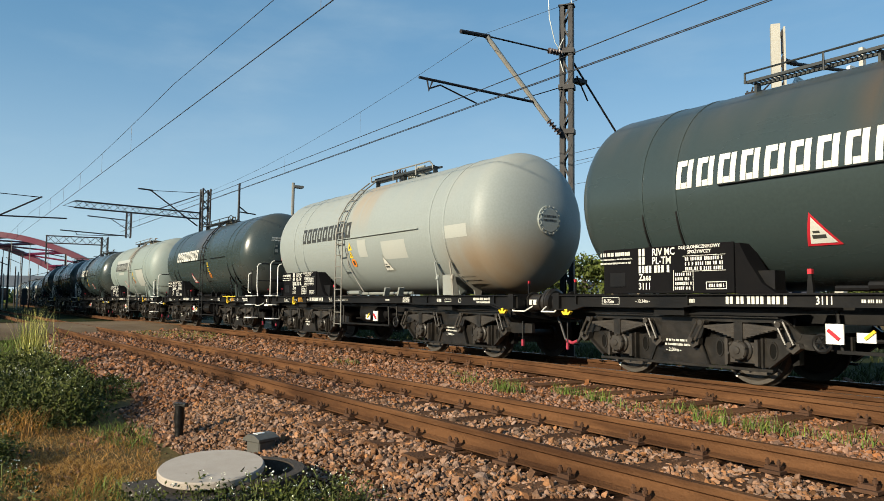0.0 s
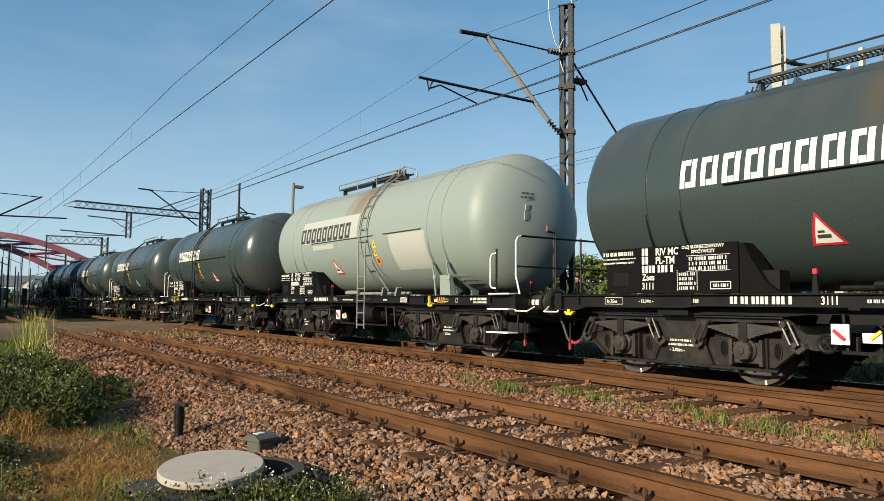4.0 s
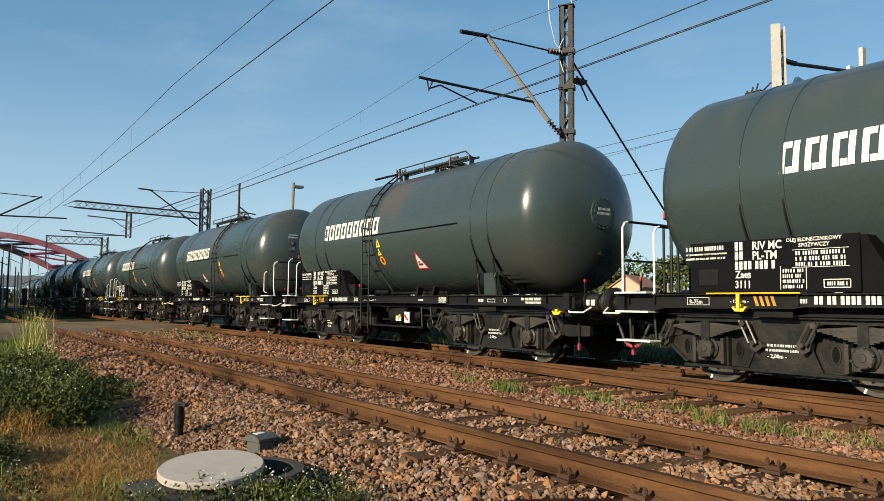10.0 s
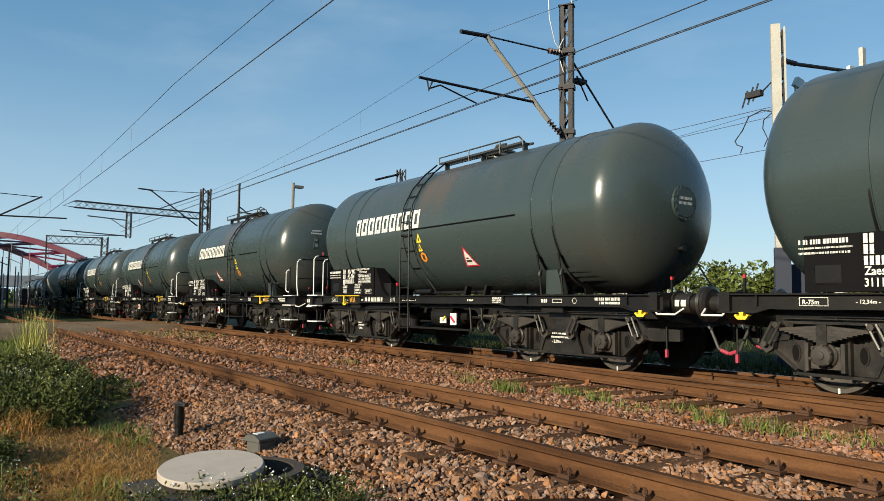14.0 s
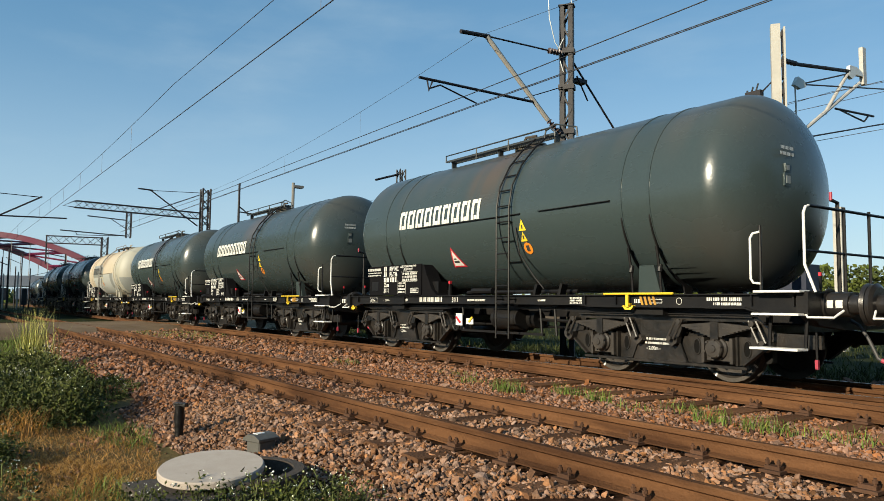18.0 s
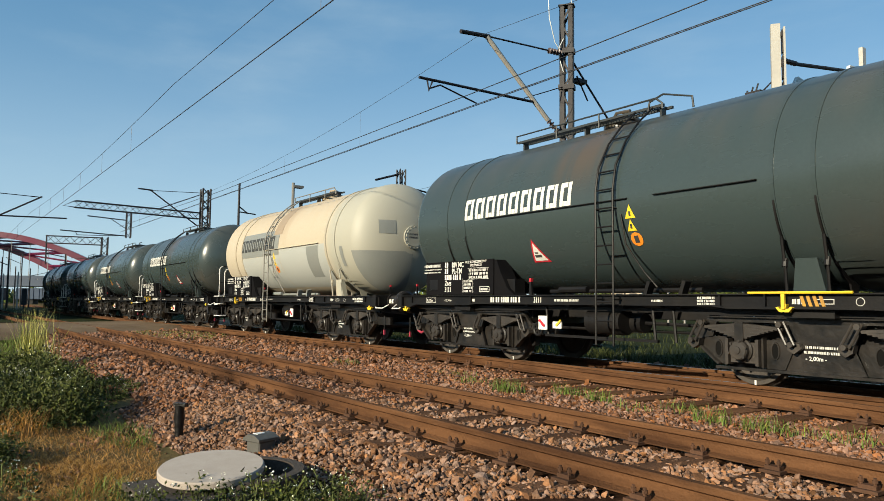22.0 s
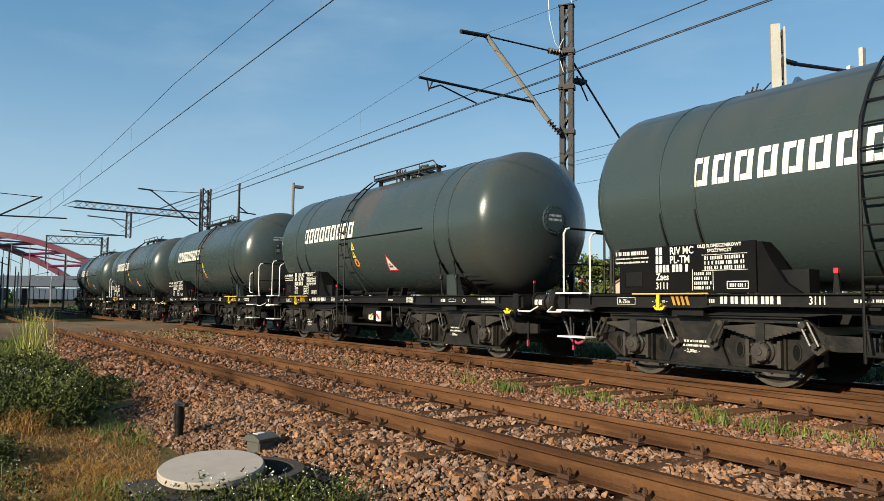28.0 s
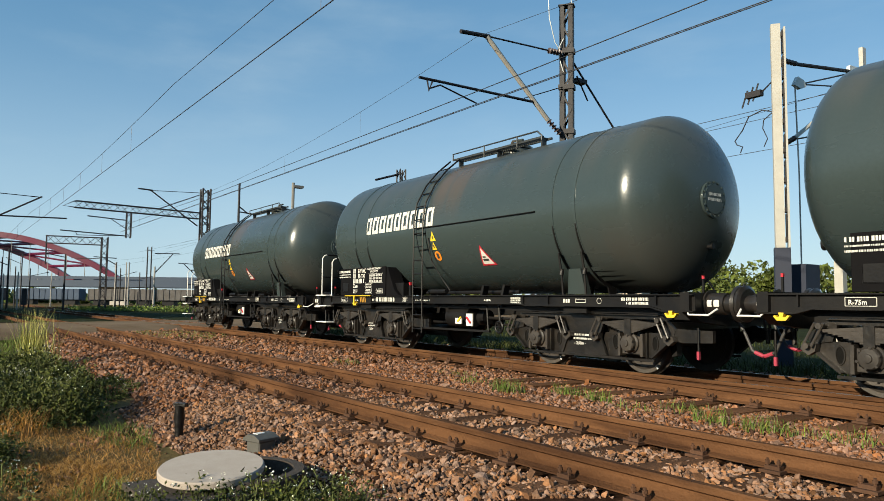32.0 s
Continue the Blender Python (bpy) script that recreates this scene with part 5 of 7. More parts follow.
for s in (-0.753, 0.753):
    rail(turn, [(x, TRACK_Y + s - off(x) - (0.075 if s < 0 else -0.075) * (1 if off(x) < 0.02 else 0)) for x in [-11.0 + 0.5 * i for i in range(40)]], -0.004, False)
x = SLEEPER_X - SLEEPER_STEP * 22
k = 0
while x < 4:
    k += 1
    ob = new("sleeper", SLEEPERS[k % 4])
    ob.parent = turn
    ob.matrix_basis = pose(x, 8.72, -0.012, 0, 0, -1.5)
    x += SLEEPER_STEP
x = SLEEPER_X - SLEEPER_STEP * 18
while x < 4:
    c = new("rail_fastening", FAST)
    c.parent = turn
    c.matrix_basis = pose(x, TRACK_Y - 0.753 - off(x), -0.004, 0, 0, -5.7)
    x += 0.65

# level crossing
road = tagged(new("road"), "worn level crossing road with a dusty surface", "road", kind="structure")
bm = bmesh.new()


def road_x(y, near):
    return (-30.2 if near else -37.5) - 0.42 * (y - 3.0)


strips = [(-60, NEAR_Y - 0.80), (NEAR_Y - 0.70, NEAR_Y + 0.70), (NEAR_Y + 0.80, TRACK_Y - 0.80), (TRACK_Y - 0.70, TRACK_Y + 0.70), (TRACK_Y + 0.80, 90)]
for a, b in strips:
    pts = [(road_x(a, True), a), (road_x(b, True), b), (road_x(b, False), b), (road_x(a, False), a)]
    top = [bm.verts.new((x, y, -0.035)) for x, y in pts]
    low = [bm.verts.new((x + (1.8 if i < 2 else -1.8), y, -0.34)) for i, (x, y) in enumerate(pts)]
    bm.faces.new(top)
    for i in range(4):
        bm.faces.new((top[i], low[i], low[(i + 1) % 4], top[(i + 1) % 4]))
bmesh.ops.recalc_face_normals(bm, faces=bm.faces[:])
part("road_slab", bm, ROAD, road, smooth=0)


# ---------------------------------------------------------------- catenary
def lattice(name, a, b, width, depth, parent, material, pitch=0.55, r=0.028, taper=1.0):
    """A lattice beam or post between two points: four chords (two if it has no depth) with zigzag bars."""
    a, b = Vector(a), Vector(b)
    d = (b - a).normalized()
    upv = Vector((0, 0, 1)) if abs(d.z) < 0.9 else Vector((0, 1, 0))
    s = d.cross(upv).normalized()
    t = s.cross(d).normalized()
    ln = (b - a).length
    bm = bmesh.new()

    def at(k, e, f):
        w = 1 + (taper - 1) * k / ln
        return a + d * k + s * (e * width / 2 * w) + t * (f * depth / 2 * w)
    corners = [(-1, -1), (1, -1), (1, 1), (-1, 1)] if depth else [(-1, 0), (1, 0)]
    for e, f in corners:
        tube(bm, [at(0, e, f), at(ln, e, f)], r, 6)
    n = max(2, int(ln / pitch))
    sides = [(corners[i], corners[(i + 1) % 4]) for i in range(4)] if depth else [(corners[0], corners[1])]
    for p, q in sides:
        for i in range(n):
            c0, c1 = (p, q) if i % 2 == 0 else (q, p)
            tube(bm, [at(ln * i / n, *c0), at(ln * (i + 1) / n, *c1)], r * 0.55, 4)
    return part(name, bm, material, parent)


def insulator(parent, a, b):
    bm = bmesh.new()
    a, b = Vector(a), Vector(b)
    q = (b - a).to_track_quat("Z", "Y").to_matrix().to_4x4()
    ln = (b - a).length
    k = 5
    prof = [(0, 0.02)]
    for i in range(k):
        z = ln * (i + 0.5) / k
        prof += [(z - ln * 0.06, 0.03), (z, 0.075), (z + ln * 0.04, 0.03)]
    prof += [(ln, 0.02)]
    lathe(bm, prof, 12, "z")
    bmesh.ops.transform(bm, matrix=Matrix.Translation(a) @ q, verts=bm.verts[:])
    part("insulator", bm, INSULATOR, parent)


def bar(name, pts, r, material, parent, n=8):
    bm = bmesh.new()
    tube(bm, pts, r, n)
    return part(name, bm, material, parent)


MX, MY = -12.45, 12.38
mast = tagged(new("catenary_mast"), "dark riveted lattice steel catenary mast behind the train", "catenary mast")
for s in (-1, 1):
    bm = bmesh.new()
    box(bm, *sorted((s * 0.165, s * 0.150)), -0.10, 0.10, -0.6, 8.33)
    box(bm, *sorted((s * 0.165, s * 0.045)), -0.10, -0.085, -0.6, 8.33)
    box(bm, *sorted((s * 0.165, s * 0.045)), 0.085, 0.10, -0.6, 8.33)
    ob = part("mast_channel", bm, MAST_DARK, mast)
    ob.matrix_basis = pose(MX, MY, 0, 0, 0, 35)
bm = bmesh.new()
box(bm, -0.022, 0.022, -0.006, 0.006, 0, 0.49)
lace = finish(bm, "lacing_bar", MAST_DARK)
for e in (-0.105, 0.105):
    for i in range(20):
        s = 1 if i % 2 else -1
        ob = new("lacing_bar", lace)
        ob.parent = mast
        ob.matrix_basis = pose(MX, MY, 0, 0, 0, 35) @ Matrix.Translation((-s * 0.11, e, -0.3 + i * 0.43)) @ Matrix.Rotation(s * 0.47, 4, "Y")
for z0, z1 in ((8.33, 8.36), (7.14, 7.26), (5.14, 5.26), (6.24, 6.36)):
    bm = bmesh.new()
    box(bm, -0.19, 0.19, -0.13, 0.13, z0, z1)
    part("mast_clamp", bm, MAST_DARK, mast).matrix_basis = pose(MX, MY, 0, 0, 0, 35)
bar("cantilever_tube", [(MX, 11.75, 5.40), (MX, 9.88, 7.02)], 0.055, TUBE_GREY, mast)
insulator(mast, (MX, 12.15, 5.12), (MX, 11.75, 5.40))
bar("top_tie", [(MX, 11.75, 7.10), (MX, 9.90, 7.03)], 0.020, MAST_DARK, mast)
insulator(mast, (MX, 12.2, 7.12), (MX, 11.75, 7.10))
bar("top_tie_end", [(MX, 9.95, 7.035), (MX, 9.15, 6.97)], 0.050, MAST_DARK, mast)
bar("registration_tube", [(MX, 11.30, 5.76), (MX, 8.08, 5.74)], 0.032, MAST_DARK, mast)
bar("drop_bracket", [(MX, 8.28, 5.74), (MX, 8.33, 5.50), (MX, 8.42, 5.72)], 0.020, MAST_DARK, mast)
bar("steady_arm", [(MX, 8.33, 5.54), (MX, 8.62, 5.67), (MX, 9.60, 5.44)], 0.018, MAST_DARK, mast)
bar("tie_rope", [(MX, 11.0, 5.80), (MX, 12.25, 6.30)], 0.012, MAST_DARK, mast, 5)
bm = bmesh.new()
box(bm, MX - 0.10, MX + 0.10, 12.62, 12.98, 6.48, 6.58)
part("wire_clamp", bm, MAST_DARK, mast)
bar("guy_rod", [(MX, 12.55, 7.02), (MX, 15.3, 4.30), (MX, 19.6, 0.1)], 0.025, MAST_DARK, mast)
bar("guy_rod", [(MX + 0.12, 12.6, 6.60), (MX, 13.1, 6.1)], 0.02, MAST_DARK, mast)
bar("bonding_cable", [(MX, 11.95, 9.4), (MX, 11.76, 8.5), (MX, 11.80, 7.9), (MX, 11.98, 7.35), (MX, 12.25, 7.1)], 0.012, CABLE_PALE, mast, 5)
bar("bonding_cable", [(MX, 12.5, 9.2), (MX, 12.55, 8.3), (MX, 12.42, 7.75), (MX, 12.15, 7.3), (MX, 12.12, 7.0), (MX, 12.3, 6.6)], 0.012, CABLE_PALE, mast, 5)

# concrete mast of the track beyond
PX, PY = -10.3, 18.0
pole = tagged(new("concrete_mast"), "pale concrete catenary mast with a dark blue foot", "catenary mast")
bm = bmesh.new()
box(bm, -0.15, 0.08, -0.14, 0.14, 2.55, 8.5)
part("pole_flange", bm, CONCRETE, pole).matrix_basis = pose(PX, PY, 0, 0, 0, 35)
bm = bmesh.new()
box(bm, 0.15, 0.20, -0.14, 0.14, 2.55, 8.4)
part("pole_flange", bm, CONCRETE, pole).matrix_basis = pose(PX, PY, 0, 0, 0, 35)
bm = bmesh.new()
for i in range(8):
    box(bm, 0.09, 0.16, -0.12, 0.12, 2.7 + i * 0.78, 2.82 + i * 0.78)
for i in range(8):
    box(bm, -0.012, 0.012, -0.10, 0.10, 0, 0.62, Matrix.Translation((0.125, 0, 2.82 + i * 0.7)))
part("pole_web", bm, MAST_DARK, pole).matrix_basis = pose(PX, PY, 0, 0, 0, 35)
bm = bmesh.new()
box(bm, -0.18, 0.20, -0.18, 0.18, -0.6, 2.55)
part("pole_foot", bm, BLUE_BASE, pole, "dark blue painted foot").matrix_basis = pose(PX, PY, 0, 0, 0, 35)
bm = bmesh.new()
box(bm, PX - 0.3, PX + 0.3, PY + 0.6, PY + 1.3, 1.0, 2.15)
part("switch_cabinet", bm, BLUE_BASE, pole)
bar("top_tie", [(PX, 18.9, 7.63), (PX, 21.87, 8.01)], 0.055, MAST_DARK, pole)
insulator(pole, (PX, PY + 0.2, 7.60), (PX, 18.95, 7.64))
bm = bmesh.new()
box(bm, PX - 0.06, PX + 0.06, 22.62, 22.82, 7.75, 8.90)
part("end_plate", bm, TUBE_GREY, pole, "upright weathered end plate")
bm = bmesh.new()
prism(bm, [(21.75, 7.85), (21.85, 8.18), (22.25, 8.20), (22.62, 8.10), (22.62, 7.98), (22.2, 7.95), (21.95, 7.78)], PX - 0.05, PX + 0.05, "x")
part("clamp", bm, CABLE_PALE, pole, "pale cast clamp")
bar("cantilever_tube", [(PX, 18.75, 5.56), (PX, 22.49, 7.77)], 0.055, TUBE_GREY, pole)
insulator(pole, (PX, PY + 0.2, 5.30), (PX, 18.8, 5.58))
bar("cantilever_strut", [(PX, 20.39, 6.50), (PX, 21.75, 7.90)], 0.05, TUBE_GREY, pole)
bar("registration_tube", [(PX, 21.0, 6.74), (PX, 23.3, 6.88)], 0.035, MAST_DARK, pole)
bar("registration_tube", [(PX, 21.3, 6.74), (PX, 22.7, 6.62), (PX, 23.0, 6.86)], 0.025, MAST_DARK, pole)
bar("anchor_wire", [(PX, 18.9, 5.56), (PX, 24.2, 6.80)], 0.022, MAST_DARK, pole, 5)
bar("anchor_wire", [(PX, 19.1, 7.10), (PX, 21.9, 7.95)], 0.022, MAST_DARK, pole, 5)
bar("anchor_wire", [(PX, 19.1, 7.10), (PX, 24.6, 7.95)], 0.022, MAST_DARK, pole, 5)
bm = bmesh.new()
prism(bm, [(18.75, 7.02), (18.95, 7.28), (19.25, 7.22), (19.35, 7.06), (19.05, 6.95)], PX - 0.05, PX + 0.05, "x")
part("clamp", bm, CABLE_PALE, pole, "pale cast clamp")
bm = bmesh.new()
for d in (-0.12, 0.05, 0.20):
    tube(bm, [(PX - 0.75 + d, PY, 6.98 + d * 0.4), (PX - 0.92 + d, PY, 6.52 + d * 0.4)], 0.022, 6)
box(bm, PX - 0.90, PX - 0.45, PY - 0.08, PY + 0.08, 6.70, 6.86)
tube(bm, [(PX - 0.45, PY, 6.80), (PX - 0.10, PY, 7.05)], 0.02, 6)
part("section_switch", bm, MAST_DARK, pole, "dark switch with three prongs")
bar("jumper_loop", [(PX - 0.15, PY, 6.19), (PX - 0.45, PY, 6.30), (PX - 0.85, PY, 6.20), (PX - 1.05, PY, 5.85), (PX - 1.28, PY, 5.60), (PX - 1.22, PY, 5.48), (PX - 1.05, PY, 5.40), (PX - 1.12, PY, 5.24)], 0.016, MAST_DARK, pole, 5)
bar("jumper_loop", [(PX - 0.15, PY, 6.19), (PX - 0.42, PY, 6.02), (PX - 0.45, PY, 5.80), (PX - 0.32, PY, 5.50), (PX - 0.42, PY, 5.30)], 0.014, MAST_DARK, pole, 5)
bm = bmesh.new()
box(bm, -12.90, -12.60, 25.86, 26.14, -0.6, 4.55)
thing("far_post", bm, CONCRETE, "pale square concrete post behind the tracks", "post")
bar("down_lead", [(PX, 18.85, 7.0), (PX, 18.95, 4.6), (PX, 18.95, 2.1)], 0.022, TUBE_GREY, pole, 5)


def wire(label, y, pts, r=0.008, droppers=()):
    bm = bmesh.new()
    tube(bm, [(x, y if len(p) == 1 else p[0], p[-1]) for x, *p in pts], r, 5)
    root = thing("overhead_wire", bm, WIRE, label, "overhead wire", "overhead wires")
    for x, z0, z1 in droppers:
        bar("dropper", [(x, y, z0), (x, y, z1)], r * 0.6, WIRE, root, 4)
    return root


def line_z(pts, x):
    for (xa, za), (xb, zb) in zip(pts, pts[1:]):
        if min(xa, xb) <= x <= max(xa, xb):
            return za + (zb - za) * (x - xa) / (xb - xa)
    return pts[-1][1]


def span(y, xs, low, high, sag, label, twin=0.0, thick=0.009, thin=0.0065):
    """A contact wire with its carrier above it, sagging between the supports, and droppers."""
    car = []
    for a, b in zip(xs, xs[1:]):
        for i in range(13):
            k = i / 12
            car.append((a + (b - a) * k, high - 4 * sag * k * (1 - k)))
    drops = []
    for a, b in zip(xs, xs[1:]):
        for i in range(1, 7):
            x = a + (b - a) * i / 7
            drops.append((x, low, line_z(car, x)))
    wire("dark copper contact wire above the track", y, [(xs[0], low), (xs[-1], low)], thick)
    if twin:
        wire("dark copper contact wire above the track", y + twin, [(xs[0], low), (xs[-1], low)], 0.009)
    wire(label, y, car, thin, drops)


span(TRACK_Y, [45.0, -12.45, -50.0], 5.42, 6.95, 1.15, "sagging carrier wire above the contact wire", 0.05, 0.0085, 0.0045)
span(NEAR_Y, [40.0, -18.0, -50.0, -108.0, -160.0], 5.40, 6.30, 0.25, "sagging carrier wire above the contact wire", 0.0, 0.0095, 0.007)
wire("dark copper feeder wire above the track", TRACK_Y - 0.05, [(45.0, 5.90), (-6.5, 5.74), (-12.45, 5.68), (-30.0, 5.60), (-50.0, 5.75)], 0.010)
wire("dark copper feeder wire above the track", 19.4, [(40.0, 6.9), (-10.3, 6.75), (-40.0, 6.6), (-90.0, 6.7)], 0.009)
wire("dark copper feeder wire above the track", 22.5, [(40.0, 7.6), (-10.3, 7.35), (-40.0, 7.1), (-90.0, 7.3)], 0.009)
span(20.8, [60.0, -10.3, -60.0, -120.0], 5.85, 7.2, 0.9, "sagging carrier wire above the contact wire")


# ---------------------------------------------------------------- plants
def leaf_mat(name, col, col2, rough=0.6):
    m = mat(name, col, rough, 0, col2, 2.0, 0.9, 0, 30.0, 0.12, spec=0.12)
    island_tint(m, 0.4, 1.6, 0.25)
    return m


WEED = leaf_mat("weed_leaf", (0.098, 0.108, 0.030), (0.024, 0.036, 0.012))
GRASS = leaf_mat("grass_blade", (0.130, 0.170, 0.042), (0.075, 0.110, 0.027))
TALL = leaf_mat("tall_grass_blade", (0.36, 0.345, 0.115), (0.25, 0.25, 0.075))
STRAW = leaf_mat("dry_grass_blade", (0.40, 0.225, 0.075), (0.23, 0.125, 0.042))
VERGE = leaf_mat("verge_grass_blade", (0.055, 0.062, 0.018), (0.022, 0.028, 0.010))
FLOWER = leaf_mat("white_petal", (0.70, 0.70, 0.62), (0.60, 0.62, 0.52))
TREE_LEAF = leaf_mat("tree_leaf", (0.095, 0.110, 0.028), (0.055, 0.075, 0.020))
BARK = mat("bark", (0.075, 0.055, 0.040), 0.9, 0, (0.045, 0.034, 0.026), 6, 0.8, 0.6, 30)


def raw_mesh(name, co, quads, material):
    me = bpy.data.meshes.new(name)
    me.vertices.add(len(co))
    me.vertices.foreach_set("co", co.reshape(-1).astype(np.float32))
    k = quads.shape[1]
    me.loops.add(quads.size)
    me.loops.foreach_set("vertex_index", quads.reshape(-1).astype(np.int32))
    me.polygons.add(len(quads))
    me.polygons.foreach_set("loop_start", np.arange(0, quads.size, k, dtype=np.int32))
    me.polygons.foreach_set("loop_total", np.full(len(quads), k, dtype=np.int32))
    me.update(calc_edges=True)
    me.materials.append(material)
    return me


def leaves(name, centres, size, rng, material, long=1.8):
    """A diamond-shaped, slightly folded leaf at each centre, turned at random."""
    n = len(centres)
    a = rng.normal(size=(n, 3))
    a[:, 2] = np.abs(a[:, 2]) * 0.8
    a /= np.linalg.norm(a, axis=1)[:, None]
    b = np.cross(a, rng.normal(size=(n, 3)))
    b /= np.linalg.norm(b, axis=1)[:, None]
    c = np.cross(a, b)
    s = (size * rng.uniform(0.6, 1.4, n))[:, None]
    p = centres
    co = np.stack([p - a * s * long / 2, p + b * s / 2 + c * s * 0.12, p + a * s * long / 2, p - b * s / 2 + c * s * 0.12], 1)
    return raw_mesh(name, co.reshape(-1, 3), np.arange(n * 4).reshape(n, 4), material)


def blades(name, xy, h, rng, material, width=0.006, lean=0.35, zfun=ground_z):
    """Tapered, bent grass blades of three sections."""
    n = len(xy)
    z = np.array([zfun(a, b) for a, b in xy])
    an = rng.uniform(0, 2 * math.pi, n)
    hh = h * rng.uniform(0.5, 1.25, n)
    d = np.stack([np.cos(an), np.sin(an)], 1) * (hh * lean * rng.uniform(0.2, 1.5, n))[:, None]
    an2 = rng.uniform(0, 2 * math.pi, n)
    s = np.stack([np.cos(an2), np.sin(an2)], 1) * width / 2
    rows = []
    for k, w in ((0.0, 1.0), (0.4, 0.9), (0.75, 0.6), (1.0, 0.08)):
        q = xy + d * k * k
        zz = z + hh * (k - 0.18 * lean * k * k) - 0.01
        for e in (-1, 1):
            rows.append(np.concatenate([q + s * e * w, zz[:, None]], 1))
    co = np.stack(rows, 1).reshape(-1, 3)
    base = (np.arange(n) * 8)[:, None, None]
    f = (np.array([[0, 1, 3, 2], [2, 3, 5, 4], [4, 5, 7, 6]])[None] + base).reshape(-1, 4)
    return raw_mesh(name, co, f, material)


def scatter(rng, n, cx, cy, rx, ry):
    r, a = np.sqrt(rng.uniform(0, 1, n)), rng.uniform(0, 2 * math.pi, n)
    return np.stack([cx + rx * r * np.cos(a), cy + ry * r * np.sin(a)], 1)


def weed_bush(cx, cy, rx, ry, height, seed, n, size=0.030, flowers=0, label="low leafy green weeds growing beside the ballast"):
    """A low bush: stems that fork from the ground and leaves along them."""
    rng = np.random.default_rng(seed)
    root = tagged(new("weed_bush"), label, "weeds", "weeds beside the track")
    foot = scatter(rng, max(12, n // 22), cx, cy, rx, ry)
    bm = bmesh.new()
    pts = []
    for x, y in foot:
        lump = noise.noise((x * 2.6, y * 2.6, seed * 1.7))
        if lump < -0.22:
            continue
        k = max(0.12, 1 - ((x - cx) / rx) ** 2 - ((y - cy) / ry) ** 2) ** 0.32
        h = height * k * rng.uniform(0.70, 1.08) * (0.92 + 0.55 * lump)
        z = ground_z(x, y)
        dx, dy = rng.normal(0, 0.22, 2) * h
        tip = Vector((x + dx, y + dy, z + h))
        tube(bm, [(x, y, z - 0.02), (x + dx * 0.4, y + dy * 0.4, z + h * 0.55), tip], 0.004, 4)
        m = int(52 * rng.uniform(0.6, 1.4))
        t = rng.uniform(0.1, 1.0, m)
        w = 0.05 + 0.16 * height * np.sin(np.pi * np.minimum(1, t * 0.9 + 0.05))
        pts.append(np.stack([x + dx * t + rng.normal(0, 1, m) * w, y + dy * t + rng.normal(0, 1, m) * w, z + h * t + rng.normal(0, 0.03, m)], 1))
    tagged(part("stem", bm, WEED, root), kind="stuff")
    pts = np.concatenate(pts)
    pts[:, 2] = np.maximum(pts[:, 2], np.array([ground_z(a, b) for a, b in pts[:, :2]]) + 0.01)
    ob = tagged(new("foliage", leaves("foliage", pts, size, rng, WEED)), kind="stuff")
    ob.parent = root
    if flowers:
        top = pts[np.argsort(-pts[:, 2] + rng.normal(0, 0.08, len(pts)))][: flowers]
        co = np.repeat(top, 4, 0) + rng.normal(0, 0.010, (len(top) * 4, 3)) + [0, 0, 0.015]
        ob = new("blossom", leaves("blossom", co, 0.010, rng, FLOWER, 1.1))
        ob.parent = root
        tagged(ob, "small white blossoms")
    return root


weed_bush(-10.4, 1.12, 1.15, 0.70, 0.62, 21, 6400, 0.025, 70)
weed_bush(-12.5, 1.25, 1.6, 0.80, 0.70, 22, 5000, 0.027, 50)
weed_bush(-12.4, 2.35, 1.2, 0.35, 0.18, 30, 1000, 0.022, 30, "grey-green weeds at the edge of the ballast")
weed_bush(-5.18, 1.22, 0.30, 0.28, 0.25, 28, 560, 0.015, 14, "small green weeds by a concrete lid")
weed_bush(-4.98, 1.58, 0.28, 0.26, 0.34, 24, 620, 0.015, 18, "small weeds with white blossoms by a concrete lid")
weed_bush(-4.74, 1.92, 0.28, 0.26, 0.31, 25, 620, 0.015, 22, "small weeds with white blossoms by a concrete lid")
weed_bush(-4.48, 2.24, 0.30, 0.24, 0.26, 31, 640, 0.015, 26, "small weeds with white blossoms by a concrete lid")
weed_bush(-7.6, 0.32, 0.75, 0.30, 0.30, 26, 1500, 0.020, 30, "dark green weeds on dry soil")
weed_bush(-6.3, 0.50, 0.50, 0.25, 0.20, 32, 800, 0.018, 20, "dark green weeds on dry soil")
weed_bush(-15.3, 1.30, 1.5, 0.95, 0.46, 27, 3000, 0.028, 60)


def grass(name, xy, h, material, label, seed, width=0.006, lean=0.35):
    rng = np.random.default_rng(seed)
    return tagged(new(name, blades(name, xy, h, rng, material, width, lean)), label, "grass", kind="stuff")


rng0 = np.random.default_rng(31)
back = np.concatenate([np.stack([rng0.uniform(-32, 3, 9000), rng0.uniform(12.6, 17.5, 9000)], 1), np.stack([rng0.uniform(-60, 3, 5000), rng0.uniform(17.5, 30, 5000)], 1)])
grass("tall_grass", np.concatenate([scatter(rng0, 300, -17.4, 1.72, 0.5, 0.20), scatter(rng0, 60, -17.0, 2.0, 0.4, 0.2)]), 1.15, TALL, "tall pale green grass with bleached tips", 32, 0.010, 0.22)
grass("verge_grass", back, 0.30, VERGE, "dark green rough grass behind the tracks", 36, 0.022, 0.6)
fld = np.stack([rng0.uniform(-30.5, -13.0, 9000), rng0.uniform(-1.5, 3.0, 9000)], 1)
fld = fld[[not is_bed(a, b) for a, b in fld]]
grass("meadow_grass", fld, 0.24, GRASS, "uneven green grass beside the track", 33, 0.012, 0.5)
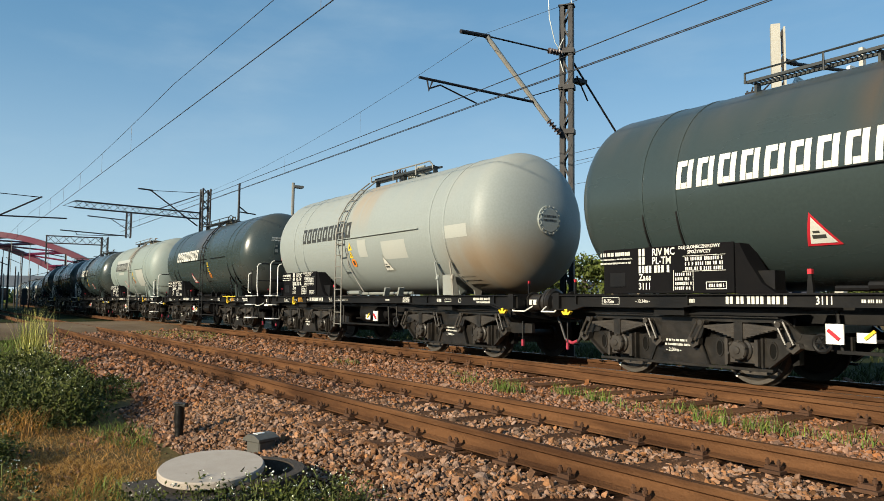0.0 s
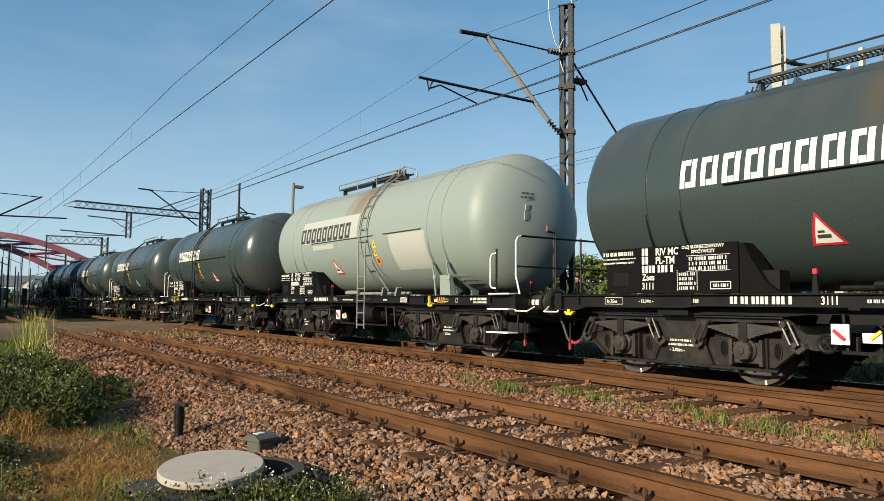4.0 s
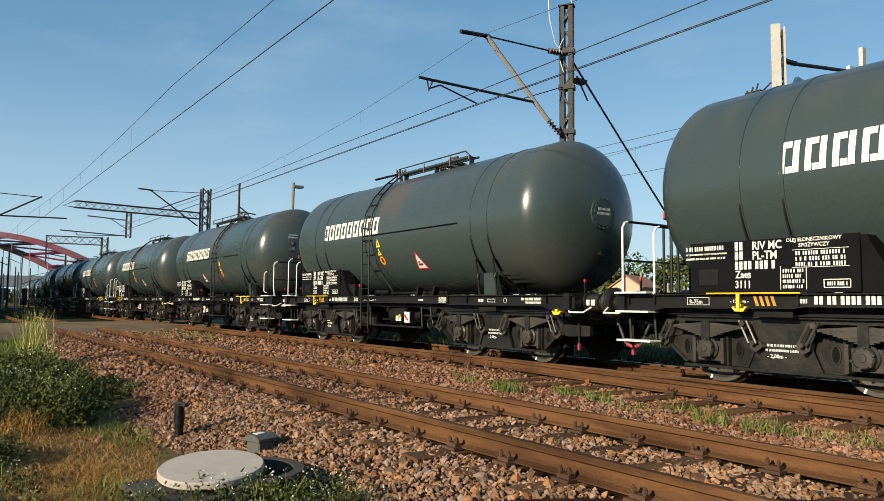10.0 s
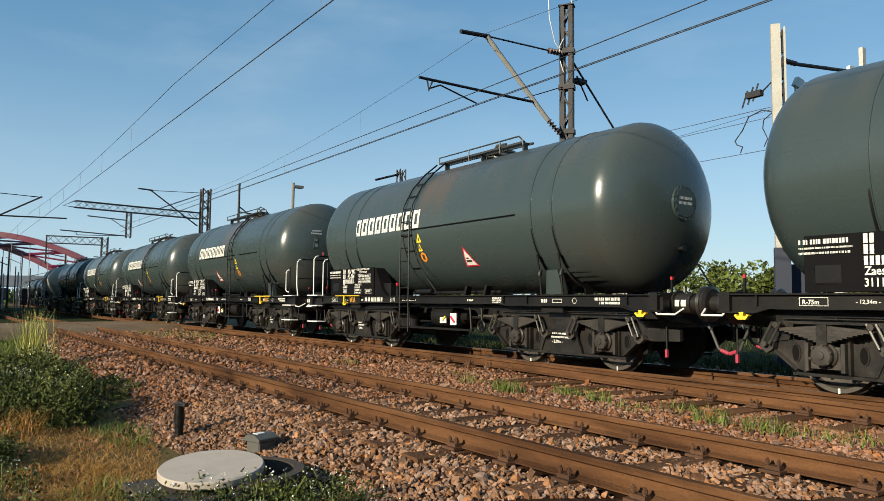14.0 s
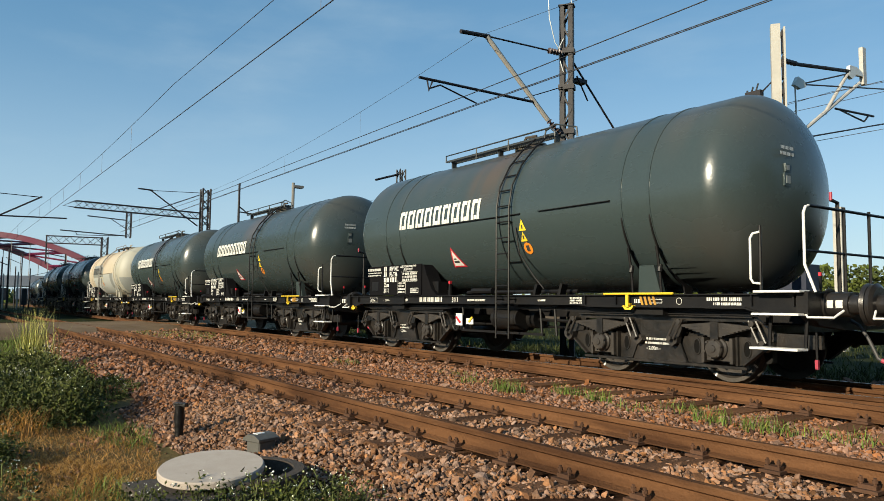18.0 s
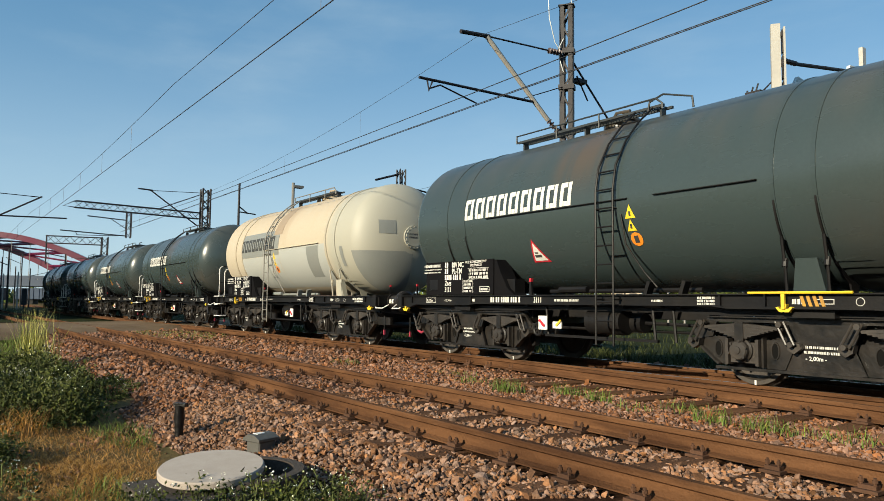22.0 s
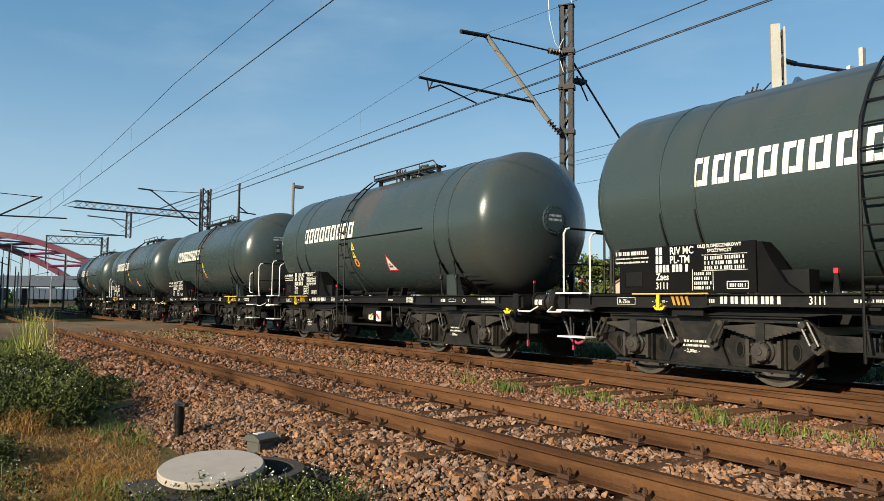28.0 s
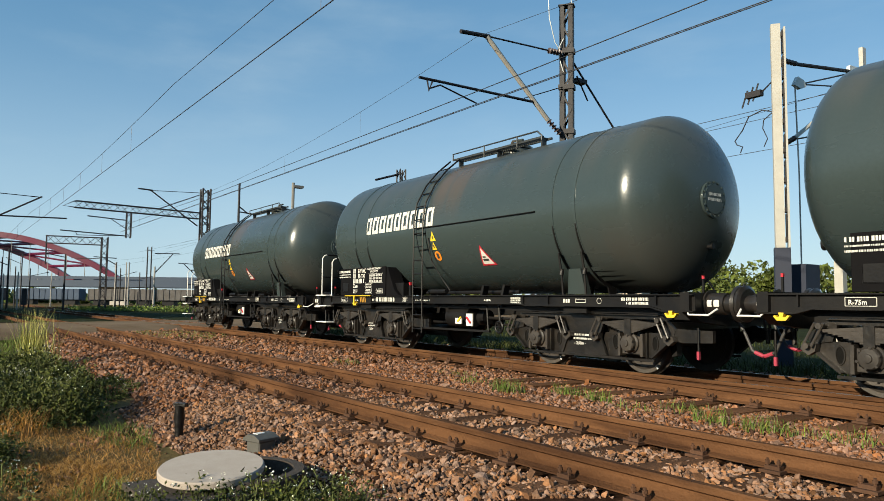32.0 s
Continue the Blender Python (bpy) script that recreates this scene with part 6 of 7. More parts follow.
dry = np.concatenate([scatter(rng0, 2600, -6.6, 0.75, 1.2, 0.6), scatter(rng0, 3600, -7.9, 1.15, 1.6, 0.75), scatter(rng0, 2600, -6.2, 1.25, 1.1, 0.5), scatter(rng0, 1500, -5.75, 0.95, 0.6, 0.35)])
dry = dry[[not is_bed(a, b - 0.25) for a, b in dry]]
grass("dry_grass", dry, 0.085, STRAW, "trampled straw-coloured dry grass", 34, 0.005, 1.3)
grass("dead_stalks", scatter(rng0, 260, -9.25, 0.85, 0.42, 0.24), 0.30, STRAW, "reddish brown dead stalks at the foot of the weeds", 37, 0.006, 0.7)
mixg = np.concatenate([scatter(rng0, 420, -5.0, 1.9, 0.45, 0.5), scatter(rng0, 500, -5.75, 1.15, 0.6, 0.4), scatter(rng0, 350, -8.6, 1.75, 0.8, 0.3)])
grass("short_grass", mixg, 0.13, GRASS, "short yellowish green grass on dry soil", 35, 0.006, 0.6)
for i, (x, y, n, h, r) in enumerate(((-7.95, 6.75, 190, 0.26, 0.32), (-8.35, 6.95, 90, 0.20, 0.25), (-7.25, 7.2, 120, 0.22, 0.28), (-6.6, 7.1, 90, 0.22, 0.22), (-4.74, 6.85, 110, 0.26, 0.24),
                                    (-4.15, 6.85, 150, 0.22, 0.35), (-5.4, 7.3, 90, 0.20, 0.4), (-13.4, 6.95, 110, 0.16, 0.5), (-10.3, 7.5, 100, 0.12, 0.6), (-9.2, 7.0, 90, 0.16, 0.4),
                                    (-5.9, 6.9, 80, 0.16, 0.35), (-27.0, 7.2, 1700, 0.17, 3.2), (-22.0, 7.0, 200, 0.12, 2.0), (-3.4, 7.0, 120, 0.2, 0.5))):
    grass("grass_tuft", scatter(rng0, int(n * 0.75), x, y, r, r * 0.5), h * 0.8, GRASS, "fresh green grass tuft in the ballast", 40 + i, 0.009, 0.35)


def tree(x, y, height, spread_r, seed, n, size, z=None, label="leafy deciduous tree with an uneven crown"):
    rng = np.random.default_rng(seed)
    root = tagged(new("tree"), label, "tree", "trees behind the railway")
    z = ground_z(x, y) if z is None else z
    bm = bmesh.new()
    top = height * 0.55
    cyl(bm, (x, y, z - 0.2), (x, y, z + top), 0.035 * height, 8, 0.015 * height)
    blobs = []
    for k in range(11):
        a = 2 * math.pi * k / 11 * 2.4 + rng.uniform(0, 1)
        zz = z + height * rng.uniform(0.32, 0.88)
        r = spread_r * rng.uniform(0.35, 0.85) * (1.15 - (zz - z) / height * 0.6)
        e = Vector((x + r * math.cos(a), y + r * math.sin(a), zz))
        cyl(bm, (x, y, z + min(top, (zz - z) * 0.7)), e, 0.012 * height, 6, 0.004 * height)
        blobs.append((e, spread_r * rng.uniform(0.32, 0.55)))
    blobs.append((Vector((x, y, z + height * 0.82)), spread_r * 0.5))
    part("trunk", bm, BARK, root)
    pts = []
    for c, r in blobs:
        m = n // len(blobs)
        v = rng.normal(size=(m, 3))
        v /= np.linalg.norm(v, axis=1)[:, None]
        v *= (r * rng.uniform(0.45, 1.1, m) ** 0.6)[:, None]
        v[:, 2] *= 0.8
        pts.append(v + np.array(c[:]))
    ob = new("crown", leaves("crown", np.concatenate(pts), size, rng, TREE_LEAF, 1.4))
    ob.parent = root
    return root


rngt = random.Random(8)
for x, y, hh, rr in ((-57, 46, 6.4, 3.0), (-54, 49, 7.0, 3.4), (-58.5, 61.0, 8.4, 4.0), (-55.5, 63.0, 7.8, 3.7), (-54.5, 70.5, 8.2, 3.9), (-49.5, 71.5, 7.2, 3.6), (-40.5, 66, 6.4, 3.6), (-37.5, 66, 5.8, 3.2),
                     (-36, 72, 6.2, 3.6), (-33, 73, 5.6, 3.4), (-30, 75, 5.6, 3.2), (-26, 77, 6.2, 3.6), (-62, 43, 6.5, 3.2), (-67, 40, 6.0, 3.0), (-22, 79, 5.8, 3.4)):
    tree(x, y, hh * 0.84, rr, rngt.randrange(999), 2200, 0.30)
# unseen tall trees added beside the crossing to cast shade over the far tracks
for i, (x, y, hh) in enumerate(((-55.5, -6.5, 15.5), (-58.5, -7.5, 15.0), (-61.5, -6.0, 15.5), (-65, -7.0, 14.5), (-69, -6.5, 12.5), (-74, -7.0, 11.5), (-79, -6.5, 11.5), (-84, -7.0, 11.5),
                                  (-90, -6.5, 11.5), (-96, -7.0, 11.5), (-103, -6.5, 11.5), (-110, -7.0, 11.5), (-118, -7.5, 11.5))):
    tree(x, y, hh, 4.4, 60 + i, 5200, 0.84, label="unseen tall leafy tree added to shade the far tracks")

# ---------------------------------------------------------------- foreground fittings
LID = mat("pale_concrete_lid", (0.40, 0.345, 0.295), 0.85, 0, (0.32, 0.27, 0.225), 5, 0.7, 0.08, 120)
OLD_CONCRETE = mat("old_dark_concrete", (0.058, 0.042, 0.031), 0.9, 0, (0.030, 0.023, 0.017), 5, 0.8, 0.6, 40)
GREY_IRON = mat("grey_painted_iron", (0.085, 0.082, 0.072), 0.6, 0, (0.05, 0.046, 0.040), 8, 0.6, 0.2, 50)
BLACK_POST = mat("tarred_wood", (0.006, 0.006, 0.006), 0.35, 0, (0.014, 0.012, 0.011), 12, 0.6, 0.5, 30, spec=0.3)
CX, CY, CZ = -5.52, 1.77, -0.215
bm = bmesh.new()
lathe(bm, [(-0.058, 0.0), (-0.058, 0.376), (-0.050, 0.385), (-0.010, 0.385), (0.0, 0.376), (0.0, 0.0)], 56, "z")
bmesh.ops.transform(bm, matrix=Matrix.Translation((CX, CY, CZ)) @ Matrix.Rotation(radians(6.0), 4, (0.57, 0.82, 0)), verts=bm.verts[:])
lid = thing("manhole_lid", bm, LID, "pale round concrete lid lying askew on a chamber", "manhole lid")
bm = bmesh.new()
lathe(bm, [(-0.62, 0.37), (-0.62, 0.48), (CZ - 0.085, 0.48), (CZ - 0.07, 0.465), (CZ - 0.07, 0.385), (-0.62, 0.37)], 40, "z", (CX - 0.06, CY + 0.27, 0))
chamber = tagged(new("cable_chamber", finish(bm, "cable_chamber", OLD_CONCRETE)), "dark weathered concrete chamber ring under a lid", "cable chamber")
bm = bmesh.new()
prism(bm, [(-0.55, -0.5), (0.60, -0.5), (0.52, CZ - 0.115), (-0.50, CZ - 0.165)], CY - 0.52, CY + 0.1)
for v in bm.verts:
    v.co.x += CX
thing("chamber_slab", bm, OLD_CONCRETE, "cracked dark concrete slab beside a lid", "concrete slab")
bx, by = -6.54, 2.55
box_root = tagged(new("track_box"), "grey painted iron trackside box with a hinged cap", "trackside box")
bm = soft_box(-0.09, 0.09, -0.10, 0.10, -0.55, -0.265, 0.012)
part("box_body", bm, GREY_IRON, box_root).matrix_basis = pose(bx, by, 0, 0, 0, 20)
bm = bmesh.new()
prism(bm, [(-0.11, -0.264), (0.11, -0.264), (0.11, -0.24), (0.04, -0.205), (-0.05, -0.205), (-0.11, -0.24)], -0.12, 0.12)
part("cap", bm, GREY_IRON, box_root).matrix_basis = pose(bx, by, 0, 0, 0, 20)
bm = bmesh.new()
box(bm, -0.03, 0.03, -0.07, 0.02, -0.204, -0.198)
part("label_plate", bm, WHITE_PAINT, box_root, "small pale plate").matrix_basis = pose(bx, by, 0, 0, 0, 20)
post = tagged(new("stub_post"), "short tarred black post standing in the ballast", "post")
bm = bmesh.new()
lathe(bm, [(-0.6, 0.0), (-0.6, 0.040), (-0.32, 0.045), (-0.22, 0.055), (-0.12, 0.048), (-0.09, 0.052), (-0.08, 0.0)], 14, "z", (-7.95, 2.19, 0))
part("shaft", bm, BLACK_POST, post)
bm = bmesh.new()
box(bm, -0.06, 0.08, -0.03, 0.03, -0.105, -0.065)
ob = part("cap", bm, BLACK_POST, post)
ob.matrix_basis = pose(-7.95, 2.19, 0, 0, 0, 40)

# ---------------------------------------------------------------- far side of the crossing
RED_STEEL = mat("red_painted_steel", (0.105, 0.004, 0.026), 0.32, 0, (0.065, 0.004, 0.018), 0.1, 0.6)
# blue-grey deck, the blue of distant haze mixed into its colour
DECK = mat("bridge_deck_hazed_blue_grey", (0.026, 0.046, 0.082), 0.6, 0, (0.034, 0.052, 0.082), 0.05, 0.6)
PIER = mat("bridge_concrete", (0.33, 0.31, 0.28), 0.9, 0, (0.26, 0.24, 0.22), 0.2, 0.6)
WAGON_GREY = mat("wagon_faded_grey", (0.105, 0.098, 0.092), 0.8, 0, (0.060, 0.050, 0.044), 0.6, 0.8)
WAGON_BLUE = mat("wagon_faded_blue", (0.030, 0.055, 0.100), 0.7, 0, (0.024, 0.040, 0.065), 0.6, 0.8)
WAGON_BROWN = mat("wagon_brown", (0.075, 0.050, 0.042), 0.8, 0, (0.05, 0.035, 0.03), 0.6, 0.8)
ROOF_RED = mat("roof_tile_orange", (0.36, 0.17, 0.09), 0.8, 0, (0.26, 0.12, 0.07), 1.5, 0.7)
RENDER_WALL = mat("house_wall_cream", (0.44, 0.36, 0.26), 0.9, 0, (0.36, 0.30, 0.22), 1, 0.6)
DARK_GLASS = mat("window_dark_glass", (0.03, 0.035, 0.04), 0.1, 0, (0.05, 0.055, 0.06), 1, 0.5)

# arch bridge
A, Bv = Vector((-247.0, 48.4, 0)), Vector((-298.4, -29.3, 0))
across = Vector((19.5, 11.0, 0))
bridge = tagged(new("arch_bridge"), "red steel arch bridge with a blue-grey deck over the railway", "bridge")


def arch_at(k, side):
    p = A.lerp(Bv, k) - across * side
    return p + Vector((0, 0, 7.2 + 59.0 * k * (1 - k)))


for side in (0, 1):
    bm = bmesh.new()
    rings = []
    for i in range(33):
        k = i / 32
        c = arch_at(k, side)
        d = (arch_at(min(1, k + 0.01), side) - arch_at(max(0, k - 0.01), side)).normalized()
        s = d.cross(Vector((0, 0, 1))).normalized()
        t = s.cross(d)
        rings.append([bm.verts.new(c + s * a * 0.7 + t * b * 0.9) for a, b in ((-1, -1), (1, -1), (1, 1), (-1, 1))])
    for a, b in zip(rings, rings[1:]):
        for i in range(4):
            bm.faces.new((a[i], b[i], b[(i + 1) % 4], a[(i + 1) % 4]))
    bmesh.ops.recalc_face_normals(bm, faces=bm.faces[:])
    part("arch_rib", bm, RED_STEEL, bridge)
    for i in range(1, 16):
        k = i / 16
        c = arch_at(k, side)
        bar("hanger", [c, (c.x, c.y, 7.6)], 0.10, STEEL_PALE, bridge, 5)
for i in range(1, 11):
    bar("wind_brace", [arch_at(i / 11, 0), arch_at(i / 11, 1)], 0.45, RED_STEEL, bridge, 6)
    if i < 10:
        bar("wind_brace", [arch_at(i / 11, 0), arch_at((i + 1) / 11, 1)], 0.30, RED_STEEL, bridge, 6)


def bridge_slab(name, a, b, w0, w1, z0, z1, m):
    d = (b - a).normalized()
    s = Vector((0.83, -0.56, 0)).normalized()
    bm = bmesh.new()
    lo = [a - s * w0, b - s * w0, b - s * w1, a - s * w1]
    vs = [bm.verts.new((p.x, p.y, z)) for z in (z0, z1) for p in lo]
    for f in ((0, 1, 2, 3), (4, 7, 6, 5), (0, 4, 5, 1), (1, 5, 6, 2), (2, 6, 7, 3), (3, 7, 4, 0)):
        bm.faces.new([vs[i] for i in f])
    bmesh.ops.recalc_face_normals(bm, faces=bm.faces[:])
    return part(name, bm, m, bridge)


far_a, far_b = A + (A - Bv).normalized() * 160, Bv - (A - Bv).normalized() * 60
bridge_slab("deck", far_a, far_b, -1.5, 13.5, 5.2, 7.3, DECK)
bridge_slab("parapet", far_a, far_b, -1.7, -1.4, 7.6, 8.5, DECK)
bridge_slab("parapet", far_a, far_b, 13.4, 13.7, 7.6, 8.5, DECK)
for k in (-2.0, -1.4, -0.75, -0.1, 1.1):
    p = A.lerp(Bv, k * 0.6 if k < 0 else k) - across * 0.5
    bm = bmesh.new()
    box(bm, -1.0, 1.0, -6.0, 6.0, -1.0, 5.4)
    ob = part("pier", bm, PIER, bridge)
    ob.matrix_basis = pose(p.x, p.y, 0, 0, 0, math.degrees(math.atan2(across.y, across.x)) + 90)


def open_wagon(x, y, rz, m, label):
    """A high-sided open goods wagon standing on the far tracks."""
    root = tagged(new("goods_wagon"), label, "goods wagon", "goods wagons on the far tracks")
    bm = bmesh.new()
    box(bm, -6.6, 6.6, -1.4, 1.4, 1.1, 3.35)
    bm2 = bmesh.new()
    box(bm2, -6.4, 6.4, -1.25, 1.25, 3.352, 3.356)
    part("wagon_body", bm, m, root)
    part("load", bm2, WAGON_BROWN, root)
    for i in range(12):
        bm = bmesh.new()
        xx = -6.5 + 13.0 * i / 11
        box(bm, xx - 0.07, xx + 0.07, -1.5, -1.402, 1.1, 3.3)
        part("stanchion", bm, m, root)
    bm = bmesh.new()
    box(bm, -6.9, 6.9, -0.9, 0.9, 0.85, 1.098)
    part("wagon_frame", bm, FRAME_BLACK, root)
    for s in (-4.4, 4.4):
        bm = bmesh.new()
        box(bm, s - 1.2, s + 1.2, -1.05, 1.05, 0.0, 0.85)
        part("bogie", bm, FRAME_BLACK, root)
    root.matrix_basis = pose(x, y, 0.0, 0, 0, rz)
    return root


ang = math.degrees(math.atan2(42.6 - 23.5, -153.5 + 166.9))
for i in range(4):
    k = i * 14.2
    dx, dy = math.cos(radians(ang)), math.sin(radians(ang))
    open_wagon(-161 + dx * k, 32 + dy * k, ang, (WAGON_GREY, WAGON_GREY, WAGON_GREY, WAGON_BROWN)[i], ("faded grey high-sided goods wagon", "faded grey high-sided goods wagon", "faded grey high-sided goods wagon", "dark brown high-sided goods wagon")[i])
open_wagon(-171.5, 20.0, ang, WAGON_BLUE, "faded blue high-sided goods wagon")
open_wagon(-181.0, 6.5, ang, WAGON_BROWN, "dark brown high-sided goods wagon")

# lattice mast with a boom across the tracks
boom = tagged(new("boom_mast"), "dark lattice mast with a long boom across the tracks", "catenary mast")
lattice("boom_post", (-50, 15, -0.6), (-50, 15, 8.75), 0.52, 0.52, boom, MAST_DARK, 0.55, 0.065)
lattice("boom_beam", (-50, 14.6, 6.85), (-50, 6.9, 7.0), 0.35, 0.42, boom, MAST_DARK, 0.45, 0.032)
bar("boom_tip", [(-50, 6.9, 7.20), (-50, 6.25, 6.86), (-50, 6.9, 6.80)], 0.03, MAST_DARK, boom)
lattice("drop_post", (-50, 10.1, 6.75), (-50, 10.1, 5.05), 0.28, 0.28, boom, MAST_DARK, 0.4, 0.03)
bar("drop_arm", [(-50, 9.95, 6.20), (-50, 7.65, 6.32)], 0.035, MAST_DARK, boom)
bar("drop_brace", [(-50, 9.0, 6.24), (-50, 9.95, 5.65)], 0.022, MAST_DARK, boom)
bar("drop_arm", [(-50, 9.95, 5.18), (-50, 6.15, 5.32)], 0.035, MAST_DARK, boom)
bar("drop_brace", [(-50, 7.0, 5.28), (-50, 7.1, 5.08), (-50, 9.4, 5.15)], 0.022, MAST_DARK, boom)
bar("stay_arm", [(-50, 14.5, 6.15), (-50, 11.4, 8.30)], 0.045, MAST_DARK, boom)
bar("stay_arm", [(-50, 11.5, 8.32), (-50, 10.6, 8.36)], 0.05, MAST_DARK, boom)
bar("stay_tie", [(-50, 11.4, 8.30), (-50, 14.7, 8.45)], 0.02, MAST_DARK, boom)
bar("stay_tie", [(-50, 12.0, 7.15), (-50, 14.7, 8.35)], 0.03, MAST_DARK, boom)

# portal further on
portal = tagged(new("portal_mast"), "lattice portal with a truss beam above the tracks", "catenary mast")
lattice("portal_post", (-108.4, 18.9, -0.6), (-108.4, 18.9, 9.7), 0.75, 0.75, portal, MAST_DARK, 0.8, 0.07)
lattice("portal_beam", (-108.5, 18.6, 9.1), (-113.0, 12.3, 9.35), 0.5, 1.0, portal, MAST_DARK, 1.0, 0.07)
bar("portal_drop", [(-113.0, 12.3, 9.8), (-113.0, 12.3, 5.9)], 0.10, MAST_DARK, portal)
bar("portal_tie", [(-108.4, 18.7, 6.7), (-111.0, 15.2, 6.8)], 0.05, MAST_DARK, portal)


def plain_mast(x, y, top, r, m, label, arms=(), name="line_mast"):
    root = tagged(new(name), label, "mast", "masts on the far side")
    bm = bmesh.new()
    cyl(bm, (x, y, -0.7), (x, y, top), r, 10, r * 0.7)
    part("pole", bm, m, root)
    for dx, dy, z0, z1 in arms:
        bar("arm", [(x, y, z0), (x + dx, y + dy, z1)], r * 0.45, MAST_DARK, root, 6)
    return root


plain_mast(-104.4, 7.35, 7.3, 0.14, MAST_DARK, "thin dark line mast with a signal head", [(0, 1.6, 6.9, 7.0), (0, -1.6, 5.2, 5.9)])
bm = bmesh.new()
box(bm, -104.55, -104.2, 8.9, 9.5, 0.3, 2.4)
box(bm, -104.45, -104.3, 9.1, 9.3, -0.6, 0.31)
thing("signal_cabinet", bm, MAST_DARK, "dark signal cabinet on a short post", "signal cabinet")
plain_mast(-100.4, 13.1, 6.7, 0.13, MAST_DARK, "thin dark line mast", [(0, -2.2, 6.3, 6.7)])
plain_mast(-103.9, 8.4, 4.4, 0.10, PIER, "thin pale concrete post")
plain_mast(-104.8, 6.9, 4.2, 0.10, PIER, "thin pale concrete post")
plain_mast(-118.4, 22.4, 6.8, 0.17, PIER, "pale banded concrete mast", [(0, -1.8, 6.4, 7.4), (0, -3.2, 7.4, 7.5)])
plain_mast(-117.2, 24.0, 6.8, 0.12, PIER, "pale concrete mast on the far side")
plain_mast(-115.5, 26.2, 9.2, 0.12, MAST_DARK, "slim dark twin line mast", [(0, 1.0, 8.6, 8.6)])
plain_mast(-115.2, 26.7, 9.2, 0.12, MAST_DARK, "slim dark twin line mast")
plain_mast(-115.0, 27.2, 6.2, 0.17, PIER, "pale concrete mast with a dark arm", [(0, 2.6, 5.2, 8.2), (0, 3.6, 8.2, 8.3)])
plain_mast(-116.8, 25.3, 2.3, 0.10, MAST_DARK, "dark low signal post")
plain_mast(-108.0, 32.0, 5.0, 0.14, PIER, "pale concrete mast with a dark arm", [(0, -2.4, 4.2, 6.4), (0, -3.2, 6.4, 6.5)])
plain_mast(-51.85, 18.0, 9.7, 0.11, MAST_DARK, "slim dark line mast with a short bracket", [(0, 1.3, 7.6, 7.5), (0, 0.7, 8.0, 7.52)])
lamp = tagged(new("street_lamp"), "pale lamp post with a flat lamp head", "street lamp")
bar("lamp_post", [(-42.0, 18.0, -0.6), (-42.0, 18.0, 8.45)], 0.10, STEEL_PALE, lamp)
bm = bmesh.new()
box(bm, -42.25, -41.85, 18.0, 18.65, 8.15, 8.30)
part("lamp_head", bm, STEEL_PALE, lamp)
ml = tagged(new("lattice_mast"), "dark lattice mast with a bent arm", "mast")
lattice("mast_lattice", (-29.2, 18, -0.6), (-29.2, 18, 7.40), 0.30, 0.30, ml, MAST_DARK, 0.5, 0.04)
bar("arm", [(-29.2, 18, 7.2), (-29.2, 16.6, 6.75)], 0.05, MAST_DARK, ml)
bar("arm", [(-29.2, 18.2, 6.6), (-29.2, 19.8, 6.4)], 0.04, MAST_DARK, ml)
# cantilever of a mast that stands just out of view beside the near track
nm = tagged(new("catenary_mast"), "dark steel mast with cantilever arms over the near track", "catenary mast")
lattice("mast_lattice", (-52.0, 1.2, -0.6), (-52.0, 1.2, 8.6), 0.35, 0.35, nm, MAST_DARK, 0.6, 0.04)
bar("cantilever_tube", [(-52.0, 1.3, 5.15), (-52.0, 5.3, 7.55)], 0.05, MAST_DARK, nm)
bar("top_tie", [(-52.0, 1.3, 7.6), (-52.0, 5.2, 7.50)], 0.025, MAST_DARK, nm)
bar("registration_tube", [(-52.0, 1.3, 6.12), (-52.0, 6.75, 6.26)], 0.045, MAST_DARK, nm)

# masts and signal posts among the far tracks
FAR_MASTS = [(-117.8, 7.5, 6.9), (-117.7, 8.3, 7.2), (-124.6, 9.7, 5.9), (-129.5, 10.9, 8.1), (-117.5, 10.95, 5.4), (-134.1, 15.6, 5.5), (-138.9, 18.1, 6.25), (-108.1, 20.5, 6.3), (-122.7, 23.9, 6.1), (-117.6, 23.7, 6.8), (-125.1, 27.3, 5.6)]
FAR_BUSHES = [(-118.6, 18.6, 1.6, 1.3), (-108.0, 20.7, 1.8, 1.3), (-107.6, 23.2, 1.9, 1.5), (-101.6, 26.2, 2.0, 1.4), (-112.0, 29.0, 2.5, 1.8), (-122.0, 21.5, 2.0, 1.2)]
for i, (x, y, top) in enumerate(FAR_MASTS):
    m = PIER if i in (5, 6, 9) else MAST_DARK
    arms = [(0, -2.2 if i % 2 else 2.4, top * 0.80, top * 0.92)] if i in (1, 3, 4, 8, 10) else []
    plain_mast(x, y, top, 0.11, m, "thin pale mast among the far tracks" if m is PIER else "thin dark mast among the far tracks", arms)
for i, (x, y, rr, hh) in enumerate(FAR_BUSHES):
    rngb = np.random.default_rng(300 + i)
    v = rngb.normal(size=(700, 3)) * [rr * 1.1, rr * 1.1, hh * 0.17]
    v[:, 2] = np.abs(v[:, 2])
    tagged(new("bush", leaves("bush", v + np.array([x, y, -0.35]), 0.16, rngb, GRASS, 2.2)), "low sunlit scrub and grass between the far tracks", "bush", kind="stuff")

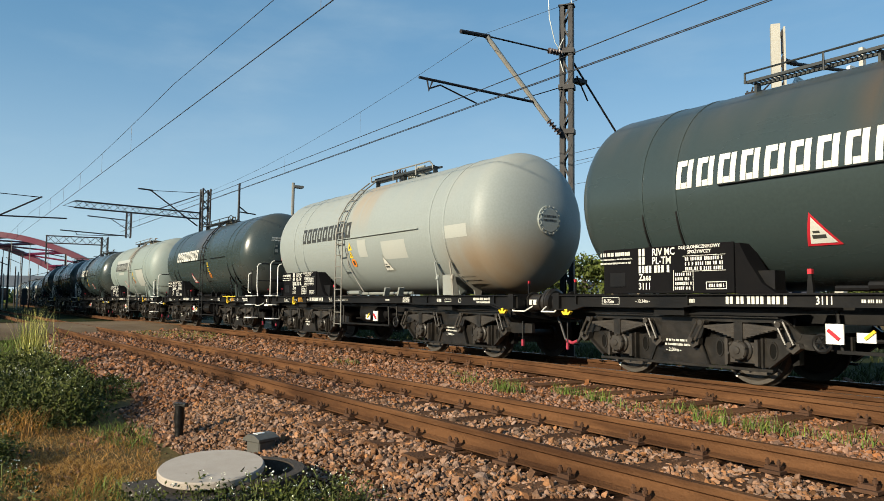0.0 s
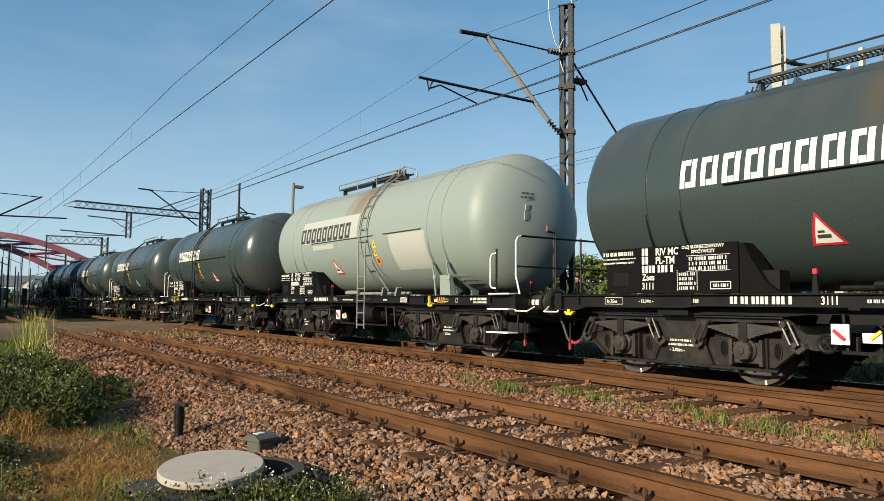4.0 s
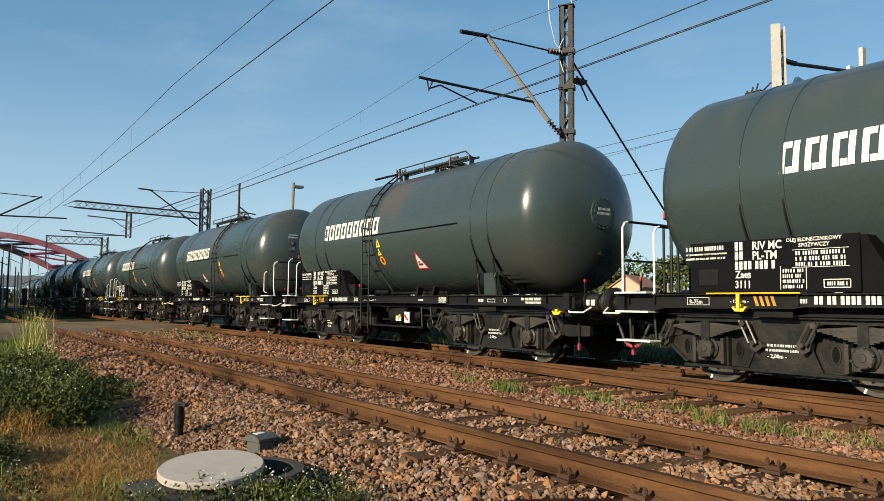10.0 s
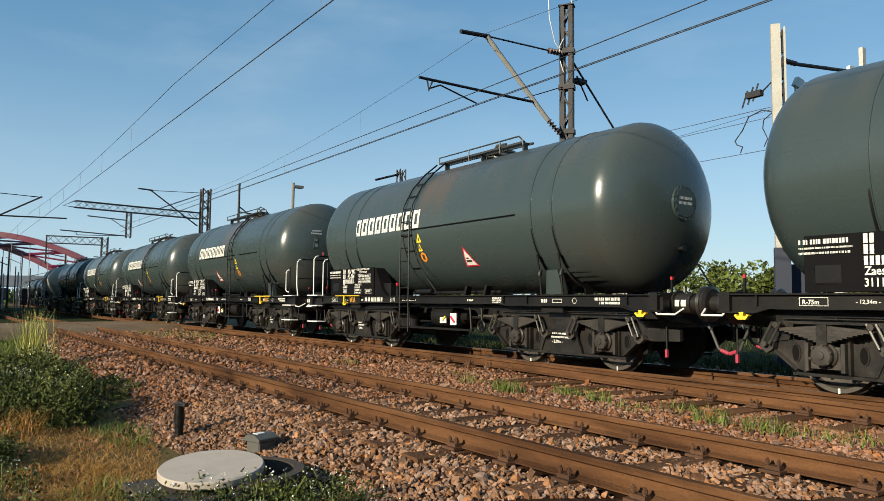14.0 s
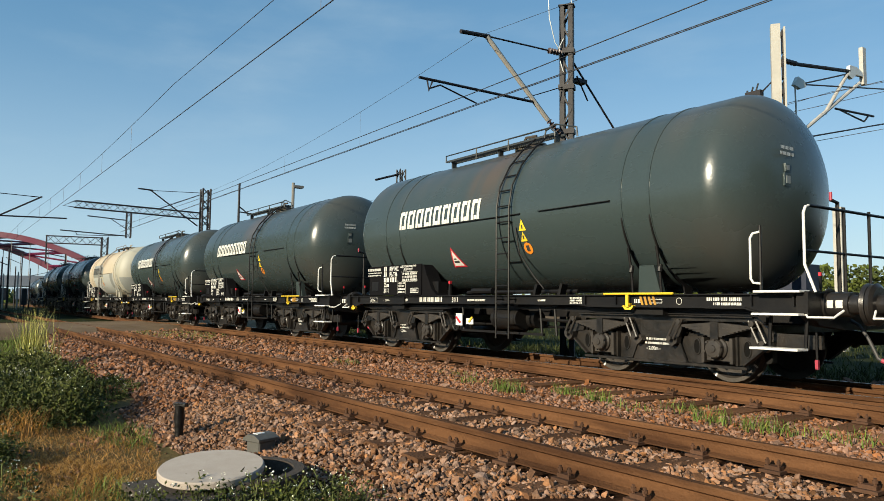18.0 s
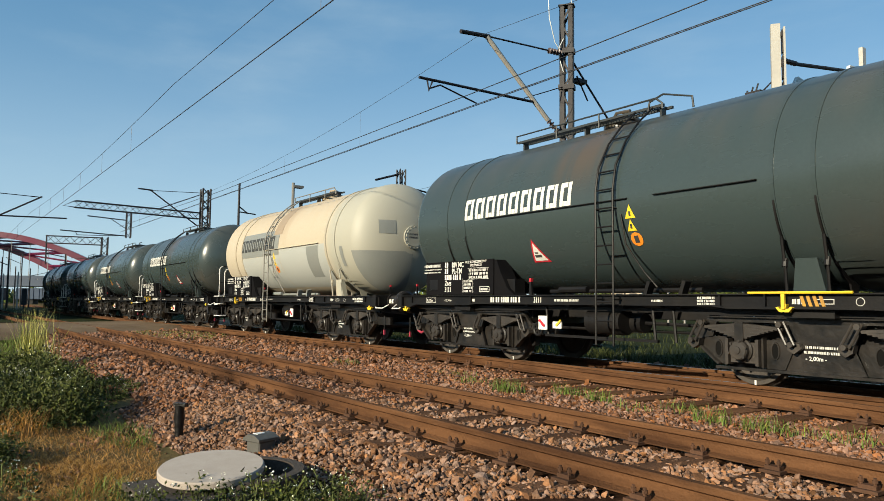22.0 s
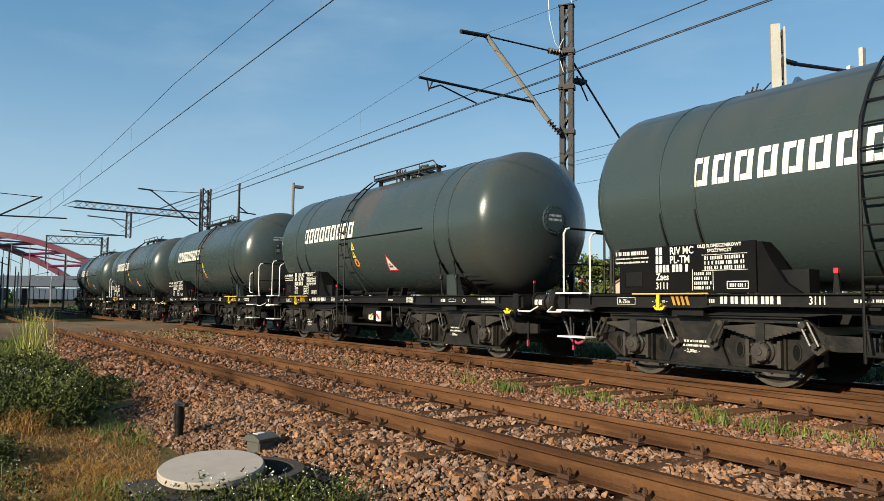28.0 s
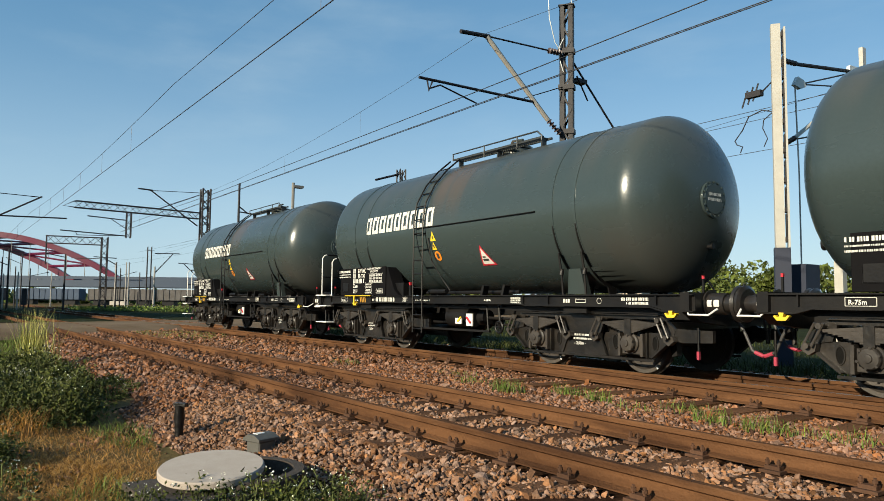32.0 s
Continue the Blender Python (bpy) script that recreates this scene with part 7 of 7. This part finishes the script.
# house and posts behind the tracks
house = tagged(new("house"), "small cream house with an orange tiled gable roof", "house")
bm = bmesh.new()
prism(bm, [(-1.5, -0.6), (1.5, -0.6), (1.5, 2.85), (0, 3.85), (-1.5, 2.85)], -2.6, 2.6)
part("house_wall", bm, RENDER_WALL, house)
for s in (-1, 1):
    bm = bmesh.new()
    prism(bm, [(s * 0.0, 3.87), (s * 1.75, 2.70), (s * 1.75, 2.82), (s * 0.0, 4.02)], -2.8, 2.8)
    part("roof", bm, ROOF_RED, house)
for xx in (-0.7, 0.7):
    bm = bmesh.new()
    box(bm, xx - 0.35, xx + 0.35, -2.65, -2.61, 1.2, 2.2)
    part("window", bm, DARK_GLASS, house)
house.matrix_basis = pose(-48.2, 57.4, 0, 0, 0, 20)
for i, (x, y, top, m) in enumerate(((-33.5, 40.5, 3.4, PIER), (-32.4, 42.0, 2.6, PIER), (-34.2, 39.6, 3.9, MAST_DARK), (-28.5, 45.0, 2.6, MAST_DARK), (-31.8, 43.0, 2.4, PIER))):
    plain_mast(x, y, top, 0.07, m, "thin pale marker post" if m is PIER else "thin dark marker post", name="marker_post")


# woods along the horizon; unseen nearer tree belt added behind the camera against skylight
rngw = np.random.default_rng(78)
pts = []
for k in range(90):
    a = radians(238 + 200 * k / 90 + rngw.uniform(-0.6, 0.6))
    d = rngw.uniform(42, 54)
    hgt = rngw.uniform(7.0, 12.0)
    m = 160
    v = rngw.normal(size=(m, 3)) * [2.2, 2.2, hgt * 0.33]
    v[:, 2] = np.abs(v[:, 2] + hgt * 0.4)
    pts.append(v + np.array([d * math.cos(a), d * math.sin(a), -0.4]))
tagged(new("tree_belt", leaves("tree_belt", np.concatenate(pts), 1.1, rngw, TREE_LEAF, 1.3)), "unseen belt of dark leafy trees added behind the camera to block skylight", "woods", kind="stuff")
# far woods
rngw = np.random.default_rng(77)
pts = []
for k in range(150):
    a = radians(100 + 130 * k / 150 + rngw.uniform(-0.4, 0.4))
    d = rngw.uniform(300, 380)
    c = np.array([d * math.cos(a), d * math.sin(a), 0.0])
    hgt = rngw.uniform(3.0, 6.0)
    m = 130
    v = rngw.normal(size=(m, 3)) * [5.0, 5.0, hgt * 0.33]
    v[:, 2] = np.abs(v[:, 2] + hgt * 0.4)
    pts.append(v + c)
tagged(new("far_woods", leaves("far_woods", np.concatenate(pts), 1.7, rngw, TREE_LEAF, 1.3)), "low dark woods along the horizon", "woods", kind="stuff")


motions()
